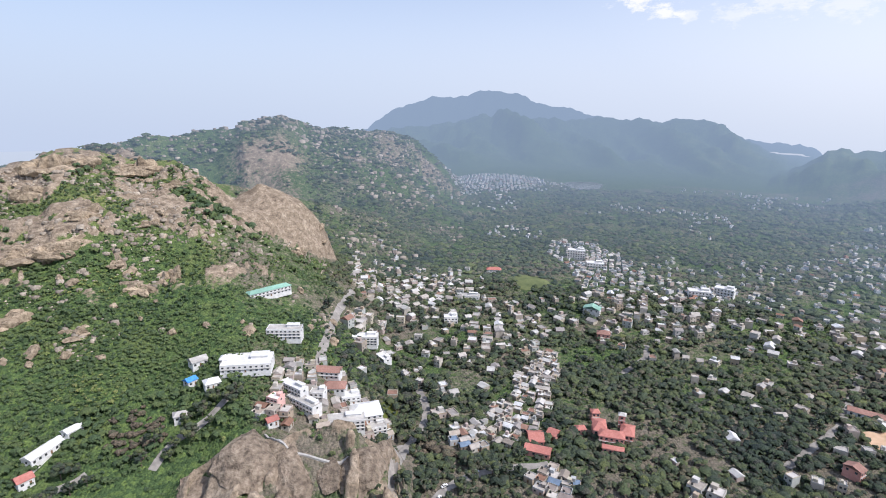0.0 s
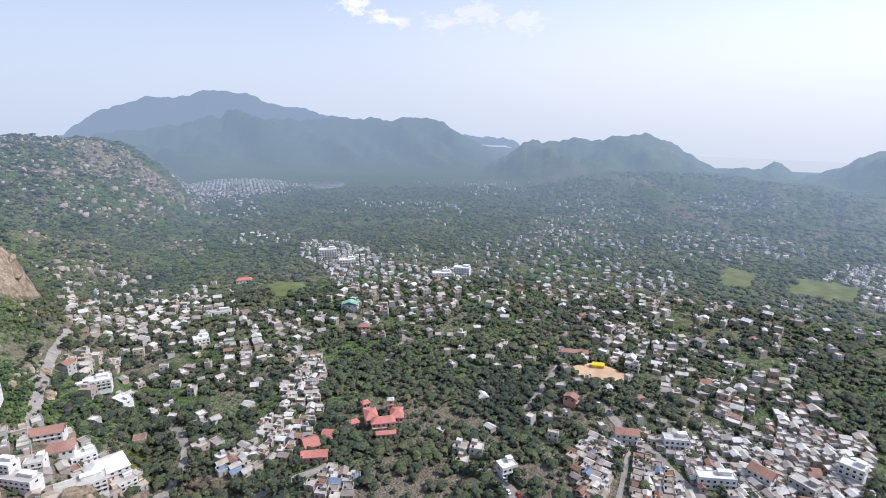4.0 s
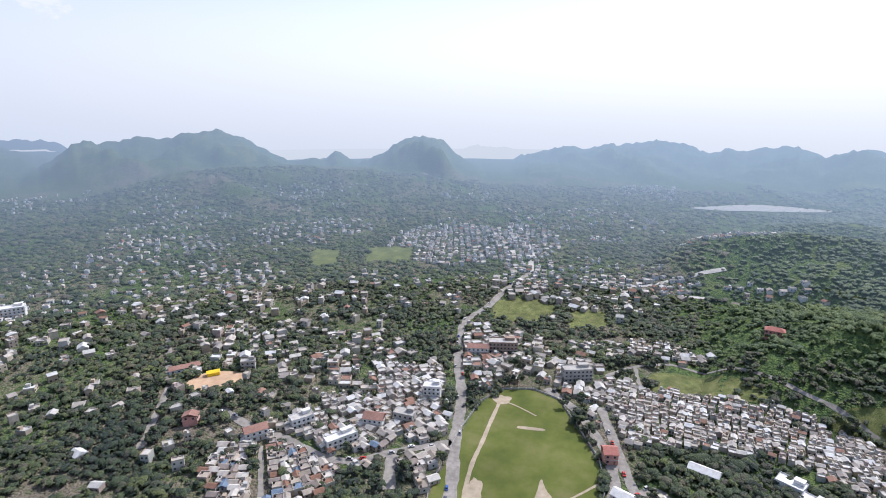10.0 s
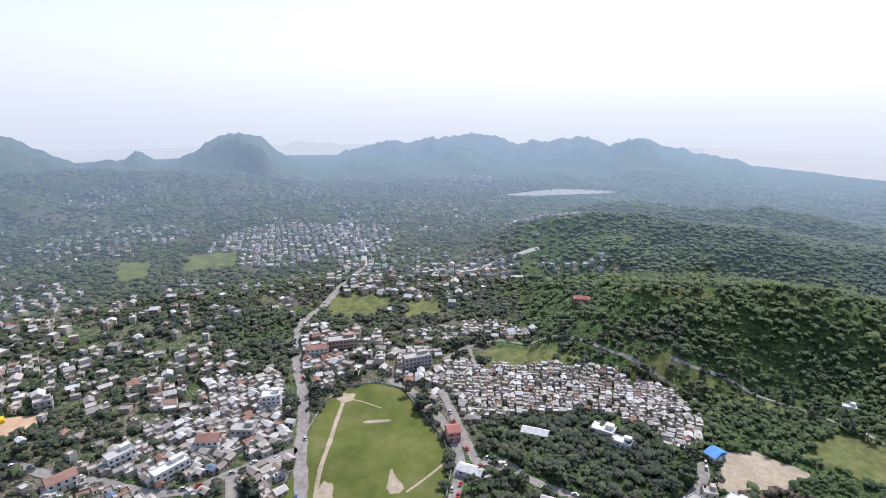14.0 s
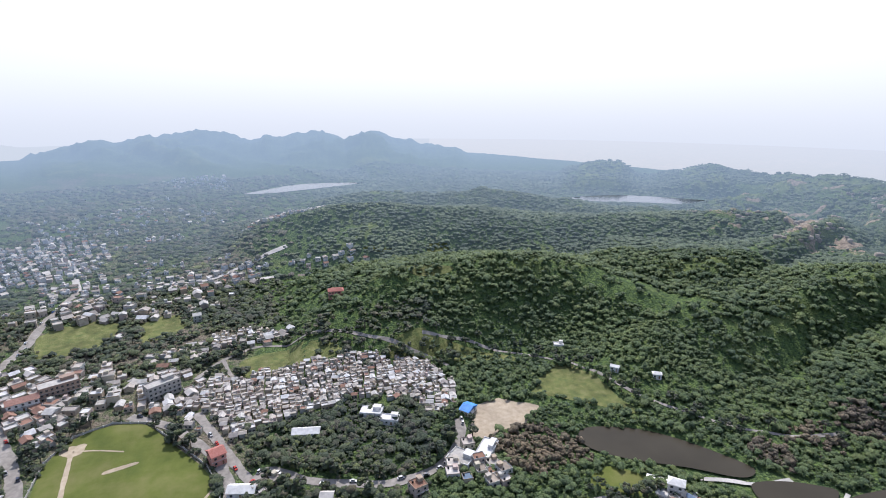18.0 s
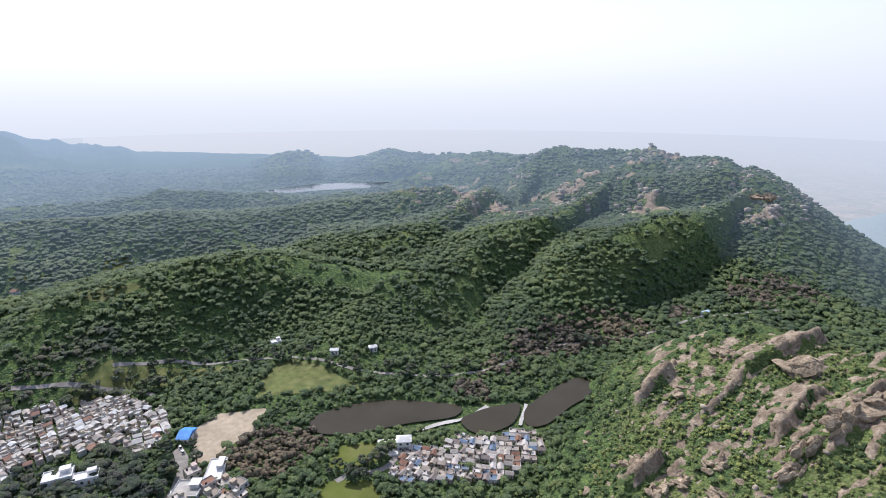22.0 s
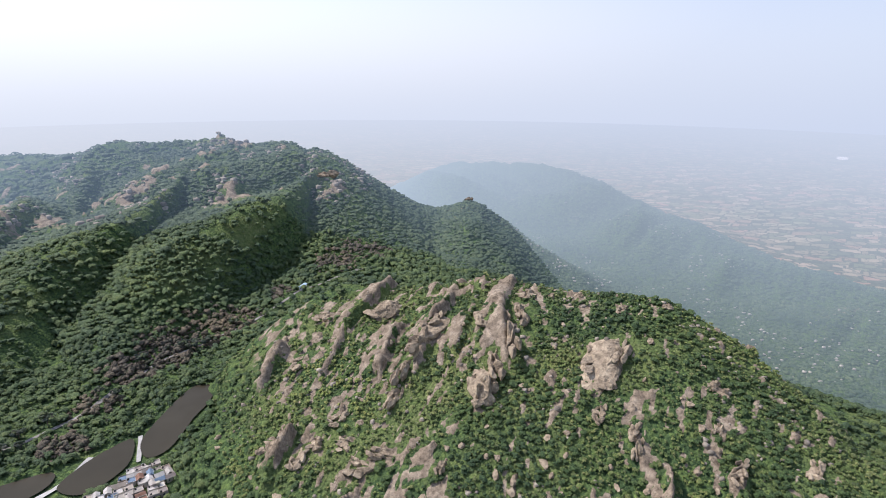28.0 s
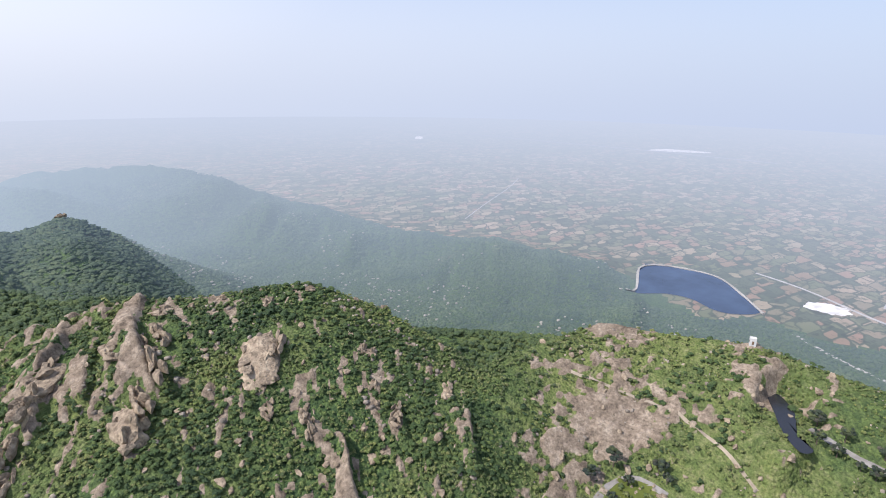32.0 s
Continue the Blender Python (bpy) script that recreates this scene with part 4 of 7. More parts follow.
# ---- sheets ----
BEARINGS = np.concatenate([np.arange(-46, 276, 0.30), np.arange(276, 314, 1.5)])
NEAR_R = np.concatenate([[0.01, 20, 60, 120, 150], np.arange(165, 190, 3.0), np.arange(190, 362, 2.0), np.arange(362, 420, 3.0), np.geomspace(420, 620, 45)])
FAR_R = np.geomspace(620, 4900, 150)
ALL_R = np.concatenate([NEAR_R, FAR_R[1:]])
LEVELS = land(*np.meshgrid(BEARINGS, ALL_R, indexing="ij"))


def ground_at(a, r):
    """The level of the built sheet at bearings and distances."""
    a, r = np.asarray(a, float), np.asarray(r, float)
    a = np.where(a < BEARINGS[0], a + 360, a)
    i = np.clip(np.searchsorted(BEARINGS, a, "right") - 1, 0, len(BEARINGS) - 2)
    j = np.clip(np.searchsorted(ALL_R, r, "right") - 1, 0, len(ALL_R) - 2)
    u = np.clip((a - BEARINGS[i]) / (BEARINGS[i + 1] - BEARINGS[i]), 0, 1)
    v = np.clip((r - ALL_R[j]) / (ALL_R[j + 1] - ALL_R[j]), 0, 1)
    return (LEVELS[i, j] * (1 - u) + LEVELS[i + 1, j] * u) * (1 - v) + (LEVELS[i, j + 1] * (1 - u) + LEVELS[i + 1, j + 1] * u) * v


def level(x, y):
    return float(ground_at(bearing_of(x, y), math.hypot(x, y)))


def spot(bearing, r, up=0.0):
    b = radians(bearing)
    return Vector((r * math.sin(b), r * math.cos(b), float(ground_at(bearing, r)) + up))


def seen(bearing, angle):
    """The distance at which a sight line from the eye, down by an angle, meets the ground."""
    r = np.arange(190.0, 1900.0, 1.0)
    over = 200 + r * math.tan(radians(angle)) - ground_at(np.full_like(r, bearing), r)
    return float(r[np.argmax(over < 0)])


SPUR = next(r[1] for r in RIDGES if r[0] == "plain_spur")


def low_side(a, r):
    """Past the brow, on the side of the plain."""
    return (a > 181) & (r > np.interp(a, [181, 196, 205, 210], [1080, 860, 640, 430]))


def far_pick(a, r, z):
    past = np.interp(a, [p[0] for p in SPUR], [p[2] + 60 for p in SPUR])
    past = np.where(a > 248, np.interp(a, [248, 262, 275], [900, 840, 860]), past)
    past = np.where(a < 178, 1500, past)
    # this sector takes the palest painted haze, plain included
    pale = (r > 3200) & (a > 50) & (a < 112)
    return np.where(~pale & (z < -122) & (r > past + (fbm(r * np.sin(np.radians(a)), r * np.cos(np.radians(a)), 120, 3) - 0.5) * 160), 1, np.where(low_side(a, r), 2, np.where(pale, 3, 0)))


tagged(sheet("ground", NEAR_R, BEARINGS, [GROUND], lambda a, r, z: np.zeros_like(a)), "green and rocky hill ground with scrub, dry grass and bare soil", "ground", kind="structure")
tagged(sheet("backdrop", FAR_R, BEARINGS, [FAR_GROUND, PLAIN, DEEP_GROUND, PALE_HAZE_GROUND], far_pick), "hazy blue wooded hills and a plain of small fields far off", "hills", kind="structure")

# ---- tools for things ----


def part(name, bm, material, parent=None, label=""):
    me = bpy.data.meshes.new(name)
    bm.to_mesh(me)
    bm.free()
    for m in material if isinstance(material, (list, tuple)) else [material]:
        me.materials.append(m)
    ob = new(name, me)
    ob.parent = parent
    if label:
        ob["label"] = label
    return ob


def again(ob, m, parent):
    """The same piece once more under a thing, sharing its mesh."""
    o = ob.copy()
    scene.collection.objects.link(o)
    o.parent, o.matrix_basis = parent, m
    return o


def box(bm, cx, cy, z0, w, d, h, turn=0.0, mat=0, taper=0.0):
    c, s = math.cos(turn), math.sin(turn)
    vs = []
    for z, k in ((z0, 1.0), (z0 + h, 1.0 - taper)):
        for sx, sy in ((-1, -1), (1, -1), (1, 1), (-1, 1)):
            px, py = sx * w / 2 * k, sy * d / 2 * k
            vs.append(bm.verts.new((cx + px * c - py * s, cy + px * s + py * c, z)))
    for f in ((3, 2, 1, 0), (4, 5, 6, 7), (0, 1, 5, 4), (1, 2, 6, 5), (2, 3, 7, 6), (3, 0, 4, 7)):
        bm.faces.new([vs[i] for i in f]).material_index = mat
    return vs


def boxed(*args, **kw):
    bm = bmesh.new()
    box(bm, *args, **kw)
    return bm


def ribbon(name, pts, width, mat, label, category, up=0.25, step=6.0, kind="structure", thick=0.0):
    """A strip that follows the ground: a road, lane or bank, through places given as (bearing, distance)."""
    line = [spot(a, r) for a, r in pts]
    dense = []
    for p, q in zip(line, line[1:]):
        n = max(1, int((q - p).length / step))
        dense += [p.lerp(q, k / n) for k in range(n)]
    dense.append(line[-1])
    for _ in range(2):
        dense = [dense[0]] + [(a + b * 2 + c) / 4 for a, b, c in zip(dense, dense[1:], dense[2:])] + [dense[-1]]
    bm = bmesh.new()
    rows = []
    for k, p in enumerate(dense):
        t = (dense[min(k + 1, len(dense) - 1)] - dense[max(k - 1, 0)]).to_2d().normalized()
        side = Vector((-t.y, t.x))
        wob = width / 2 * (1 + 0.18 * math.sin(k * 1.7) * math.sin(k * 0.6))
        row = []
        for e in (-1.0, -0.5, 0.0, 0.5, 1.0):
            q = p.to_2d() + side * wob * e
            row.append(bm.verts.new((q.x, q.y, level(q.x, q.y) + up)))
        rows.append(row)
    for a, b in zip(rows, rows[1:]):
        for i in range(4):
            bm.faces.new((a[i], a[i + 1], b[i + 1], b[i]))
    if thick:
        ex = bmesh.ops.extrude_face_region(bm, geom=list(bm.faces))
        bmesh.ops.translate(bm, vec=(0, 0, -thick), verts=[v for v in ex["geom"] if isinstance(v, bmesh.types.BMVert)])
    bmesh.ops.recalc_face_normals(bm, faces=bm.faces)
    return tagged(part(name, bm, mat), label, category, kind=kind)


def patch(name, outline, mat, label, category, up=0.15, flat=None, kind="structure", wob=0.0):
    """A level or draped area inside an outline of (bearing, distance)."""
    line = [spot(a, r) for a, r in outline]
    n = len(line)
    pts = []
    for i in range(n):
        p0, p1, p2, p3 = line[i - 1], line[i], line[(i + 1) % n], line[(i + 2) % n]
        for k in range(6):
            t = k / 6
            pts.append(0.5 * (2 * p1 + (p2 - p0) * t + (2 * p0 - 5 * p1 + 4 * p2 - p3) * t * t + (3 * p1 - p0 - 3 * p2 + p3) * t ** 3))
    mid = sum(pts, Vector()) / len(pts)
    if wob:
        pts = [mid + (p - mid) * (1 + wob * (noise.noise(p * 0.11) + 0.5 * noise.noise(p * 0.4))) for p in pts]
    bm = bmesh.new()
    rings = 1 if flat is not None else max(2, int((pts[0] - mid).length / 6))
    centre = bm.verts.new((mid.x, mid.y, flat if flat is not None else level(mid.x, mid.y) + up))
    last = None
    for k in range(1, rings + 1):
        ring = []
        for p in pts:
            q = mid.lerp(p, k / rings)
            ring.append(bm.verts.new((q.x, q.y, flat if flat is not None else level(q.x, q.y) + up)))
        for i in range(len(ring)):
            j = (i + 1) % len(ring)
            if last:
                bm.faces.new((last[i], ring[i], ring[j], last[j]))
            else:
                bm.faces.new((centre, ring[i], ring[j]))
        last = ring
    bmesh.ops.recalc_face_normals(bm, faces=bm.faces)
    for f in bm.faces:
        if f.normal.z < 0:
            f.normal_flip()
    return tagged(part(name, bm, mat), label, category, kind=kind)


# ---- grounds, water and roads ----
POLO = [(66, 215), (67.4, 257), (69, 276), (71.1, 312), (73.2, 345), (75.7, 364), (79, 367), (81.8, 356), (83.8, 327), (86.4, 294), (87.4, 270), (86.6, 240), (84, 205), (75, 192)]
patch("sports_field", POLO, TURF, "wide green turf sports ground with worn patches", "field", 0.12)
ribbon("footpath", [(75.4, 352), (74.6, 330), (74.1, 318), (73.4, 300), (72.2, 278), (71.6, 262), (71.0, 240)], 2.6, SAND, "worn sandy footpath across the turf", "path", 0.2, 4)
ribbon("footpath", [(75.4, 350), (77, 345), (79.5, 333)], 1.2, SAND, "worn sandy footpath across the turf", "path", 0.2, 4)
ribbon("footpath", [(82.2, 248), (84.5, 258), (87, 272)], 1.4, SAND, "thin sandy track across the turf", "path", 0.2, 4)
patch("bare_patch", [(71.2, 247), (72.2, 262), (73.4, 258), (73.2, 240), (72, 232)], SAND, "worn sandy patch in the turf", "patch", 0.17, wob=0.35)
patch("bare_patch", [(79.9, 250), (80.4, 268), (80.9, 262), (81.9, 252), (80.8, 246)], SAND, "worn sandy patch in the turf", "patch", 0.17, wob=0.35)
patch("bare_patch", [(77.6, 316), (77.7, 319), (80.3, 318.5), (80.3, 316)], SAND, "pale sandy pitch in the turf", "patch", 0.17)
patch("bare_patch", [(74.3, 352), (75, 357), (76.6, 355), (76, 346), (75, 345)], SAND, "worn sandy patch in the turf", "patch", 0.17, wob=0.3)
patch("sports_field", [(41.1, 417), (42.6, 428), (44.5, 428), (46.9, 417), (46.4, 404), (44, 398), (42, 404)], ORANGE_SAND, "bare orange sand playground", "field", 0.15)
patch("pond", [(129.5, 308), (131, 318), (135.6, 325), (139.4, 325), (144, 321), (147.3, 316), (146.4, 304), (141.3, 298), (135.3, 292), (130.9, 295)], POND, "still brown pond water among trees", "pond", flat=-0.3)
patch("pond", [(147.3, 300), (149.5, 312), (152.2, 320), (154.3, 322), (153.4, 299), (149.5, 287)], POND, "still dark pond water behind a stone dam", "pond", flat=-0.3)
patch("pond", [(155.0, 318), (157.5, 342), (160.5, 366), (162.6, 360), (161.8, 342), (160.2, 328), (157.5, 303), (155.2, 300)], POND, "still dark pond water below a rocky hillside", "pond", flat=-0.3)
patch("pond", [(261.0, 312.8), (262.0, 315.6), (263.5, 301.8), (264.2, 281.3), (265.7, 272.2), (264.7, 267.1), (263.0, 279.1), (261.9, 295.6)], DARK_POND, "dark narrow hill pond beside a track", "pond", flat=38.9)
patch("lake", [(93.3, 1240), (95.3, 1285), (99.1, 1352), (105.0, 1352), (103, 1308), (99, 1262), (96, 1236)], LAKE, "pale lake shining in the haze", "lake", flat=0.3)
patch("lake", [(126.6, 1160), (132, 1228), (140.6, 1238), (144.2, 1290), (143.8, 1225), (140.6, 1180), (133.2, 1148), (128.5, 1132)], LAKE, "pale lake shining among wooded hills", "lake", flat=0.3)
patch("lake", [(12.6, 1600), (16.0, 1630), (15.8, 1490), (13.2, 1480)], LAKE, "small pale lake in the haze", "lake", flat=0.3)
patch("lake", [(247.5, 960.3), (247.4, 1054.9), (248.9, 1078.1), (252.0, 1070.9), (254.9, 1058.7), (257.1, 981.5), (259.0, 920.3), (256.9, 888.6), (255.0, 890.0), (252.9, 918.8), (250.5, 925.7), (247.5, 909.0)], RESERVOIR, "deep blue reservoir on the plain", "reservoir", flat=-139.5)
ribbon("dam", [(245.9, 879.8), (247.6, 909.5), (247.4, 1058.1), (248.9, 1085.3), (252.0, 1078.1), (254.9, 1066.4), (257.1, 988.8), (259.3, 913.9)], 4, GREY_CONCRETE, "pale earth dam round the reservoir", "dam", 2.2, 20, thick=2.2)
ribbon("dam", [(139.2, 285), (141.5, 288), (145, 298), (148, 302), (150.5, 318)], 3.2, GREY_CONCRETE, "pale stone dam between the ponds", "dam", 0.9, 5)
ribbon("dam", [(154.4, 299), (154.7, 312), (155.0, 324)], 2.2, GREY_CONCRETE, "pale stone dam between the ponds", "dam", 0.9, 5)
patch("sand_lot", [(116.9, 296), (117.6, 330), (120.2, 338), (123.2, 335), (125, 330), (123.2, 312), (120.5, 300), (118.5, 290)], SAND, "bare sandy lot with stones", "lot", 0.15, wob=0.15)
patch("meadow", [(124, 352), (126.5, 392), (130, 386), (134.5, 352), (135.5, 342), (131, 343), (127, 347)], paint("meadow_grass", [(0.075, 0.105, 0.036), (0.14, 0.155, 0.052), (0.20, 0.20, 0.085)], 0.16, 0.95, 0.8, 1.2, stain=0.4, stain_scale=0.06), "yellow-green meadow in the valley", "meadow", 0.15, wob=0.12)
MEADOW = bpy.data.materials["meadow_grass"]
patch("meadow", [(91, 392), (92.5, 428), (97, 430), (103, 408), (101, 398), (95, 392)], MEADOW, "yellow-green terraces above the houses", "meadow", 0.15, wob=0.12)
patch("meadow", [(107.5, 398), (110, 420), (116, 412), (122, 402), (120, 392), (113, 394)], MEADOW, "dry yellow-green slope below the wood", "meadow", 0.15, wob=0.15)
for outline in [[(104.8, -15.2), (106.5, -15.13), (108.2, -15.33), (106.4, -15.61)], [(107.0, -17.36), (110.1, -17.46), (114.4, -17.3), (114.3, -17.93), (110.0, -17.96)], [(111.8, -15.42), (114.2, -15.35), (113.8, -16.25)]]:
    patch("meadow", [(a, seen(a, e)) for a, e in outline], MEADOW, "pale green clearing in the wooded fold", "meadow", 0.3, wob=0.12)
patch("meadow", [(131.5, 262), (133, 280), (137.5, 278), (137.3, 262)], TURF, "mown green garden lawn", "lawn", 0.15, wob=0.05)
patch("meadow", [(129.5, 228), (130, 250), (136.5, 246), (137.5, 228)], TURF, "mown green garden lawn", "lawn", 0.15, wob=0.05)
# the far field's grass has haze mixed in as emission
patch("meadow", [(60, 720), (61, 800), (65.5, 790), (65, 720)], paint("far_meadow", [(0.095, 0.12, 0.045), (0.15, 0.165, 0.065)], 0.05, 0.95, 0.3, 1.0, air=FAR_HAZE), "green field among the houses", "meadow", 0.4, wob=0.15)
patch("meadow", [(7.3, 640), (9, 660), (11.3, 650), (11.5, 622), (9, 600)], bpy.data.materials["far_meadow"], "dry green tank bed among houses", "meadow", 0.3, wob=0.1)
patch("meadow", [(-7.2, 322), (-6.6, 350), (-5, 346), (-5.4, 316)], TURF, "bright green garden beside the buildings", "lawn", 0.3, wob=0.1)
patch("lawn", [(a, seen(a, e)) for a, e in [(248.1, -40.25), (247.8, -38.73), (249.9, -37.89), (252.4, -38.18), (253.2, -39.05)]], TURF, "bright green lawn inside a road bend", "lawn", 0.3)
ROADS = [
    ([(69.3, 240), (69.8, 262), (70.0, 297), (70.6, 330), (70.8, 359), (70.3, 416), (70.9, 495), (73.8, 541), (75.5, 592), (78.1, 671)], 7.5),
    ([(80.5, 372), (84.2, 345), (87.9, 300), (89.0, 270), (88.0, 240), (86, 215)], 6.5),
    ([(86.5, 355), (88.0, 322), (89.5, 292), (91.3, 267), (92.9, 281), (97.0, 262), (101.9, 254), (107, 250), (112, 258), (114.6, 271), (116.0, 295), (115.5, 312)], 6),
    ([(-6.0, 225), (-5.6, 245), (-4.3, 290), (-1.9, 311), (-1.6, 338), (-2.6, 361)], 5.5),
    ([(-4.3, 292), (-8, 287), (-12, 284)], 4),
    ([(-1, 238), (0.2, 252), (3.6, 265), (7.6, 275), (11, 279), (13, 284)], 5.5),
    ([(-31.4, 285), (-29.5, 297), (-26.7, 300), (-24.9, 302), (-23.1, 311)], 4.5),
    ([(-14.1, 344), (-11.4, 449), (-9.8, 521)], 5.5),
    ([(-42, 292), (-40.3, 294), (-37.6, 293), (-36.9, 296)], 4),
    ([(36.2, 342), (38.5, 387), (39.5, 413), (40.1, 515)], 5),
    ([(30.7, 277), (33, 268), (34.7, 260), (36.1, 248)], 7),
    ([(44.1, 366), (46.7, 337), (50.7, 314), (54.8, 287), (58.6, 281), (62.2, 288), (66, 292), (69.7, 297)], 6),
    ([(62.0, 255), (62.3, 278), (62.8, 289)], 7),
    ([(47.2, 262), (47.6, 290), (47.8, 312)], 3),
    ([(20.0, 417), (22.3, 454), (22.1, 480)], 5),
    ([(a, seen(a, e)) for a, e in [(111.2, -24.15), (116.1, -24.87), (122.5, -26.07), (128.3, -26.47), (133.2, -27.87), (138.3, -29.01), (144.9, -29.53), (151.5, -28.36), (157.7, -25.79), (162.0, -25.02), (167.1, -23.56), (172.2, -21.0), (176.6, -19.83), (180.2, -19.09)]], 2.8),
    ([(86.8, 405), (89.4, 429), (93.2, 448), (98.4, 438), (103.5, 424), (108.7, 407), (112.5, 396), (114.2, 385)], 3.5),
    ([(89.7, 429), (90.3, 396), (93.2, 385)], 3),
    ([(132, 250), (134, 256), (136.5, 252), (139, 258), (139.5, 268)], 3.5),
    ([(a, seen(a, e)) for a, e in [(245.8, -40.92), (246.9, -39.1), (249.2, -37.68), (251.7, -37.85), (253.7, -38.44)]], 3.0),
    ([(265.0, 292), (266.5, 288), (268.2, 286), (271.2, 284), (275, 282)], 3),
]
for pts, width in ROADS:
    ribbon("road", pts, width, ASPHALT, "pale dusty tarred road", "road", 0.3, 5)
ribbon("footpath", [(241.7, 284), (244.9, 283), (249.3, 280), (253.5, 275), (258.3, 263), (262.0, 249)], 1.8, SAND, "pale worn track over the rocky brow", "path", 0.3, 5)
ribbon("terrace_wall", [(a, seen(a, e)) for a, e in [(-20.0, -32.05), (-18.2, -33.23), (-15.5, -34.7), (-12.0, -35.87), (-8.7, -35.61), (-7.4, -34.75)]], 0.9, GREY_CONCRETE, "low curved stone terrace wall on the rocky knoll", "wall", 1.0, 4, thick=1.4)
# far road surface, greyed by haze painted as emission
FAR_ROAD = paint("far_road", [(0.42, 0.40, 0.37), (0.52, 0.49, 0.46)], 0.3, 0.9, 0.0, air=FAR_HAZE)
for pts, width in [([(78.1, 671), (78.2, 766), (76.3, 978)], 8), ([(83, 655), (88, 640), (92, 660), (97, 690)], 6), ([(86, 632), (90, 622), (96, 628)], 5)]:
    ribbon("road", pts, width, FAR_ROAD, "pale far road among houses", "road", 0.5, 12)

KEEP = np.array([[*spot(a, r).to_2d(), w / 2 + 1.0] for pts, w in ROADS for (a0, r0), (a1, r1) in zip(pts, pts[1:]) for k in range(8) for a, r in [(a0 + (a1 - a0) * k / 8, r0 + (r1 - r0) * k / 8)]])


def inside(outline, a, r):
    hit = np.zeros(np.shape(a), bool)
    n = len(outline)
    for i in range(n):
        (a0, r0), (a1, r1) = outline[i], outline[(i + 1) % n]
        if a0 != a1:
            cross = ((a0 > a) != (a1 > a)) & (r < (r1 - r0) * (a - a0) / (a1 - a0) + r0)
            hit ^= cross
    return hit


FIELDS = [[(89.9, 414), (90.2, 427), (94.7, 448), (97.1, 430), (100.6, 424), (99, 406), (94.3, 395)], [(60, 720), (61, 800), (65.5, 790), (65, 720)], [(54.3, 715), (55, 800), (57.5, 790), (57, 715)], [(74.5, 505), (75, 560), (79, 565), (81, 540), (79, 505)], [(82.5, 500), (83, 545), (86.5, 548), (86, 505)]]
patch("meadow", FIELDS[2], bpy.data.materials["far_meadow"], "green strip of field among trees", "meadow", 0.4, wob=0.15)
for outline in FIELDS[3:]:
    patch("meadow", outline, MEADOW, "green garden field between houses", "meadow", 0.2, wob=0.15)
OPEN = FIELDS + [POLO, [(41.1, 417), (42.6, 428), (44.5, 428), (46.9, 417), (46.4, 404), (44, 398), (42, 404)], [(129.0, 306), (131, 320), (139.4, 328), (148, 320), (155, 327), (157.5, 344), (160.5, 370), (163.2, 360), (160.6, 325), (157.7, 299), (149.5, 284), (141.3, 294), (131, 290)], [(116.9, 296), (117.6, 330), (120.2, 338), (124.5, 334), (123.2, 310), (118.5, 290)], [(261.0, 312.8), (262.0, 315.6), (263.5, 301.8), (264.2, 281.3), (265.7, 272.2), (264.7, 267.1), (263.0, 279.1), (261.9, 295.6)], [(124, 352), (126.5, 392), (130, 386), (135, 345), (127, 347)], [(131.5, 262), (133, 280), (137.5, 278), (137.3, 262)], [(129.5, 228), (130, 250), (136.5, 246), (137.5, 228)], [(92.5, 1230), (95.3, 1300), (99.1, 1370), (106.0, 1370), (103, 1300), (97, 1220)], [(126, 1150), (132, 1240), (140.6, 1250), (145, 1300), (144, 1220), (140, 1170), (128.5, 1120)], [(12.3, 1620), (16.3, 1650), (16, 1470), (13, 1460)], [(7.3, 640), (9, 660), (11.3, 650), (11.5, 622), (9, 600)], [(246.5, 860), (247, 1090), (256, 1075), (261, 925), (256, 860)]]


def free(a, r):
    ok = np.ones(np.shape(a), bool)
    for o in OPEN:
        ok &= ~inside(o, a, r)
    return ok


def off_road(x, y, gap):
    return bool((np.hypot(KEEP[:, 0] - x, KEEP[:, 1] - y) > KEEP[:, 2] + gap).all())


# ---- houses ----
BUILT = []  # x, y, radius of all that is built


def window_piece():
    """A window in one piece: a frame round a sunk pane."""
    bm = bmesh.new()
    box(bm, 0, 0, -0.08, 1.36, 0.16, 1.36, mat=1)
    front = min(bm.faces, key=lambda f: f.calc_center_median().y)
    bmesh.ops.inset_individual(bm, faces=[front], thickness=0.13)
    front.material_index = 0
    bmesh.ops.translate(bm, vec=(0, 0.06, 0), verts=front.verts)
    return bm


WINDOW = part("window", window_piece(), [DARK_GLASS, GREY_CONCRETE])
DOOR = part("door", boxed(0, 0, 0, 1.0, 0.12, 2.05), paint("door_paint", [(0.16, 0.09, 0.05), (0.24, 0.15, 0.09)], 1.5, 0.6, 0.1, 5.0))
bm = bmesh.new()
bmesh.ops.create_cone(bm, cap_ends=True, segments=10, radius1=0.62, radius2=0.62, depth=1.1, matrix=Matrix.Translation((0, 0, 0.55)))
bmesh.ops.create_cone(bm, cap_ends=True, segments=10, radius1=0.62, radius2=0.22, depth=0.3, matrix=Matrix.Translation((0, 0, 1.25)))
TANK = part("water_tank", bm, TANK_BLACK)
SPARE = [WINDOW, DOOR, TANK]


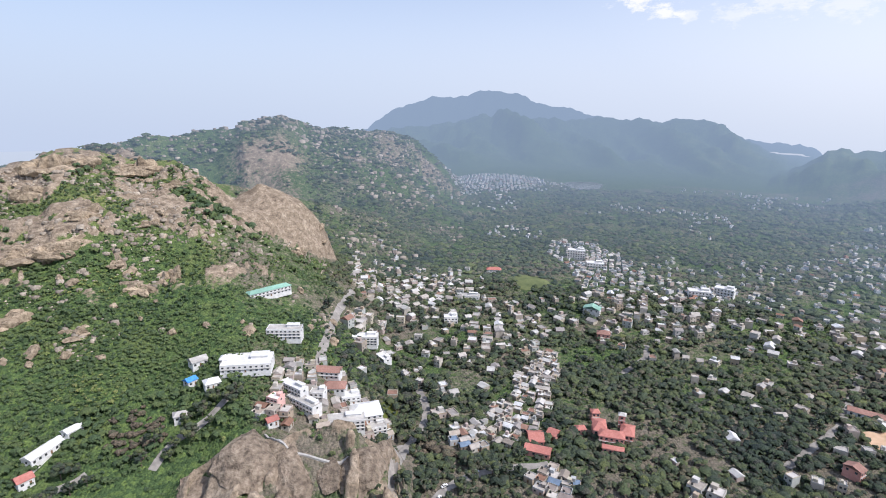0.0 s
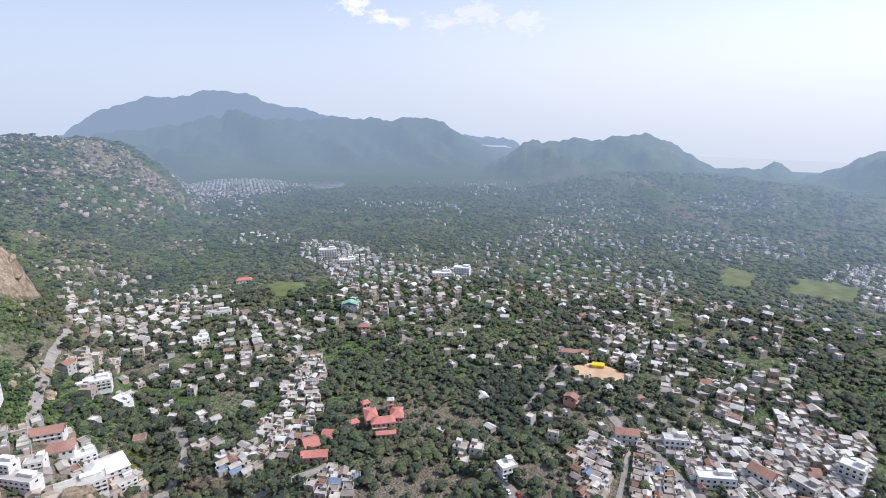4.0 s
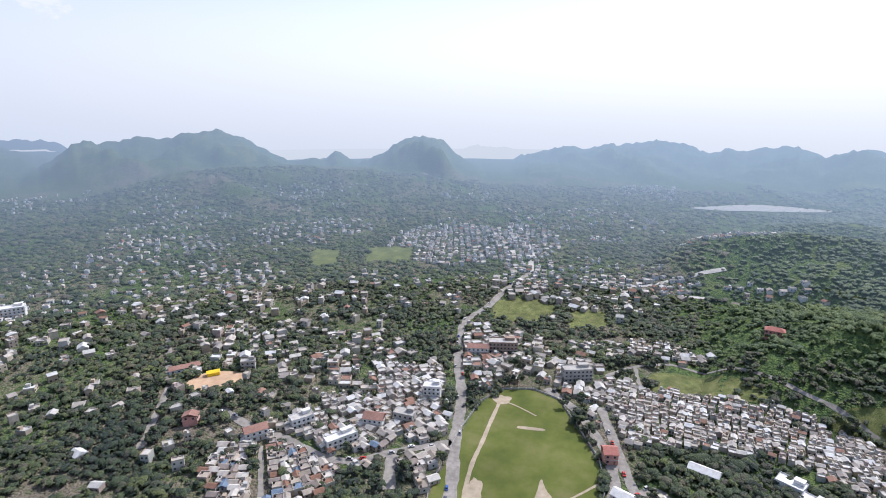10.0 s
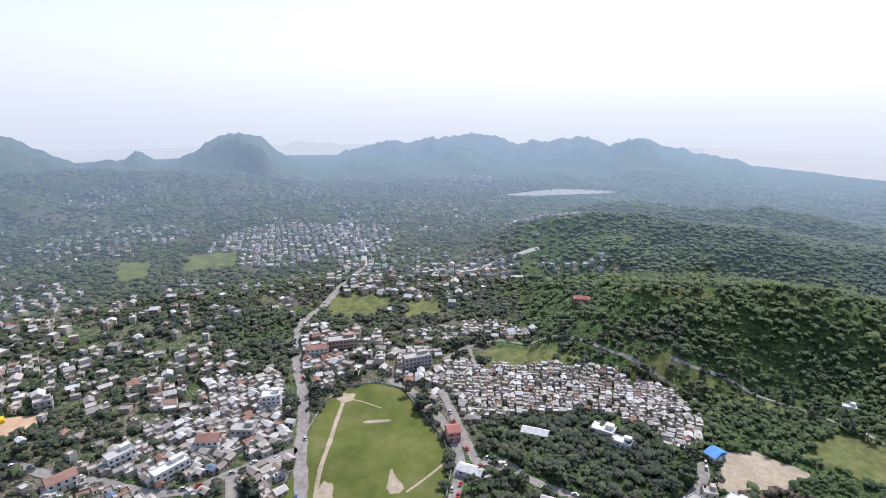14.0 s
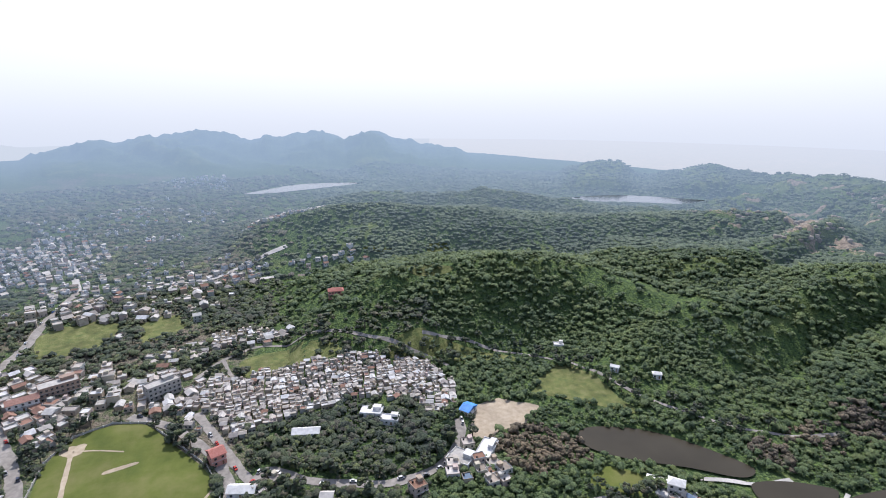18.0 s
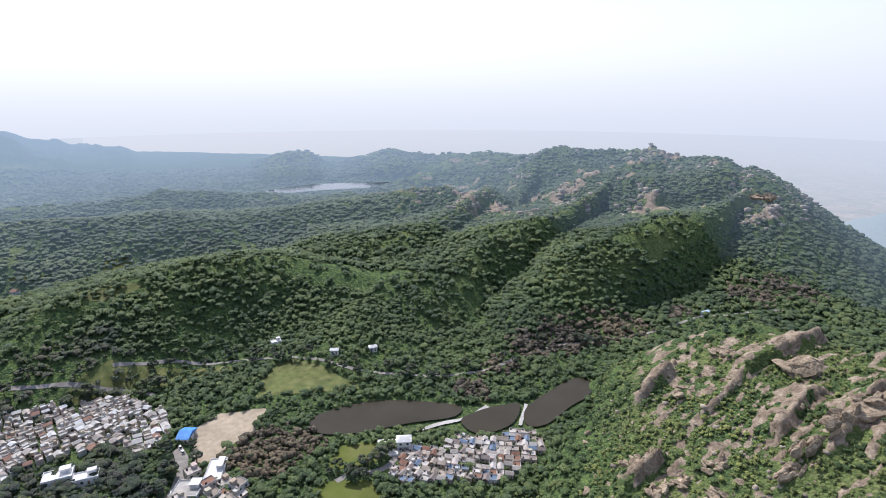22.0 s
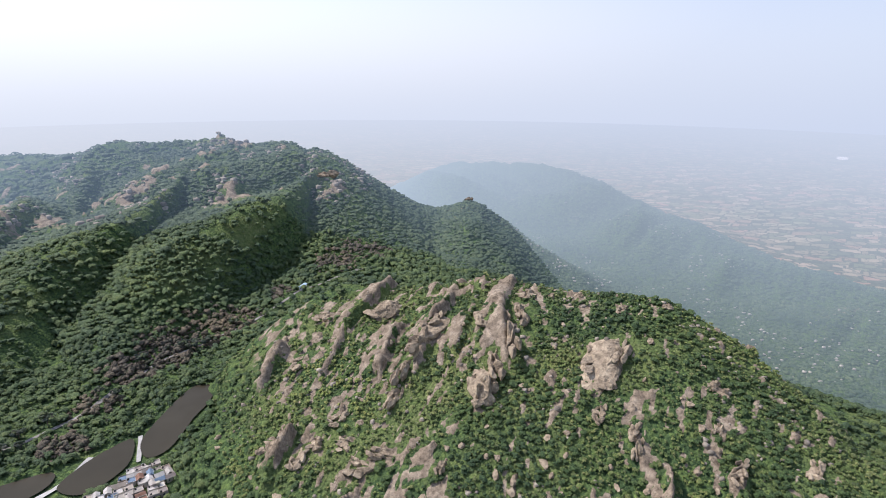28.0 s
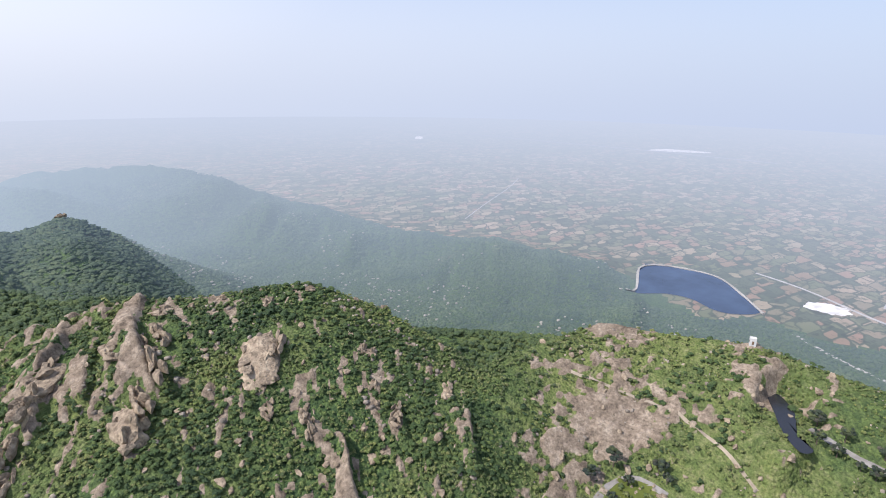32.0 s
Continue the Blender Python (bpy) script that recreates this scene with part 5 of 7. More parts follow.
def gable(w, d, h, over=0.5, hip=0.0):
    """A pitched roof with thickness; hip draws the ridge's ends in."""
    bm = bmesh.new()
    W, D = w / 2 + over, d / 2 + over
    rid = W - hip
    for dz in (0.0, -0.16):
        vs = [bm.verts.new(p) for p in ((-W, -D, dz), (W, -D, dz), (W, D, dz), (-W, D, dz), (-rid, 0, h + dz), (rid, 0, h + dz))]
        fs = [(0, 1, 5, 4), (2, 3, 4, 5), (1, 2, 5), (3, 0, 4)]
        for f in fs:
            bm.faces.new([vs[i] for i in (f if dz == 0 else f[::-1])])
        if dz == 0:
            top = vs
    for i in range(4):
        bm.faces.new((top[i], vs[i], vs[(i + 1) % 4], top[(i + 1) % 4]))
    return bm


def house(name, w, d, storeys, wall, roof, top="flat", bays=0, tank=True, label="", category="house", base=2.0):
    """A building with its base at the origin: walls, roof, ledges, doors, windows, a tank."""
    ob = new(name)
    ob.empty_display_size = 1
    h = 3.1 * storeys
    bm = bmesh.new()
    box(bm, 0, 0, -base, w, d, h + base)
    part("wall", bm, wall, ob)
    if top == "flat":
        bm = bmesh.new()
        for cx, cy, ww, dd in ((0, -d / 2 + 0.1, w, 0.2), (0, d / 2 - 0.1, w, 0.2), (-w / 2 + 0.1, 0, 0.2, d - 0.41), (w / 2 - 0.1, 0, 0.2, d - 0.41)):
            box(bm, cx, cy, h + 0.004, ww, dd, 0.75)
        part("parapet", bm, wall, ob)
        part("roof", boxed(0, 0, h + 0.004, w - 0.41, d - 0.41, 0.12), roof, ob)
        if w > 7:
            bm = boxed(w * 0.24, d * 0.2, h + 0.13, w * 0.34, d * 0.4, 2.3)
            box(bm, w * 0.24, d * 0.2, h + 2.44, w * 0.38, d * 0.46, 0.15)
            part("stair_head", bm, wall, ob)
    else:
        g = part("roof", gable(w, d, min(w, d) * 0.30, hip=min(w, d) * 0.45 if top == "hip" else 0.0), roof, ob)
        g.location.z = h + 0.16
        if top != "hip":
            bm = bmesh.new()
            for sx in (-1, 1):
                vs = [bm.verts.new(p) for p in ((sx * w / 2, -d / 2, h), (sx * w / 2, d / 2, h), (sx * w / 2, 0, h + min(w, d) * 0.30 * 0.86))]
                ws = [bm.verts.new(v.co - Vector((sx * 0.2, 0, 0))) for v in vs]
                bm.faces.new(vs)
                bm.faces.new(ws[::-1])
            part("gable_wall", bm, wall, ob)
    for s in range(1, storeys):
        for sy in (-1, 1):
            part("ledge", boxed(0, sy * (d / 2 + 0.3), 3.1 * s - 0.1, w + 0.1, 0.6, 0.12), GREY_CONCRETE, ob)
    n = bays or max(1, int(w / 3.4))
    m = max(1, int(d / 4.2))
    for s in range(storeys):
        z = 3.1 * s + 1.0
        for k in range(n):
            x = (k + 0.5) / n * w - w / 2
            if s == 0 and k == n // 2:
                again(DOOR, pose(x, -d / 2 - 0.05, 0.0), ob)
            else:
                again(WINDOW, pose(x, -d / 2 - 0.04, z), ob)
            if bays or s == storeys - 1:
                again(WINDOW, pose(x, d / 2 + 0.04, z, 0, 0, 180), ob)
        if s == storeys - 1:
            for k in range(m):
                y = (k + 0.5) / m * d - d / 2
                again(WINDOW, pose(w / 2 + 0.04, y, z, 0, 0, 90), ob)
                again(WINDOW, pose(-w / 2 - 0.04, y, z, 0, 0, -90), ob)
    if tank and top == "flat":
        t = again(TANK, pose(-w * 0.28, d * 0.22, h + 0.13), ob)
    if label:
        tagged(ob, label, category)
    return ob


def stand(ob, bearing, r, turn, up=0.0, radius=None):
    p = spot(bearing, r)
    ob.matrix_basis = Matrix.Translation((p.x, p.y, p.z + up)) @ Matrix.Rotation(radians(turn), 4, "Z")
    BUILT.append((p.x, p.y, radius or 9))
    return ob


def facing(bearing):
    """The turn that sets a building's front towards the eye's side."""
    return -bearing


# landmarks: name, label, bearing, distance, width, depth, storeys, wall, roof, top, turn off the facing one, bays
SCHOOL_ROOF = GREEN_TIN
BROWN_ROOF = paint("brown_sheet_roof", [(0.26, 0.14, 0.11), (0.36, 0.21, 0.17)], 0.8, 0.8, 0.2, 3.0)
for name, label, a, r, w, d, st, wall, roof, top, turn, bays in [
    ("hall", "large white hall with a broad white flat roof", -21.2, 330, 34, 19, 2, WHITE, WHITE, "flat", -12, 9),
    ("hospital_block", "long white block with three rows of windows", -11.3, 291, 29, 10, 3, WHITE, GREY_CONCRETE, "flat", -2, 9),
    ("wing", "long white wing with a grey roof", -15.6, 300, 27, 8, 2, WHITE, GREY_CONCRETE, "flat", -52, 8),
    ("wing", "long white wing with a grey roof", -16.6, 312, 22, 7, 2, WHITE, WHITE, "flat", -52, 7),
    ("assembly_hall", "broad white building with a pale stepped roof", -8.9, 312, 24, 19, 2, WHITE, WHITE, "hip", 8, 6),
    ("annex", "white annex beside the broad building", -7.6, 302, 14, 10, 2, WHITE, GREY_CONCRETE, "flat", 15, 4),
    ("annex", "low building with a brown sheet roof", -12.2, 326, 17, 11, 1, WHITE, BROWN_ROOF, "hip", -10, 5),
    ("annex", "low building with a brown sheet roof", -13.0, 338, 22, 10, 2, WHITE, BROWN_ROOF, "gable", -18, 6),
    ("annex", "white flat-roofed annex between the wings", -10.4, 322, 14, 9, 2, WHITE, WHITE, "flat", 5, 4),
    ("annex", "white flat-roofed annex with a grey top", -14.0, 312, 10, 9, 2, WHITE, GREY_CONCRETE, "flat", -20, 3),
    ("annex", "pink and white house beside the wing", -18.6, 301, 9, 8, 2, paint("pink_plaster", [(0.60, 0.36, 0.32), (0.70, 0.46, 0.42)], 0.5, 0.9, 0.1, 3.0), WHITE, "flat", -40, 3),
    ("annex", "small house with a bright red roof", -19.2, 284, 7, 6, 1, WHITE, RED_ROOF, "gable", 20, 2),
    ("apartment_block", "white block of flats with balconies", -17.2, 366, 27, 11, 3, WHITE, GREY_CONCRETE, "flat", -14, 8),
    ("apartment_block", "white block with bluish windows", -8.6, 415, 24, 11, 3, WHITE, WHITE, "flat", -8, 7),
    ("apartment_block", "low white side block near trees", -6.6, 402, 16, 8, 2, WHITE, WHITE, "flat", -60, 5),
    ("school", "long two-storey building with a pale green roof", -18.6, 418, 40, 9, 2, WHITE, SCHOOL_ROOF, "hip", 28, 11),
    ("cottage", "white cottage with a pale roof", -24.9, 322, 10, 8, 1, WHITE, WHITE, "hip", 10, 3),
    ("cottage", "cottage with a pale sheet roof", -26.0, 345, 11, 8, 1, WHITE, GREY_CONCRETE, "gable", 20, 3),
    ("cottage", "white cottage under trees", -23.2, 336, 9, 7, 1, WHITE, WHITE, "hip", -15, 3),
    ("cottage", "white cottage with blue sheet roof", -26.9, 331, 7, 6, 1, WHITE, BLUE_SHEET, "gable", 30, 2),
    ("farm_shed", "long low shed with a pale roof", -39.8, 316, 22, 7, 1, WHITE, WHITE, "gable", 38, 6),
    ("farm_shed", "low shed with a pale roof", -37.4, 322, 10, 6, 1, WHITE, WHITE, "gable", 30, 3),
    ("cottage", "cottage with a reddish roof", -41.6, 303, 8, 7, 1, WHITE, RED_ROOF, "gable", 15, 2),
    ("cottage", "small dark-roofed cottage among the trees", -28.2, 309, 8, 6, 1, WHITE, GREY_CONCRETE, "hip", 0, 2),
    ("palace", "red palace wing with tiled roofs", 19.6, 316, 15, 8, 2, RED_WALL, RED_ROOF, "hip", 4, 5),
    ("palace", "red palace side wing with a tiled roof", 18.2, 324, 8, 14, 2, RED_WALL, RED_ROOF, "hip", 8, 3),
    ("palace", "red palace side wing with a tiled roof", 21.2, 324, 8, 13, 2, RED_WALL, RED_ROOF, "hip", 0, 3),
    ("palace_tower", "tall slim red palace tower", 20.5, 331, 4, 4, 4, RED_WALL, GREY_CONCRETE, "hip", 0, 1),
    ("palace", "low red gate building before the palace", 19.9, 306, 12, 4, 1, RED_WALL, RED_ROOF, "gable", 2, 4),
    ("cottage", "red-roofed outbuilding of the palace", 16.2, 322, 6, 5, 1, RED_WALL, RED_ROOF, "hip", 20, 2),
    ("cottage", "red-roofed outbuilding of the palace", 17.6, 340, 5, 5, 2, RED_WALL, RED_ROOF, "hip", 20, 2),
    ("lodge", "lodge with long red tiled roofs", 11.6, 292, 15, 7, 1, RED_WALL, RED_ROOF, "gable", -8, 4),
    ("lodge", "lodge with long red tiled roofs", 11.2, 305, 9, 12, 1, RED_WALL, RED_ROOF, "gable", 12, 3),
    ("lodge", "small red-roofed lodge under trees", 13.2, 312, 6, 8, 1, RED_WALL, RED_ROOF, "gable", -20, 2),
    ("shrine_hall", "tall narrow building with a bright green roof", 16.3, 535, 10, 16, 2, WHITE, GREEN_TIN, "gable", 80, 3),
    ("lodge", "house with a red-brown roof under trees", 17.7, 478, 11, 8, 2, RED_WALL, BROWN_ROOF, "hip", 0, 3),
    ("pavilion", "grey building beside the sandy playground", 47.3, 424, 11, 6, 2, GREY_CONCRETE, GREY_CONCRETE, "flat", -10, 3),
    ("pavilion", "long low building behind the playground", 41.2, 440, 22, 7, 1, WHITE, BROWN_ROOF, "gable", 4, 5),
    ("chapel", "steep red-roofed building under trees", 41.2, 355, 6, 9, 2, RED_WALL, BROWN_ROOF, "gable", 70, 2),
    ("villa", "cream flat-roofed building beside the road", 34.3, 272, 10, 8, 2, WHITE, WHITE, "flat", 32, 3),
    ("villa", "white villa on a wooded mound", 105.2, 319, 14, 9, 1, WHITE, WHITE, "flat", -14, 4),
    ("villa", "white villa wing on a wooded mound", 107.3, 309, 12, 7, 1, WHITE, WHITE, "flat", -14, 4),
    ("long_shed", "long low white roof among dark trees", 97.6, 304, 16, 7, 1, WHITE, WHITE, "gable", -10, 4),
    ("shop", "red-roofed house beside the turf", 87.9, 296, 8, 9, 2, RED_WALL, RED_ROOF, "gable", 15, 2),
    ("long_shed", "white roofed shed beside the turf", 90.1, 262, 14, 7, 1, WHITE, WHITE, "gable", -22, 3),
    ("pavilion", "long grey stand at the head of the turf", 83.7, 392, 22, 9, 3, GREY_CONCRETE, GREY_CONCRETE, "flat", 20, 7),
    ("market_hall", "long brown market building behind the turf", 75.4, 432, 24, 11, 3, palette("brown_plaster", [(0.34, 0.25, 0.20)], 0.9, "object"), GREY_CONCRETE, "flat", 4, 8),
    ("market_hall", "pale building behind the turf", 72.6, 426, 18, 8, 2, WHITE, BROWN_ROOF, "gable", 0, 5),
    ("red_villa", "red-roofed villa in the wood", 101.8, seen(101.8, -20.1), 14, 8, 2, RED_WALL, RED_ROOF, "hip", 0, 5),
    ("blue_shed", "blue sheet-roofed shed beside the lane", 116.6, 320, 7, 11, 1, WHITE, BLUE_SHEET, "gable", -30, 2),
    ("big_roof", "broad grey roof with blue sheeting", 115.9, 268, 14, 12, 1, WHITE, GREY_CONCRETE, "flat", -28, 4),
    ("temple_yard", "white building with small blue-edged roofs", 118.9, 277, 9, 18, 1, WHITE, WHITE, "flat", -18, 3),
    ("cottage", "white house at the wood's edge", 126.6, seen(126.6, -25.14), 8, 5.5, 1, WHITE, WHITE, "flat", 10, 3),
    ("cottage", "white roof under the wood", 132.8, seen(132.8, -26.66), 6, 4, 1, WHITE, WHITE, "gable", -10, 2),
    ("cottage", "white roof under the wood", 137.1, seen(137.1, -26.68), 6, 4.5, 1, WHITE, WHITE, "hip", 10, 2),
    ("temple", "white temple on a paved platform", 140.4, 272, 8, 6, 2, WHITE, WHITE, "hip", 0, 2),
    ("shelter", "small white shelter on the hill road", 172.6, seen(172.6, -20.88), 9, 3, 1, WHITE, paint("pale_blue_sheet", [(0.42, 0.56, 0.70), (0.52, 0.66, 0.78)], 0.6, 0.6, 0.1), "gable", 60, 2),
    ("market_block", "pale market block with a flat roof", 52.4, 328, 15, 8, 2, WHITE, GREY_CONCRETE, "flat", 18, 5),
    ("market_block", "long pale block beside the market lane", 56.6, 300, 20, 7, 2, WHITE, WHITE, "flat", 24, 6),
    ("market_block", "pale block with a brown roof", 60.6, 318, 13, 9, 2, WHITE, BROWN_ROOF, "gable", -20, 4),
    ("market_block", "grey flat-roofed block in the market", 64.2, 322, 14, 9, 2, GREY_CONCRETE, GREY_CONCRETE, "flat", -24, 4),
    ("market_block", "cream block at the main road", 67.4, 352, 12, 9, 3, WHITE, WHITE, "flat", -8, 4),
    ("market_block", "brown-roofed block in the market", 47.4, 322, 14, 8, 2, WHITE, BROWN_ROOF, "gable", 10, 4),
    ("hotel", "white hotel block on the wooded rise", 26.4, 640, 24, 12, 2, WHITE, WHITE, "flat", 10, 7),
    ("hotel", "white hotel wing on the wooded rise", 28.6, 652, 20, 12, 3, WHITE, WHITE, "flat", -10, 6),
    ("hotel", "white hotel block with stepped storeys", 14.2, 760, 24, 12, 4, WHITE, WHITE, "flat", 0, 7),
    ("hotel", "low white hotel block near houses", 16.2, 720, 22, 12, 2, WHITE, WHITE, "flat", 6, 6),
    ("mansion", "white mansion among trees and garden", 1.0, 487, 13, 9, 2, WHITE, WHITE, "flat", 5, 4),
    ("mansion", "long pale house with a walled terrace", 2.8, 560, 26, 9, 1, WHITE, GREY_CONCRETE, "flat", -4, 7),
    ("lodge", "pink-roofed house group among trees", 5.6, 668, 18, 9, 1, WHITE, RED_ROOF, "hip", 0, 5),
    ("watch_house", "small white building on the brow", 258.9, 333, 3.4, 3, 1, WHITE, WHITE, "flat", 10, 1),
]:
    if a < 0:  # buildings left of north are shrunk to fit the camera's view
        w, d = w * 0.86, d * 0.9
    placed = stand(house(name, w, d, st, wall, roof, top, bays, tank=False, label=label, category="building", base=4.0), a, r, facing(a) + turn, 0.6, max(w, d) * 0.36)
    # and flattened, so that their height fits the view too
    if a < 0 and st > 1:
        placed.matrix_basis = placed.matrix_basis @ Matrix.Diagonal((1, 1, 0.74, 1))

tagged(part("temple_platform", boxed(0, 0, -3, 26, 15, 3.6), paint("pale_paving", [(0.62, 0.60, 0.57), (0.74, 0.72, 0.69)], 0.5, 0.8, 0.1)), "white paved platform by the ponds", "platform").matrix_basis = Matrix.Translation(spot(139.9, 273, 0.6)) @ Matrix.Rotation(radians(-139.9), 4, "Z")
bm = bmesh.new()
box(bm, 0, 0, 0.1, 9, 5, 2.4)
tent = new("marquee")
part("wall", bm, YELLOW, tent)
part("roof", gable(9, 5, 1.6, 0.4), YELLOW, tent).location.z = 2.7
tagged(stand(tent, 43.8, 424, facing(43.8) + 4), "bright yellow marquee on orange sand", "tent")

# house kinds that repeat
KINDS = []
for k, (w, d, st, top) in enumerate([(7.5, 7, 1, "flat"), (9.5, 7.5, 2, "flat"), (6.5, 8.5, 2, "flat"), (11, 8, 1, "gable"), (8, 6, 1, "gable"), (8.5, 8.5, 2, "flat"), (6, 6, 1, "flat"), (12, 7, 1, "flat"), (7, 5, 1, "gable"), (9, 7, 2, "hip")]):
    KINDS.append(house("house", w, d, st, HOUSE_WALL, HOUSE_ROOF, top, label="plastered town house with a " + {"flat": "flat concrete roof and parapet", "gable": "sheet gable roof", "hip": "hipped roof"}[top], category="house"))
    tagged(KINDS[-1], group="houses of the hill town")
SIZE = [(7.5, 7, 2, 0), (9.5, 7.5, 2, 0), (6.5, 8.5, 3, 0), (11, 8, 1, 1), (8, 6, 1, 1), (8.5, 8.5, 3, 0), (6, 6, 1, 0), (12, 7, 2, 0), (7, 5, 1, 1), (9, 7, 2, 1)]

# quarters: bearing, distance, half widths in degrees and metres, spacing, share that is built
QUARTERS = [(49, 290, 7, 38, 5.4, .93), (57, 316, 6, 42, 5.8, .88), (63.5, 338, 4.5, 62, 6.4, .8), (67.3, 325, 2, 80, 6.4, .85), (72.5, 425, 3, 62, 12, .75), (77, 425, 3.5, 45, 13, .6), (84, 395, 4, 30, 7.2, .8), (89, 355, 4, 42, 5.0, .93), (94, 360, 4.2, 36, 4.6, .93), (99, 364, 4.2, 32, 4.6, .93), (104, 370, 4.2, 29, 4.6, .93), (109, 364, 4.2, 29, 4.6, .93), (113, 343, 2, 28, 5.0, .9), (88.3, 312, 2.2, 24, 10, .8), (92.6, 465, 4, 20, 10, .6), (86, 450, 3, 20, 11, .55), (118, 266, 4, 18, 10, .55), (105, 250, 8, 12, 11, .4), (92, 258, 2, 12, 12, .4), (143, 256, 5, 14, 4.2, .92), (149.5, 262, 4.8, 19, 4.2, .93), (154.3, 277, 2.8, 15, 4.2, .9), (8, 320, 3, 24, 5.6, .8), (10.5, 365, 2, 42, 5.6, .8), (12, 412, 1.5, 27, 6, .8), (13.7, 266, 3, 14, 6.2, .9), (4, 303, 2.5, 16, 6.2, .8), (29, 280, 2, 14, 11, .5), (-5, 560, 5, 50, 13, .55), (0, 590, 4, 50, 14, .45), (-11, 590, 3.5, 45, 12, .6), (-8, 440, 3, 40, 13, .4), (16.5, 735, 3, 70, 12, .6), (14, 800, 3, 60, 12, .55), (27.5, 645, 2, 25, 12, .6), (5.6, 1560, 4.6, 170, 14, .6), (1.2, 1430, 2.2, 60, 13, .65), (70, 820, 7, 120, 13, .62), (77, 840, 4, 110, 13, .6), (77, 600, 3, 75, 13, .5), (83, 590, 8, 80, 15, .38), (90, 640, 5, 34, 13, .55), (97, 800, 4, 38, 13, .5), (86, 868, 2, 22, 12, .5), (41, 880, 6, 70, 17, .4), (55, 950, 6, 80, 17, .4), (78, 690, 2.5, 90, 13, .6), (52, 430, 3, 35, 12, .5), (47, 480, 4, 40, 15, .35), (60, 430, 5, 40, 13, .4), (-40, 312, 3, 12, 12, .15), (101, 640, 4, 24, 14, .35), (60, 600, 8, 60, 18, .3), (20, 560, 8, 90, 22, .3), (35, 620, 8, 120, 22, .25), (-13.5, 318, 4.8, 32, 6.8, .85), (-17.5, 297, 3, 14, 7, .75), (-10, 300, 5, 18, 6.8, .7), (60, 380, 5, 30, 12, .4), (0, 345, 3, 25, 13, .45), (20, 640, 6, 60, 15, .4), (5, 470, 6, 50, 15, .4), (45, 640, 8, 100, 18, .35)]
rnd = random.Random(11)
sites = []
for qa, qr, ha, hr, gap, share in QUARTERS:
    if gap > 9:
        gap *= 0.70
    b = radians(qa)
    side = qr * radians(ha)
    tilt = rnd.uniform(-0.5, 0.5)
    ni, nj = int(side / gap) + 1, int(hr / gap) + 1
    for i in range(-ni, ni + 1):
        for j in range(-nj, nj + 1):
            u, v = i * gap + rnd.uniform(-.18, .18) * gap, j * gap + rnd.uniform(-.18, .18) * gap
            if (u / side) ** 2 + (v / hr) ** 2 > 1.15 or rnd.random() > share:
                continue
            x = (qr + v) * math.sin(b) + u * math.cos(b)
            y = (qr + v) * math.cos(b) - u * math.sin(b)
            sites.append((x, y, gap, -qa + math.degrees(tilt) + 25 * math.sin(u * 0.03) + rnd.choice((0, 90))))
for _ in range(5600):  # loose houses between the trees
    a, r = rnd.uniform(-14, 92), math.sqrt(rnd.uniform(300 ** 2, 1550 ** 2))
    x, y = r * math.sin(radians(a)), r * math.cos(radians(a))
    if fbm(np.array(x), np.array(y), 130, 3) > (0.535 if r < 640 else 0.545) and level(x, y) < 26:
        sites.append((x, y, 9.5, rnd.uniform(0, 180)))
GRID = {}


def crowded(x, y, rad):
    i, j = int(x // 20), int(y // 20)
    for p in range(i - 2, i + 3):
        for q in range(j - 2, j + 3):
            for ox, oy, orad in GRID.get((p, q), ()):
                if math.hypot(ox - x, oy - y) < rad + orad:
                    return True
    return False


def claim(x, y, rad):
    GRID.setdefault((int(x // 20), int(y // 20)), []).append((x, y, rad))


for x, y, rad in BUILT:
    claim(x, y, rad)
homes = []
for x, y, gap, turn in sites:
    rad = gap * 0.37
    a, r = float(bearing_of(x, y)), math.hypot(x, y)
    if a < 0 and r > 500 and level(x, y) > 26 or 18 < a < 42 and r < 400 and gap == 9.5 and rnd.random() < 0.5:
        continue
    if crowded(x, y, rad) or not free(np.array(a), np.array(r)) or not off_road(x, y, rad * 0.7):
        continue
    claim(x, y, rad)
    homes.append((r, x, y, gap, turn))
homes.sort()
near_homes, far_homes = homes[:300], homes[300:]
used = set()
for r, x, y, gap, turn in near_homes:
    k = rnd.choice((6, 6, 8, 4, 0, 8)) if gap < 7 else rnd.choice((0, 0, 1, 2, 3, 4, 5, 6, 7, 8, 9)) if gap > 9 else rnd.choice((0, 2, 5, 6, 4, 8, 0))
    s = min(0.92, gap * 1.02 / max(SIZE[k][:2]))
    m = Matrix.Translation((x, y, level(x, y) + 0.3)) @ Matrix.Rotation(radians(turn), 4, "Z")
    c = copy_thing(KINDS[k], m)
    c.matrix_basis = m @ Matrix.Diagonal((s, s, max(0.72, s), 1))
for kind in KINDS + SPARE:
    for o in list(kind.children_recursive) + [kind]:
        bpy.data.objects.remove(o)


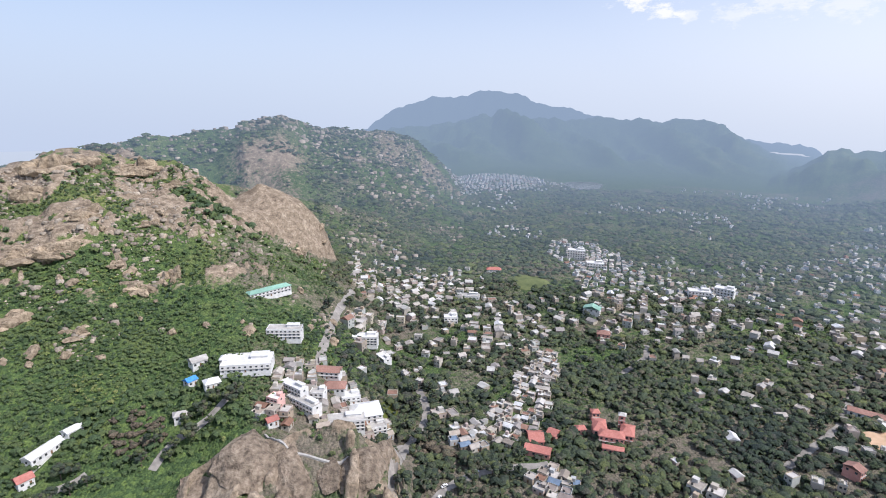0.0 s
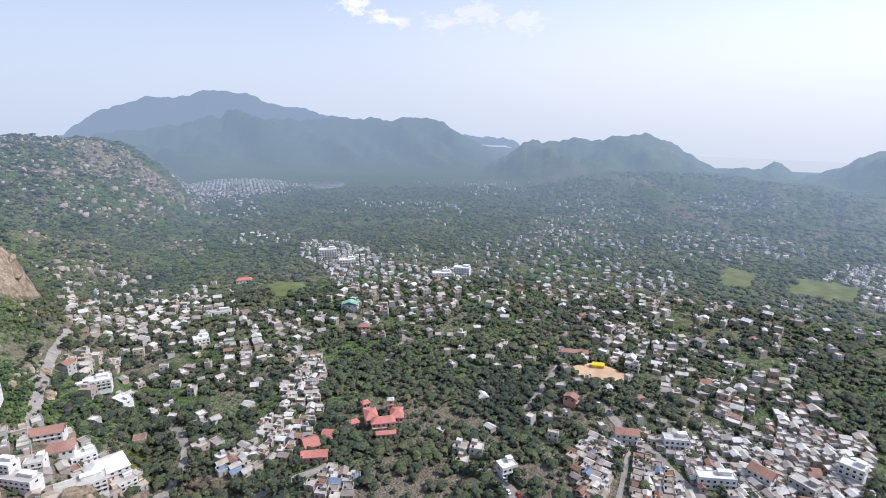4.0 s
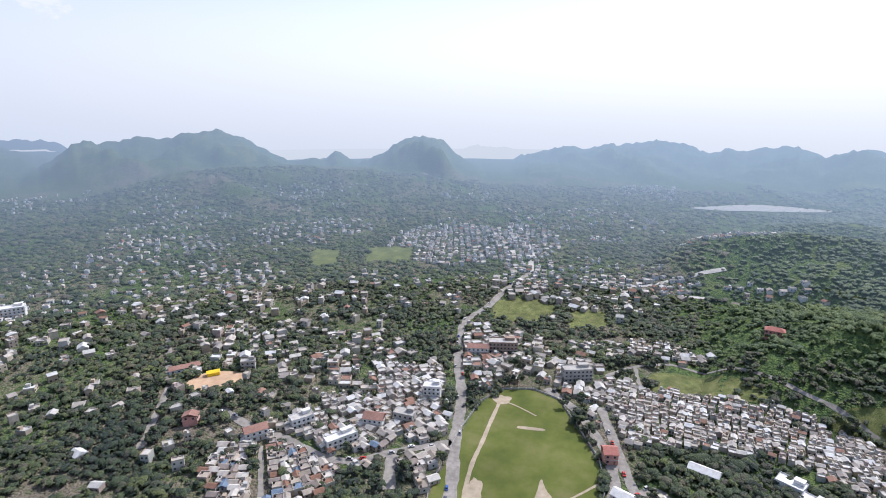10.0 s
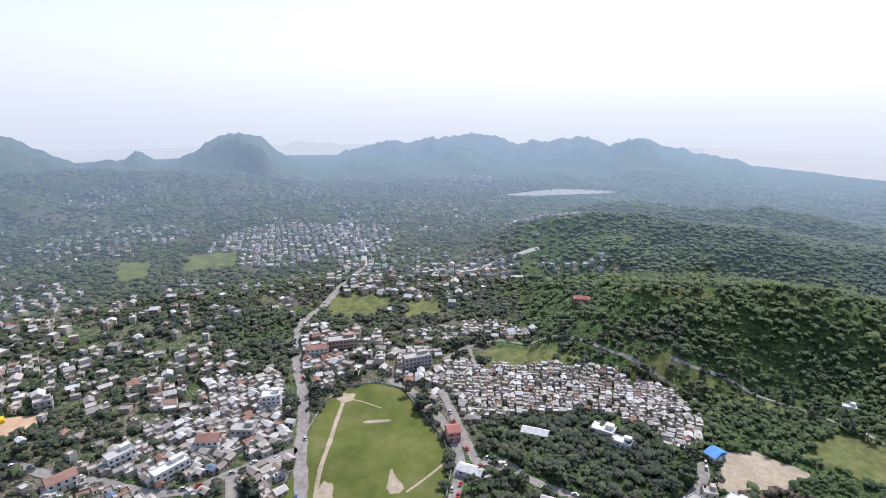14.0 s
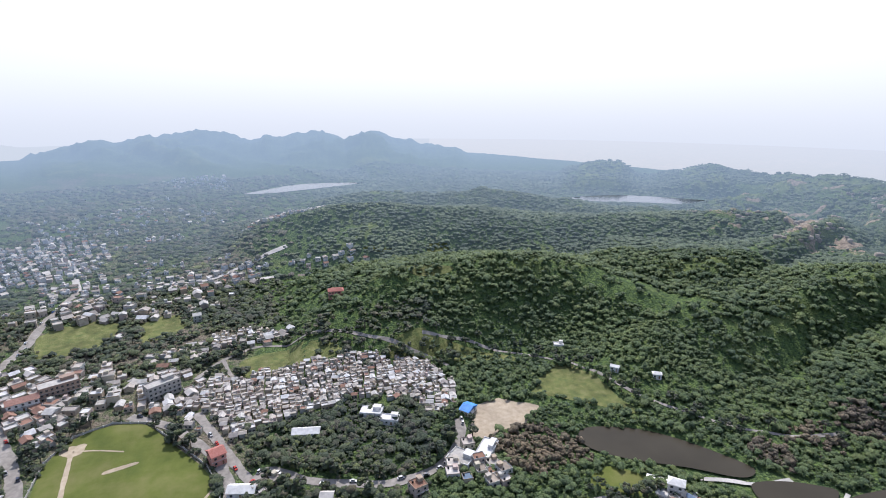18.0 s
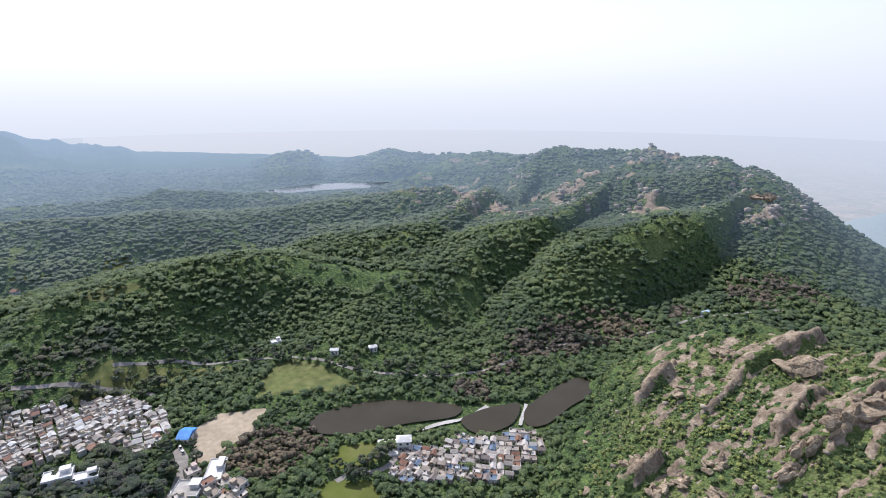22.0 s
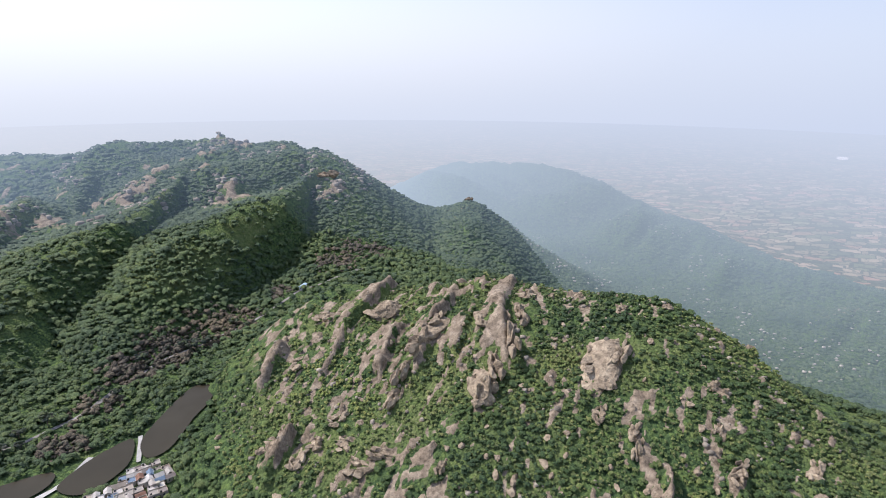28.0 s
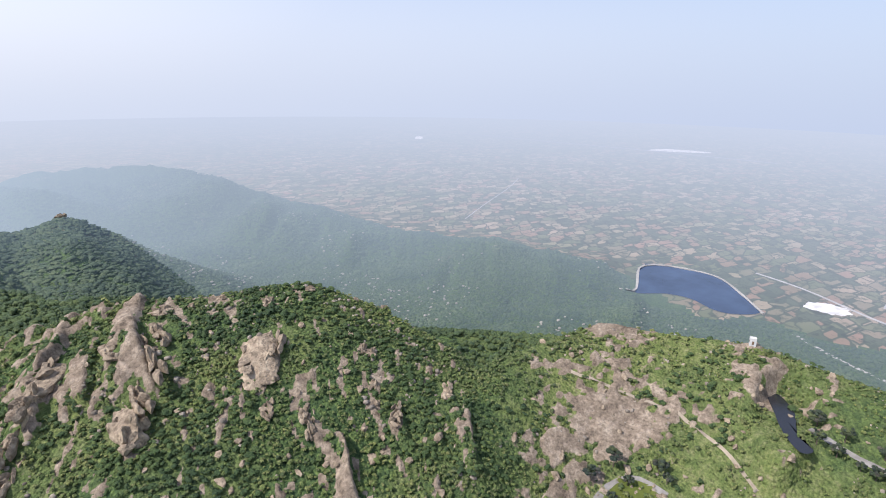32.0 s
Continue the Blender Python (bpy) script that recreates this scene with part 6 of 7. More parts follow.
def house_stuff(name, rows, mats, label):
    """Many houses as one mesh: walls, roofs and windows as islands."""
    verts, faces, mat = [], [], []

    def quad_box(m, w, d, z0, z1, k, bottom=False):
        b = len(verts)
        for z in (z0, z1):
            for sx, sy in ((-1, -1), (1, -1), (1, 1), (-1, 1)):
                verts.append(m @ Vector((sx * w / 2, sy * d / 2, z)))
        for f in ((4, 5, 6, 7), (0, 1, 5, 4), (1, 2, 6, 5), (2, 3, 7, 6), (3, 0, 4, 7)):
            faces.append([b + i for i in f])
            mat.append(k)

    for r, x, y, gap, turn in rows:
        g = min(gap, 8.6)
        w, d = g * rnd.uniform(.7, 1.08), g * rnd.uniform(.62, .98)
        h = rnd.choice((2.6, 2.8, 3, 3.2)) if gap < 8.5 else rnd.choice((2.8, 3, 3.2, 3.2, 3.4, 5.6, 6.2))
        if gap == 9.5:
            w, d = w * rnd.uniform(.6, 1), d * rnd.uniform(.6, 1)
        if r > 620:
            w, d = w * 0.78, d * 0.72
            h = min(h, 3.0 if rnd.random() < .8 else 5.6)
        m = Matrix.Translation((x, y, level(x, y))) @ Matrix.Rotation(radians(turn), 4, "Z")
        quad_box(m, w, d, -3, h, 0)
        if rnd.random() < 0.68:
            quad_box(m, w - 0.4, d - 0.4, h - 0.1, h + 0.05, 1)
            for cx, cy, ww, dd in ((0, -d / 2 + .1, w, .2), (0, d / 2 - .1, w, .2), (-w / 2 + .1, 0, .2, d - .42), (w / 2 - .1, 0, .2, d - .42)):
                quad_box(m @ Matrix.Translation((cx, cy, 0)), ww, dd, h + 0.01, h + 0.7, 0)
            if rnd.random() < 0.45:
                quad_box(m @ Matrix.Translation((w * .2, d * .2, 0)), w * .36, d * .4, h + .06, h + 2.2, 0)
        else:
            b = len(verts)
            W, D, hh = w / 2 + .4, d / 2 + .4, min(w, d) * .3
            for p in ((-W, -D, h + .05), (W, -D, h + .05), (W, D, h + .05), (-W, D, h + .05), (-W, 0, h + hh), (W, 0, h + hh)):
                verts.append(m @ Vector(p))
            for f in ((0, 1, 5, 4), (2, 3, 4, 5), (1, 2, 5, 5), (3, 0, 4, 4)):
                faces.append([b + i for i in f][: 4 if f[2] != f[3] else 3])
                mat.append(1)
        if r < 900:
            for s in range(int(h // 3)):
                for sx in (-.27, .27):
                    for sy, dd in ((-1, d), (1, d)):
                        quad_box(m @ Matrix.Translation((sx * w, sy * dd / 2, 0)), 1.1, .16, 3 * s + .9, 3 * s + 2.1, 2)
    me = bpy.data.meshes.new(name)
    me.from_pydata([tuple(v) for v in verts], [], faces)
    for k in mats:
        me.materials.append(k)
    me.polygons.foreach_set("material_index", np.array(mat, np.int32))
    me.update()
    return tagged(new(name, me), label, "houses", kind="stuff")


house_stuff("houses", [h for h in far_homes if h[0] < 615], [WALLS, ROOFS, DARK_GLASS], "crowded plastered houses with flat and sheet roofs")
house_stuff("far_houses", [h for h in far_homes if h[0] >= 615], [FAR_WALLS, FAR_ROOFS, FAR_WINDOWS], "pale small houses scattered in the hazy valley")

# ---- rocks ----


def boulder_mesh(seed, detail=3, sharp=0.5):
    bm = bmesh.new()
    bmesh.ops.create_icosphere(bm, subdivisions=detail, radius=1.0)
    off = Vector((seed * 7.3, seed * 3.1, seed * 1.7))
    rs = random.Random(seed)
    cuts = [(Vector((rs.gauss(0, 1), rs.gauss(0, 1), rs.gauss(0, 1))).normalized(), rs.uniform(0.55, 0.85)) for _ in range(16)]
    for v in bm.verts:  # split faces, then weathering
        p = v.co.copy()
        for way, far in cuts:
            over = p.dot(way) - far
            if over > 0:
                p -= way * over
        n = noise.fractal(p * 1.9 + off, 1.0, 2.0, 5) * 0.13
        c = noise.cell(p * 2.6 + off) * 0.09 * sharp
        v.co = p * (1.15 + n + c)
    for f in bm.faces:
        f.smooth = False
    return bm


BLOCKS = []
for k in range(10):  # split blocks of granite
    rs = random.Random(k + 30)
    bm = bmesh.new()
    bmesh.ops.create_icosphere(bm, subdivisions=3, radius=1.0)
    cuts = [(Vector((rs.gauss(0, 1), rs.gauss(0, 1), rs.gauss(0, 0.8))).normalized(), rs.uniform(0.45, 0.8)) for _ in range(13)]
    for v in bm.verts:
        p = v.co.copy()
        for way, far in cuts:
            over = p.dot(way) - far
            if over > 0:
                p -= way * over
        v.co = p * (1.35 + 0.07 * noise.fractal(p * 2.6 + Vector((k * 5, 0, 0)), 1.0, 2.0, 4))
    BLOCKS.append(part("block", bm, ROCK))
ROCKS = []
for k in range(3):
    ROCKS.append(part("boulder", boulder_mesh(k + 6, 3, 0.9), ROCK))
rr = random.Random(5)


def outcrop(name, m, blocks=10):
    """A granite rib: split blocks crowded along it, gentle to one side and steep to the other."""
    ob = new(name)
    ob.matrix_basis = m
    for k in range(blocks):
        o = rr.choice(BLOCKS).copy()
        scene.collection.objects.link(o)
        y = -0.85 + 1.7 * (k + 0.5) / blocks + rr.uniform(-0.15, 0.15)
        x = (0.30 if k % 2 else -0.30) + rr.uniform(-0.3, 0.3)
        tall = (0.45 + 0.55 * rr.random()) * (1 - 0.6 * abs(y)) * (0.75 + 0.5 * x)
        o.parent = ob
        o.matrix_basis = Matrix.Translation((x, y, 0)) @ Matrix.Rotation(rr.uniform(-0.5, 0.5), 4, "Z") @ Matrix.Rotation(rr.uniform(-0.25, 0.45), 4, "Y") @ Matrix.Diagonal((rr.uniform(0.28, 0.55), rr.uniform(0.13, 0.28), tall, 1))
    return ob


def rock(bearing, r, across, along, high, turn=0.0, lean=0.0, k=None, sink=0.35, label="bare granite outcrop on the hillside"):
    p = spot(bearing, r)
    m = Matrix.Translation((p.x, p.y, p.z + high * (0.5 - sink))) @ Matrix.Rotation(radians(-bearing + turn), 4, "Z") @ Matrix.Rotation(radians(-lean), 4, "X") @ Matrix.Diagonal((across / 2, along / 2, high / 2, 1))
    if k is None:
        o = outcrop("granite_outcrop", m)
    else:
        o = ROCKS[k].copy()
        scene.collection.objects.link(o)
        o.matrix_basis = m
    claim(p.x, p.y, max(across, along) * 0.42)
    if "brown" in label:
        for q in [o, *o.children]:
            if q.data:
                q.material_slots[0].link = "OBJECT"
                q.material_slots[0].material = BROWN_ROCK
    return tagged(o, label, "rock", "granite outcrops")


# the rocky fore hill: fins that run down the slope, and slabs
for row in [(195.6, 283, 9, 46, 15, 12, -8), (194.2, 262, 9, 30, 13, 8, -12), (192.6, 243, 15, 22, 19, 5, -10), (193.4, 252, 8, 22, 12, 10, -8), (196.8, 300, 9, 30, 9, 15, -6), (183.8, 270, 8, 34, 12, 24, -8), (185.6, 285, 9, 30, 9, 24, -6), (187.5, 306, 12, 26, 8, 22, -5), (182.5, 252, 8, 26, 9, 26, -8), (181.8, 327, 20, 22, 11, 10, -4), (205.8, 272, 16, 34, 6, -4, -16), (208.2, 276, 9, 28, 7, -8, -14), (207.0, 258, 12, 20, 6, -5, -16), (206.4, 236, 7, 16, 6, 0, -12), (211.0, 224, 5, 18, 8, -6, -14), (178.0, 218, 16, 15, 5, 14, -8), (180.6, 222, 14, 12, 5, 8, -8), (175.6, 250, 9, 14, 5, 20, -8), (187.9, 206, 5, 9, 8, 0, 0), (172.8, 238, 9, 14, 5, 20, -6), (170.6, 232, 8, 16, 5, 22, -6), (167.6, 243, 9, 14, 5, 24, -6), (176.2, 234, 10, 12, 4, 14, -8), (218.4, 268, 8, 9, 5, 0, -6), (192.3, 293, 9, 18, 7, 18, -6), (197.2, 318, 12, 14, 5, 0, 0), (212.0, 312, 8, 8, 4, 0, 0), (207.5, 306, 7, 14, 4, 0, -8), (217.4, 270, 6, 10, 4, 0, -8), (218.6, 248, 5, 9, 4, 0, -8), (221.2, 228, 6, 16, 6, -5, -12), (210.4, 232, 6, 18, 5, -5, -12), (227.3, 250, 8, 16, 5, 0, -10), (175.0, 333, 16, 14, 4, 0, -6), (172.0, 300, 10, 22, 4, 26, -8), (203.0, 318, 6, 6, 4, 0, 0), (200.0, 316, 5, 5, 4, 0, 0)]:
    a, r, ac, al, hi, tu, le = row
    if a < 191:
        tu = -30
    rock(a, r, ac * 1.1, al * 1.1, hi * 1.25, tu, le * 0.5, sink=0.5, label="tall cracked granite rib on the green hillside" if hi > 8 else "low granite slab between scrub on the hillside")
rock(206.2, 266, 23, 44, 7, -4, -18, 1, 0.5, "broad bare granite face among green scrub")
rock(192.7, 245, 15, 26, 15, 4, -10, 0, 0.5, "tall cracked granite block among dark bushes")
rock(187.0, 300, 18, 34, 9, -28, -10, 2, 0.5, "smooth tan granite slab on the hillside")
rock(181.6, 326, 22, 22, 9, -20, -8, 1, 0.5, "rounded granite dome near the hilltop")
# the knoll below the drone's start
for row in [(-22.2, 257, 30, 34, 12, 16, -18), (-17.6, 246, 20, 40, 12, 10, -20), (-26.6, 256, 24, 30, 11, 20, -16), (-9.4, 244, 26, 28, 14, -6, -16), (-13.0, 242, 16, 24, 9, 0, -14), (-7.0, 255, 12, 22, 10, -10, -16)]:
    a, r, ac, al, hi, tu, le = row
    rock(a, r, ac * 1.1, al * 1.1, hi * 0.9, tu, le, int(al) % 3, 0.55, label="weathered brown granite dome with dark streaks")
# the western hill: a great bald dome and many outcrops
for row in [(-36.2, 600, 46, 40, 26, 0, -8), (-30, 610, 50, 40, 22, 0, -8), (-33.5, 610, 40, 30, 24, 0, -6), (-38.8, 478, 44, 34, 20, 0, -10), (-36, 470, 40, 30, 20, 0, -10), (-30.3, 426, 22, 20, 16, 0, -8), (-27.7, 436, 16, 24, 18, 0, -8), (-15.6, 530, 20, 18, 14, 0, -6), (-37.6, 558, 40, 26, 18, 0, -8), (-34.1, 500, 30, 24, 14, 0, -8), (-40.3, 422, 34, 26, 14, 0, -8), (-35.7, 393, 22, 18, 9, 0, -8), (-26.6, 560, 20, 18, 12, 0, -6), (-24, 520, 16, 14, 10, 0, -6), (-29, 500, 22, 18, 10, 0, -6), (-32, 450, 16, 14, 8, 0, -6)]:
    a, r, ac, al, hi, tu, le = row
    rock(a, r, ac, al, hi, tu, le, sink=0.55, label="tan granite outcrop on the western hill")
rock(175.7, seen(175.7, -9.51), 34, 20, 12, 0, 0, None, label="dark cliff block on the ridge shoulder")
rock(190.7, 897, 16, 10, 11, 0, 0, None, label="rock tower on the wooded ridge")
n = 0
while n < 240:
    zone = rr.choice((0, 0, 0, 0, 1, 1, 2, 2, 2, 3))
    a, r = [(rr.uniform(162, 230), rr.uniform(190, 345)), (rr.uniform(233, 272), rr.uniform(215, 345)), (rr.uniform(-44, -12), rr.uniform(360, 660)), (rr.uniform(-29, -4), rr.uniform(235, 275))][zone]
    x, y = r * math.sin(radians(a)), r * math.cos(radians(a))
    if fbm(np.array(x), np.array(y), 45, 3) < 0.5 or crowded(x, y, 1):
        continue
    s = rr.uniform(1.2, 3.6) * (2.0 if zone == 2 else 1.0)
    rock(a, r, s * rr.uniform(.8, 1.6), s * rr.uniform(.8, 2.4), s * rr.uniform(.5, 1.0), rr.uniform(-20, 30), -8, rr.randrange(3), 0.3, "weathered granite boulder among low scrub")
    n += 1
for o in ROCKS + BLOCKS:
    bpy.data.objects.remove(o)

# ---- trees ----
ICO = bmesh.new()
bmesh.ops.create_icosphere(ICO, subdivisions=1, radius=1.0)
ICO_V = np.array([v.co[:] for v in ICO.verts])
ICO_F = np.array([[v.index for v in f.verts] for f in ICO.faces])
ICO.free()
CAP_F = np.array([f for f in ICO_F if ICO_V[f][:, 2].mean() > 0.0])  # seen from above: no underside
rng = np.random.RandomState(3)


def woods(name, x, y, size, lumps, mat, label, flat=0.85, wide=1.0, category="trees"):
    """Trees as one mesh: every crown of several uneven clumps of leaves."""
    n = len(x)
    if not n:
        return None
    z = ground_at(bearing_of(x, y), np.hypot(x, y))
    T = np.repeat(np.arange(n), lumps)
    M = len(T)
    k = np.tile(np.arange(lumps), n)
    ang = rng.rand(M) * 6.283
    rad = size[T] * np.where(k == 0, 0.1, 0.35 + 0.4 * rng.rand(M)) * (lumps > 1)
    cx, cy = x[T] + np.cos(ang) * rad, y[T] + np.sin(ang) * rad
    s = size[T] * (0.46 + 0.28 * rng.rand(M)) * (1.25 if lumps == 2 else 1.0) if lumps > 1 else size[T] * (0.8 + 0.3 * rng.rand(M))
    cz = z[T] + size[T] * flat * (0.45 + np.where(k == 0, 0.55, 0.5 * rng.rand(M))) if lumps > 1 else z[T] + size[T] * 0.32 * flat
    scale = s[:, None] * np.stack([wide * (0.8 + 0.45 * rng.rand(M)), wide * (0.8 + 0.45 * rng.rand(M)), (0.65 + 0.35 * rng.rand(M)) * flat / 0.85], 1)
    rot = rng.rand(M) * 6.283
    c, sn = np.cos(rot), np.sin(rot)
    nv = len(ICO_V)
    V = ICO_V[None] * (0.54 + 0.88 * rng.rand(M, nv, 1))
    V = V * scale[:, None, :]
    X = V[..., 0] * c[:, None] - V[..., 1] * sn[:, None] + cx[:, None]
    Y = V[..., 0] * sn[:, None] + V[..., 1] * c[:, None] + cy[:, None]
    Z = V[..., 2] + cz[:, None]
    verts = np.stack([X, Y, Z], -1).reshape(-1, 3)
    faces = ((CAP_F if lumps < 6 else ICO_F)[None] + (np.arange(M) * nv)[:, None, None]).reshape(-1, 3)
    me = bpy.data.meshes.new(name)
    fill(me, verts, faces)
    me.polygons.foreach_set("use_smooth", np.ones(len(faces), bool))
    me.materials.append(mat)
    return tagged(new(name, me), label, category, kind="stuff")


def wild(a0, a1, r0, r1, gap):
    """Loose places for trees between two bearings and distances."""
    x, y = np.meshgrid(np.arange(-r1, r1, gap), np.arange(-r1, r1, gap))
    x, y = x.ravel() + rng.uniform(-.45, .45, x.size) * gap, y.ravel() + rng.uniform(-.45, .45, y.size) * gap
    r = np.hypot(x, y)
    a = bearing_of(x, y)
    ok = (r > r0) & (r < r1) & (a > a0) & (a < a1)
    x, y, r, a = x[ok], y[ok], r[ok], a[ok]
    ok = free(a, r)
    return x[ok], y[ok], a[ok], r[ok]


def soft(v, lo, hi, s):
    return np.clip((v - lo) / s, 0, 1) * np.clip((hi - v) / s, 0, 1)


def crest_of(a, r):
    """How far the ground stands out as a spur, -1 to 1."""
    return np.clip((ground_at(a, r) - 0.5 * (ground_at(a - 3.6, r) + ground_at(a + 3.6, r))) / 8, -1, 1)


def tree_share(x, y, a, r):
    """How thickly trees stand."""
    n = fbm(x, y, 70, 3)
    share = np.full_like(x, 0.35)
    town = soft(a, -25, 97, 4)
    share = np.where(town > 0.5, np.clip(np.interp(r, [450, 750], [0.62, 0.80]) + 1.3 * (n - 0.5) + 1.5 * (fbm(x, y, 24, 2) - 0.5), 0.06, 0.97), share)
    forest = soft(a, 97, 187, 6) * np.clip((r - np.interp(a, [97, 106, 112, 125, 135, 150, 160, 172, 185], [460, 420, 410, 400, 390, 375, 390, 420, 400])) / 30, 0, 1)
    share = np.where(forest > 0.5, 0.97 - 0.5 * (n > 0.60), share)
    spur = crest_of(a, r)
    share = np.where((a > 104) & (a < 184) & (r > 560), np.clip(0.86 - 0.4 * spur - 0.9 * (n - 0.5), 0.3, 0.98), share)
    share = np.where((a > 20) & (a < 98) & (r > 1150), np.clip(0.7 - 0.6 * spur, 0.15, 0.95), share)
    share = np.where((a > 110) & (a < 160) & (r <= 400), 0.62 + 0.8 * (n - 0.5), share)
    share = np.where((a > 86) & (a < 122) & (r < 330), 0.9, share)
    share = np.where((a > 160) & (r < 400), np.clip(0.48 + 2.2 * (n - 0.5), 0.05, 0.9), share)
    share = np.where((a > 186) & (a < 236) & (r < 345), np.clip(0.75 + 1.5 * (n - 0.5), 0.2, 0.95), share)
    share = np.where((a > 184) & (r >= 400), 0.9, share)
    share = np.where((a > 234) & (r < 345), np.clip(0.30 + 2.0 * (n - 0.5), 0.03, 0.8), share)
    share = np.where((a < -14) & (r > 330), np.clip(np.interp(r, [380, 520], [0.50, 0.24]) + 2.4 * (n - 0.5), 0.03, 0.95), share)
    share = np.where((a < -12) & (r > 285) & (r <= 345), 0.72, share)
    share = np.where((a > 189) & (a < 205) & (r < 262), np.clip(1.2 + 1.5 * (n - 0.5), 0.7, 1), share)
    share = np.where((a < -3) & (r < 285), 0.16, share)
    share = np.where((a > 12) & (a < 36) & (r < 400), np.clip(0.80 + 1.6 * (fbm(x, y, 24, 2) - 0.5), 0.2, 1), share)
    ca, ce, cr = zip(*next(k[1] for k in RIDGES if k[0] == "wooded_spur"))
    crest = (a > 103) & (a < 150) & (np.abs(r - 8 - np.interp(a, ca, cr)) < 26)
    share = np.where(crest, np.clip(0.35 + 1.6 * (n - 0.5), 0.1, 0.8), share)
    for qa, qr, ha, hr, gap, built in QUARTERS:
        if gap < 8.6:
            dense = ((a - qa) / ha) ** 2 + ((r - qr) / hr) ** 2 < 1.1
            share = np.where(dense, share * 0.22, share)
    return share


TAKEN = np.zeros((3300, 3300), bool)  # one cell a metre


def take(x, y, rad):
    k = int(rad) + 2
    i, j = int(x) + 1650, int(y) + 1650
    if k < i < 3300 - k and k < j < 3300 - k:
        u = np.arange(-k, k + 1)
        TAKEN[i - k : i + k + 1, j - k : j + k + 1] |= np.hypot(u[:, None], u[None, :]) < rad


for cell in GRID.values():
    for hx, hy, hr in cell:
        take(hx, hy, hr * 0.65 + 0.6)
for hx, hy, hr in KEEP:
    take(hx, hy, hr + 0.4)


def clear(x, y):
    """Away from houses, rocks and roads."""
    i, j = np.clip(x.astype(int) + 1650, 0, 3299), np.clip(y.astype(int) + 1650, 0, 3299)
    return ~TAKEN[i, j]


BROWN = [(a, seen(a, e), rad) for a, e, rad in [(159.0, -25.28, 24), (162.5, -24.17, 26), (165.4, -23.25, 26), (155.3, -26.32, 18), (151.5, -28.36, 16), (148.6, -30.72, 14), (176.3, -18.15, 26), (179.4, -17.07, 28), (182.6, -15.94, 26), (123.2, -34.14, 16), (128.1, -34.96, 16), (124.1, -36.35, 14), (140.8, -33.7, 10), (170.2, -21.34, 14)]] + [(-31.9, 309, 16), (1.5, 287, 9), (-1.9, 287, 8), (120, 284, 9), (125.4, 293, 18)]


def off_rock(x, y):
    a, r = bearing_of(x, y), np.hypot(x, y)
    return (np.maximum(ribs(a, r, x, y), cuestas(a, r, x, y)[1]) < 0.35) & (dome(a, r) < 0)


def brown(x, y):
    out = np.zeros(len(x), bool)
    for a, r, rad in BROWN:
        p = spot(a, r)
        out |= np.hypot(x - p.x, y - p.y) < rad * (0.6 + 0.6 * rng.rand(len(x)))
    return out


for a0, a1, gap, big, lumps in ((-46, -13, 3.4, 0.72, 3), (-13, 112, 4.2, 0.92, 5), (112, 274, 3.0, 0.72, 3)):
    x, y, a, r = wild(a0, a1, 185, 455, gap)
    keep = (rng.rand(len(x)) < tree_share(x, y, a, r)) & clear(x, y) & off_rock(x, y)
    x, y, a, r = x[keep], y[keep], a[keep], r[keep]
    west = (a < -12) & (r > 285)
    hill = ((a > 162) & (r < 345)) | ((a < -12) & (r > 330)) | ((a < -3) & (r < 285))
    size = big * np.where(hill, 1.2 + 1.5 * rng.rand(len(x)) ** 1.4, 1.5 + 3.0 * rng.rand(len(x)) ** 1.8)
    dryish = brown(x, y)
    bright = hill & ~((a > 189) & (a < 205) & (r < 262)) & (fbm(x, y, 40, 2) > np.where(west, 0.58, 0.5)) & ~dryish
    deep = ~dryish & ~bright
    town = deep & (a > -14) & (a < 112)
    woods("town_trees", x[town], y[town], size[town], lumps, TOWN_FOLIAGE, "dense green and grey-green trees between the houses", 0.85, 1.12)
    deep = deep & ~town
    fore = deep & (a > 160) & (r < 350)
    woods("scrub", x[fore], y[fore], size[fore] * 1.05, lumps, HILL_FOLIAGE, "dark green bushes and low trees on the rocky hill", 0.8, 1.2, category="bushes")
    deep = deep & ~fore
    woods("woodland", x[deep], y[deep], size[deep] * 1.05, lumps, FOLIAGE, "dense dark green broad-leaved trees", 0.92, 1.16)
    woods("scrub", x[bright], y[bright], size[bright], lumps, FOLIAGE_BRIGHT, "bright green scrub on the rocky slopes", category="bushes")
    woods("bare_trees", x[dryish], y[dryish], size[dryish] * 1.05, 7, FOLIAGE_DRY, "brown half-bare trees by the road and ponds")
x, y, a, r = wild(-46, 274, 455, 625, 4.0)
keep = (rng.rand(len(x)) < tree_share(x, y, a, r)) & clear(x, y) & off_rock(x, y)
x, y, a, r = x[keep], y[keep], a[keep], r[keep]
size = 1.4 + 2.5 * rng.rand(len(x)) ** 1.7
dryish = brown(x, y)
in_town = ~dryish & (a > -13) & (a < 97)
woods("town_trees", x[in_town], y[in_town], size[in_town], 2, TOWN_FOLIAGE, "dense grey-green trees between scattered houses", 0.8, 1.2)
wooded = ~dryish & ~in_town
woods("woodland", x[wooded], y[wooded], size[wooded], 2, FOLIAGE, "dense dark green trees on the slopes", 0.9, 1.22)
woods("bare_trees", x[dryish], y[dryish], size[dryish], 4, FOLIAGE_DRY, "brown half-bare trees on the slope")
x, y, a, r = wild(163, 274, 190, 350, 2.0)
keep = (rng.rand(len(x)) < 0.7) & (fbm(x, y, 30, 3) > np.where(a > 234, 0.52, np.where(a > 196, 0.30, 0.40))) & clear(x, y) & off_rock(x, y)
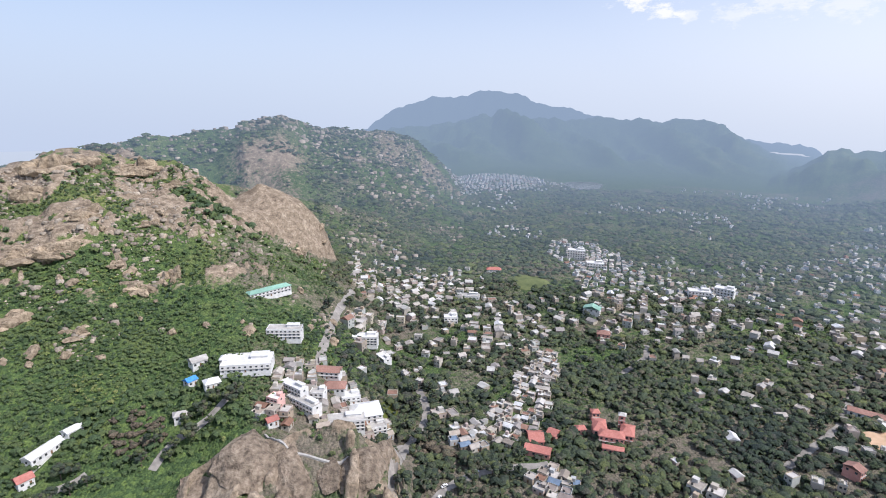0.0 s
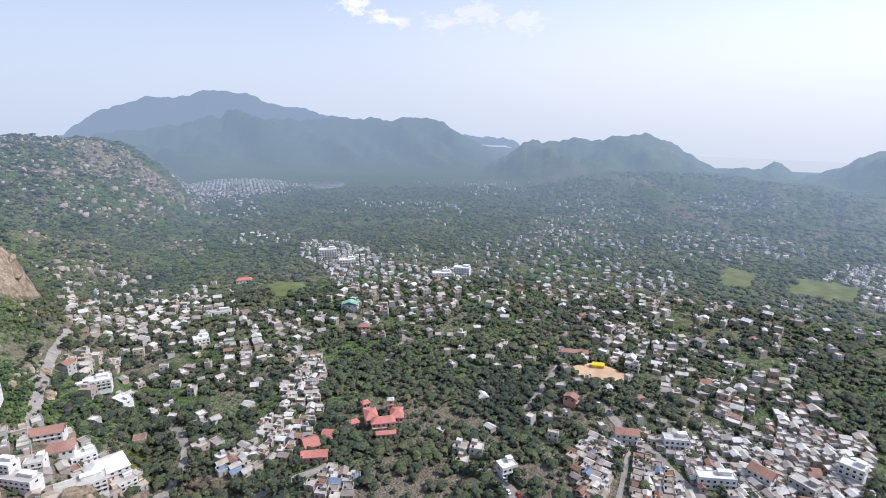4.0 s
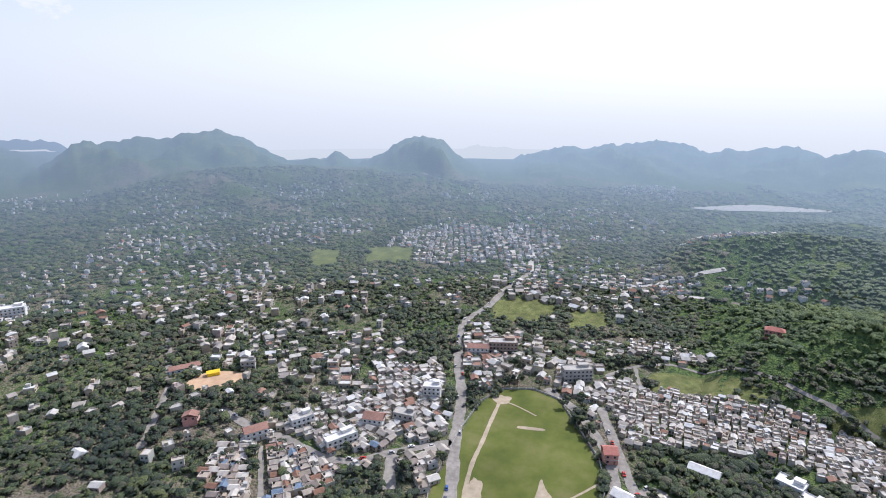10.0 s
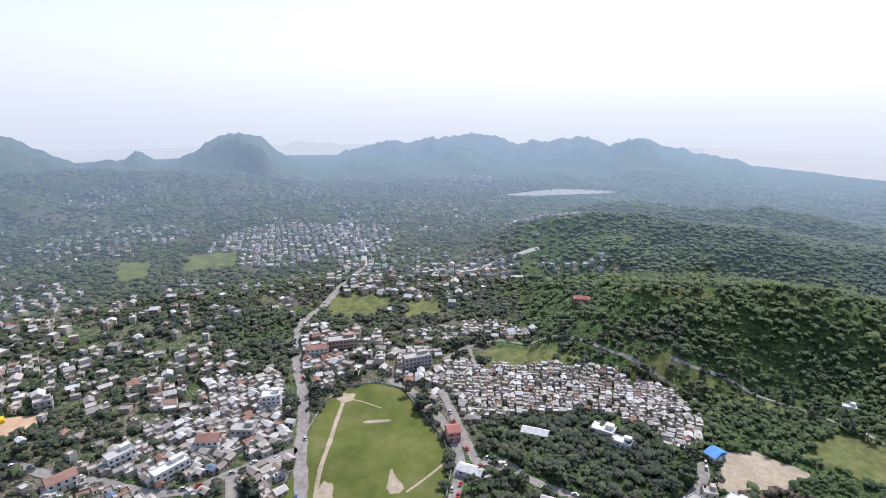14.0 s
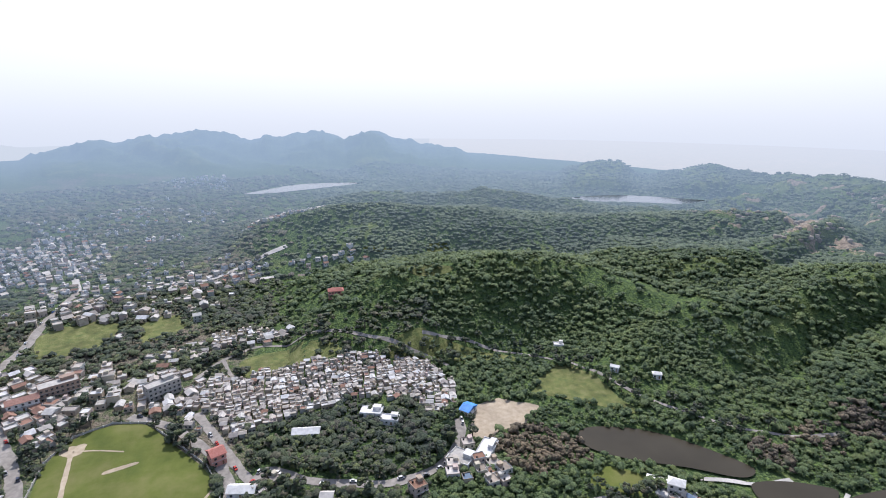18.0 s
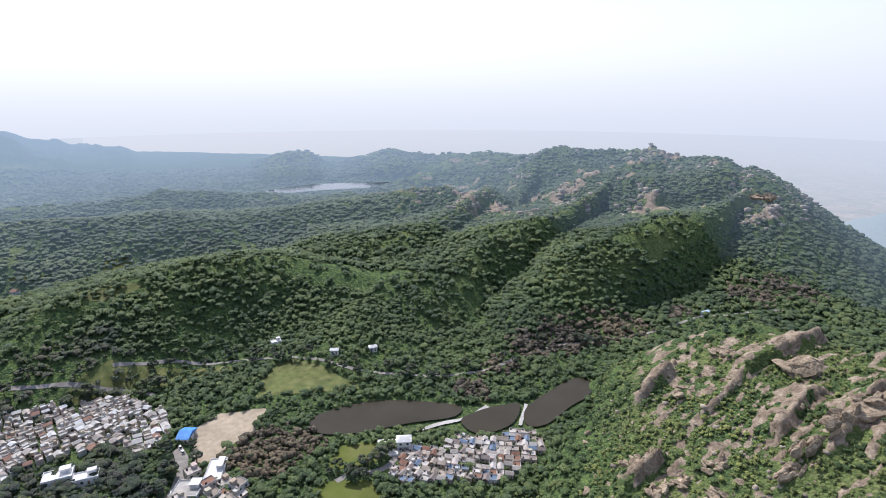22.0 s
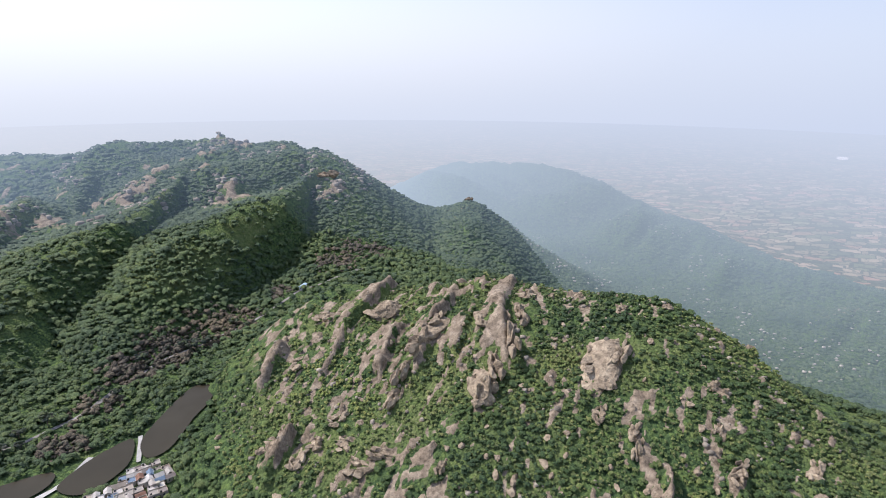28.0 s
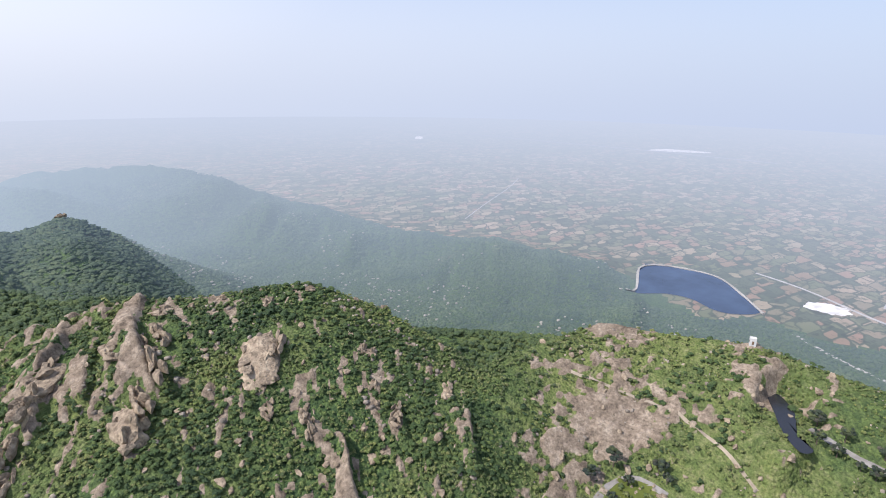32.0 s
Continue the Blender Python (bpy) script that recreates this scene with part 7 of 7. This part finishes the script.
x, y = x[keep], y[keep]
woods("scrub", x, y, 0.4 + 0.8 * rng.rand(len(x)) ** 1.5, 2, FOLIAGE_BRIGHT, "low bright green scrub between the rocks", category="bushes")
x, y, a, r = wild(-46, -12, 290, 620, 3.2)
keep = (rng.rand(len(x)) < 0.75) & (fbm(x, y, 40, 3) > 0.40) & clear(x, y) & off_rock(x, y)
x, y = x[keep], y[keep]
woods("scrub", x, y, 0.8 + 1.0 * rng.rand(len(x)), 2, FOLIAGE, "low green scrub on the western hill", category="bushes")


def far_woods(a0, a1, r0, r1, gap, smallest, largest):
    x, y, a, r = wild(a0, a1, r0, r1, gap)
    keep = (rng.rand(len(x)) < tree_share(x, y, a, r)) & clear(x, y) & (far_pick(a, r, ground_at(a, r)) != 1) & off_rock(x, y)
    x, y, a, r = x[keep], y[keep], a[keep], r[keep]
    size, low = smallest + (largest - smallest) * rng.rand(len(x)) ** 1.5, low_side(a, r)
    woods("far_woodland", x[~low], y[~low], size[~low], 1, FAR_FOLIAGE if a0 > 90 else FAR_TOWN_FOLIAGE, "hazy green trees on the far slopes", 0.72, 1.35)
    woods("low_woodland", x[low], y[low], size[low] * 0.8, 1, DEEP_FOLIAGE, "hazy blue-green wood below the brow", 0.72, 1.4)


far_woods(-46, 98, 625, 980, 6.0, 1.8, 4.2)
far_woods(98, 274, 625, 980, 4.7, 1.7, 3.6)
far_woods(-46, 98, 980, 1500, 9.5, 2.4, 5.4)
far_woods(98, 250, 980, 1600, 8.2, 2.4, 5.0)

# ---- single trees along the roads and round the turf ----


def tree_kind(seed, wide, tall):
    r4 = random.Random(seed)
    ob = new("tree")
    bm = bmesh.new()
    bmesh.ops.create_cone(bm, cap_ends=True, segments=7, radius1=0.34, radius2=0.16, depth=tall * 0.6, matrix=Matrix.Translation((0, 0, tall * 0.3 - 0.6)))
    part("trunk", bm, BARK, ob)
    for k in range(3):
        ang = k * 2.1 + r4.random()
        m = Matrix.Translation((0, 0, tall * 0.38)) @ Matrix.Rotation(ang, 4, "Z") @ Matrix.Rotation(radians(48), 4, "X") @ Matrix.Translation((0, 0, wide * 0.35))
        bm = bmesh.new()
        bmesh.ops.create_cone(bm, cap_ends=True, segments=5, radius1=0.16, radius2=0.06, depth=wide * 0.7, matrix=m)
        part("limb", bm, BARK, ob)
    bm = bmesh.new()
    for k in range(22):
        ang, rad = r4.random() * 6.283, wide * (0.15 + 0.75 * math.sqrt(r4.random()))
        z = tall * (0.55 + 0.35 * r4.random() * (1 - 0.5 * rad / wide))
        s = wide * r4.uniform(0.22, 0.42)
        made = bmesh.ops.create_icosphere(bm, subdivisions=1, radius=1.0)
        for v in made["verts"]:
            j = 0.72 + 0.5 * r4.random()
            v.co = Vector((v.co.x * s * j + math.cos(ang) * rad, v.co.y * s * j + math.sin(ang) * rad, v.co.z * s * j * 0.75 + z))
    part("crown", bm, TOWN_FOLIAGE, ob)
    return tagged(ob, "broad dark green tree beside houses and roads", "tree", "single trees of the town")


TREES = [tree_kind(20 + k, w, h) for k, (w, h) in enumerate([(4.2, 9), (3.4, 8), (5.0, 10.5), (2.8, 7), (3.8, 11)])]
tr = random.Random(8)
spots4 = []
for k in range(44):  # round the turf
    a, r = POLO[k % len(POLO)]
    a2, r2 = POLO[(k + 1) % len(POLO)]
    t = tr.random()
    a, r = a + (a2 - a) * t, r + (r2 - r) * t
    mid_a, mid_r = 77, 290
    p, c = spot(a, r), spot(mid_a, mid_r)
    q = p + (p - c).normalized() * tr.uniform(4, 8)
    spots4.append((q.x, q.y))
for pts, width in ROADS:
    for (a0, r0), (a1, r1) in zip(pts, pts[1:]):
        for _ in range(4):
            t = tr.random()
            p, q = spot(a0, r0), spot(a1, r1)
            d = (q - p).to_2d().normalized()
            side = tr.choice((-1, 1)) * (width / 2 + tr.uniform(2.5, 5))
            c = p.to_2d().lerp(q.to_2d(), t) + Vector((-d.y, d.x)) * side
            spots4.append((c.x, c.y))
n = 0
for x, y in spots4:
    a, r = float(bearing_of(x, y)), math.hypot(x, y)
    if n >= 260 or r > 480 or crowded(x, y, 2.2) or not free(np.array(a), np.array(r)) or not off_road(x, y, 0.6):
        continue
    claim(x, y, 2.2)
    s = tr.uniform(0.7, 1.15)
    m = Matrix.Translation((x, y, level(x, y))) @ Matrix.Rotation(tr.uniform(0, 6.28), 4, "Z")
    copy_thing(tr.choice(TREES), m).matrix_basis = m @ Matrix.Diagonal((s, s, s, 1))
    n += 1
for kind in TREES:
    for o in list(kind.children_recursive) + [kind]:
        bpy.data.objects.remove(o)

# ---- the wall round the turf ----
wall = new("boundary_wall")
POST = part("post", boxed(0, 0, -0.5, 0.45, 0.45, 2.1), WHITE)
PANEL = part("wall_panel", boxed(0.5, 0, -0.6, 0.995, 0.22, 1.9), GREY_CONCRETE)
ring = []
line = [spot(a, r) for a, r in POLO]
mid = sum(line, Vector()) / len(line)
line = [p + (p - mid).normalized() * 2.2 for p in line]
for p, q in zip(line, line[1:]):
    k = max(1, round((q - p).length / 6))
    ring += [p.lerp(q, i / k) for i in range(k)]
for p, q in zip(ring, ring[1:]):
    turn = math.degrees(math.atan2(q.y - p.y, q.x - p.x))
    z = level(p.x, p.y)
    again(POST, pose(p.x, p.y, z, 0, 0, turn), wall)
    again(PANEL, pose(p.x, p.y, z, 0, 0, turn) @ Matrix.Diagonal(((q - p).length, 1, 1, 1)), wall)
bpy.data.objects.remove(POST)
bpy.data.objects.remove(PANEL)
tagged(wall, "low pale wall with posts round the turf", "wall")

# ---- parked cars ----


def car_kind(mat, tall):
    ob = new("car")
    bm = bmesh.new()
    box(bm, 0, 0, 0.35, 4.1, 1.7, 0.55)
    bmesh.ops.bevel(bm, geom=list(bm.edges), offset=0.12, segments=2, affect="EDGES")
    part("body", bm, mat, ob)
    bm = bmesh.new()
    box(bm, -0.2, 0, 0.88, 2.6 if tall else 2.2, 1.5, 0.85 if tall else 0.6, taper=0.2)
    part("cabin", bm, DARK_GLASS, ob)
    part("roof", boxed(-0.2, 0, 1.74 if tall else 1.49, 2.0 if tall else 1.7, 1.2, 0.05), mat, ob)
    for sx in (-1.3, 1.3):
        for sy in (-0.78, 0.78):
            bm = bmesh.new()
            bmesh.ops.create_cone(bm, cap_ends=True, segments=10, radius1=0.33, radius2=0.33, depth=0.22, matrix=Matrix.Translation((sx, sy, 0.33)) @ Matrix.Rotation(radians(90), 4, "X"))
            part("wheel", bm, TANK_BLACK, ob)
    return ob


def gloss(name, c):
    return paint(name, [tuple(v * 0.9 for v in c), c], 0.8, 0.35, 0.0, stain=0.05)


CARS = [tagged(car_kind(gloss(n + "_car_paint", c), tall), n + " car parked beside the road", "car", "parked cars") for n, c, tall in (("white", (0.75, 0.75, 0.75), False), ("silver", (0.5, 0.5, 0.52), True), ("dark", (0.05, 0.06, 0.09), True), ("red", (0.45, 0.04, 0.03), False), ("blue", (0.05, 0.12, 0.35), False))]
n = 0
for pts, width in [ROADS[k] for k in (0, 1, 2, 11, 10, 5, 3, 12)]:
    for (a0, r0), (a1, r1) in zip(pts, pts[1:]):
        p, q = spot(a0, r0), spot(a1, r1)
        d = (q - p).to_2d()
        for _ in range(3):
            t = tr.random()
            if n >= 60 or tr.random() < 0.25:
                continue
            c = p.to_2d().lerp(q.to_2d(), t) + Vector((-d.y, d.x)).normalized() * tr.choice((-1, 1)) * (width / 2 - 1.4)
            if crowded(c.x, c.y, 2.4):
                continue
            claim(c.x, c.y, 2.4)
            copy_thing(tr.choice((CARS[0], CARS[0], CARS[1], *CARS)), pose(c.x, c.y, level(c.x, c.y) + 0.32, 0, 0, math.degrees(math.atan2(d.y, d.x)) + tr.uniform(-6, 6)))
            n += 1
for kind in CARS:
    for o in list(kind.children_recursive) + [kind]:
        bpy.data.objects.remove(o)

# ---- boulder fields ----


def boulder_field(label, count, a0, a1, r0, r1, small, large, mat, where):
    """Many split boulders as one mesh, strewn where the ground is bare."""
    bs = np.random.RandomState(int(r0 + a1))
    n = count * 6
    a, r = bs.uniform(a0, a1, n), np.sqrt(bs.uniform(r0 ** 2, r1 ** 2, n))
    x, y = r * np.sin(np.radians(a)), r * np.cos(np.radians(a))
    pick = np.flatnonzero(where(x, y, a, r) & free(a, r))[:count]
    x, y, a, r = x[pick], y[pick], a[pick], r[pick]
    n = len(x)
    z = ground_at(a, r)
    size = small + (large - small) * bs.rand(n) ** 3
    turn = bs.rand(n) * 6.283
    V = np.clip(ICO_V[None] * (0.8 + 0.5 * bs.rand(n, len(ICO_V), 1)), -0.72, 0.72) * np.stack([0.8 + 0.7 * bs.rand(n), 0.7 + 0.5 * bs.rand(n), 0.55 + 0.5 * bs.rand(n)], 1)[:, None] * size[:, None, None]
    c, sn = np.cos(turn)[:, None], np.sin(turn)[:, None]
    verts = np.stack([V[..., 0] * c - V[..., 1] * sn + x[:, None], V[..., 0] * sn + V[..., 1] * c + y[:, None], V[..., 2] + (z + size * 0.2)[:, None]], -1).reshape(-1, 3)
    faces = (CAP2_F[None] + (np.arange(n) * len(ICO_V))[:, None, None]).reshape(-1, 3)
    me = bpy.data.meshes.new("boulders")
    fill(me, verts, faces)
    me.materials.append(mat)
    tagged(new("boulders", me), label, "boulders", kind="stuff")


CAP2_F = np.array([f for f in ICO_F if ICO_V[f][:, 2].mean() > -0.6])
LOOSE = paint("loose_granite", [(0.17, 0.142, 0.112), (0.28, 0.238, 0.19), (0.40, 0.35, 0.29)], 0.5, 0.92, 0.4, 1.5, island=0.3)
# loose granite of the far ridges, with haze painted in as emission
FAR_LOOSE = paint("far_loose_granite", [(0.24, 0.20, 0.165), (0.38, 0.33, 0.275)], 0.5, 0.92, 0.0, island=0.3, air=FAR_HAZE)
boulder_field("pale split granite boulders on the western hill", 1700, -46, -12, 370, 618, 0.7, 3.4, LOOSE, lambda x, y, a, r: (fbm(x, y, 45, 3) + 0.0012 * (r - 450) > 0.50) & (dome(a, r) < 0))
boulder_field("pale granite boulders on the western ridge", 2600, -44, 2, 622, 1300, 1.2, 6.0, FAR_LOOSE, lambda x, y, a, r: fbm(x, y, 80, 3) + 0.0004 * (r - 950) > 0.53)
boulder_field("pale granite boulders between green scrub", 800, 163, 232, 190, 350, 0.3, 1.8, LOOSE, lambda x, y, a, r: fbm(x, y, 30, 3) > np.where(a > 206, 0.58, 0.52))
boulder_field("pale granite boulders on the stony brow", 300, 233, 274, 210, 350, 0.3, 1.4, LOOSE, lambda x, y, a, r: fbm(x, y, 30, 3) > 0.5)
boulder_field("grey granite boulders on the wooded ridge", 1300, 138, 192, 640, 1100, 1.2, 5.5, FAR_LOOSE, lambda x, y, a, r: (ground_at(a, r) > 48) & (fbm(x, y, 60, 3) > 0.55))

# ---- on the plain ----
# pale ground, paler still by haze painted in as emission
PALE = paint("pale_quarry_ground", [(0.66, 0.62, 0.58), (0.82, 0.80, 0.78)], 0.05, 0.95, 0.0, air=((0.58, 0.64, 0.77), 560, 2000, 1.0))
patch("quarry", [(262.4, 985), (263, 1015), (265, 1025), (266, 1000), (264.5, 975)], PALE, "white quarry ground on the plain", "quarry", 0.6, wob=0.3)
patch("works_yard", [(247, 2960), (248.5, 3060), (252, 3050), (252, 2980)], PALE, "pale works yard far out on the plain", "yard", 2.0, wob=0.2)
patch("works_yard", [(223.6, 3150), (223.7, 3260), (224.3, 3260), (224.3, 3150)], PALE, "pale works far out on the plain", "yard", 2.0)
# road colour faded into the plain by painted haze emission
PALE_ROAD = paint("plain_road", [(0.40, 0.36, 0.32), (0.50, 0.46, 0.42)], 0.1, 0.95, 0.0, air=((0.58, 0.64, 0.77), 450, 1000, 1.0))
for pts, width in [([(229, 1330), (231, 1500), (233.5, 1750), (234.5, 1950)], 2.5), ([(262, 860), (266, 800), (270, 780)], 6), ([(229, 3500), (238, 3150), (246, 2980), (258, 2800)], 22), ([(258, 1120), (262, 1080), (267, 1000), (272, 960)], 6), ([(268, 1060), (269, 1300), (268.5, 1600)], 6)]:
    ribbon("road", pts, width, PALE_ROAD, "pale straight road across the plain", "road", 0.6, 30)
rocks5 = random.Random(77)
verts, faces = [], []
for _ in range(2200):  # pale boulders strewn on the low spur
    a = rocks5.uniform(186, 258)
    r = rocks5.uniform(640, 1350)
    x, y = r * math.sin(radians(a)), r * math.cos(radians(a))
    if fbm(np.array(x), np.array(y), 90, 3) < 0.60 or not bool(low_side(np.array(a), np.array(r))) or int(far_pick(np.array(a), np.array(r), ground_at(a, r))) == 1:
        continue
    s = rocks5.uniform(0.7, 2.6)
    z = level(x, y)
    b = len(verts)
    for v in ICO_V:
        k = rocks5.uniform(0.6, 1.2)
        verts.append((x + v[0] * s * k * 1.4, y + v[1] * s * k, z + 1.5 + v[2] * s * k * 0.8))
    faces += [[b + i for i in f] for f in ICO_F]
me = bpy.data.meshes.new("strewn_boulders")
me.from_pydata(verts, [], faces)
# the boulders' granite also carries the low side's painted haze
me.materials.append(paint("low_granite", [(0.34, 0.29, 0.25), (0.52, 0.46, 0.40)], 0.2, 0.9, 0.0, air=LOW_HAZE))
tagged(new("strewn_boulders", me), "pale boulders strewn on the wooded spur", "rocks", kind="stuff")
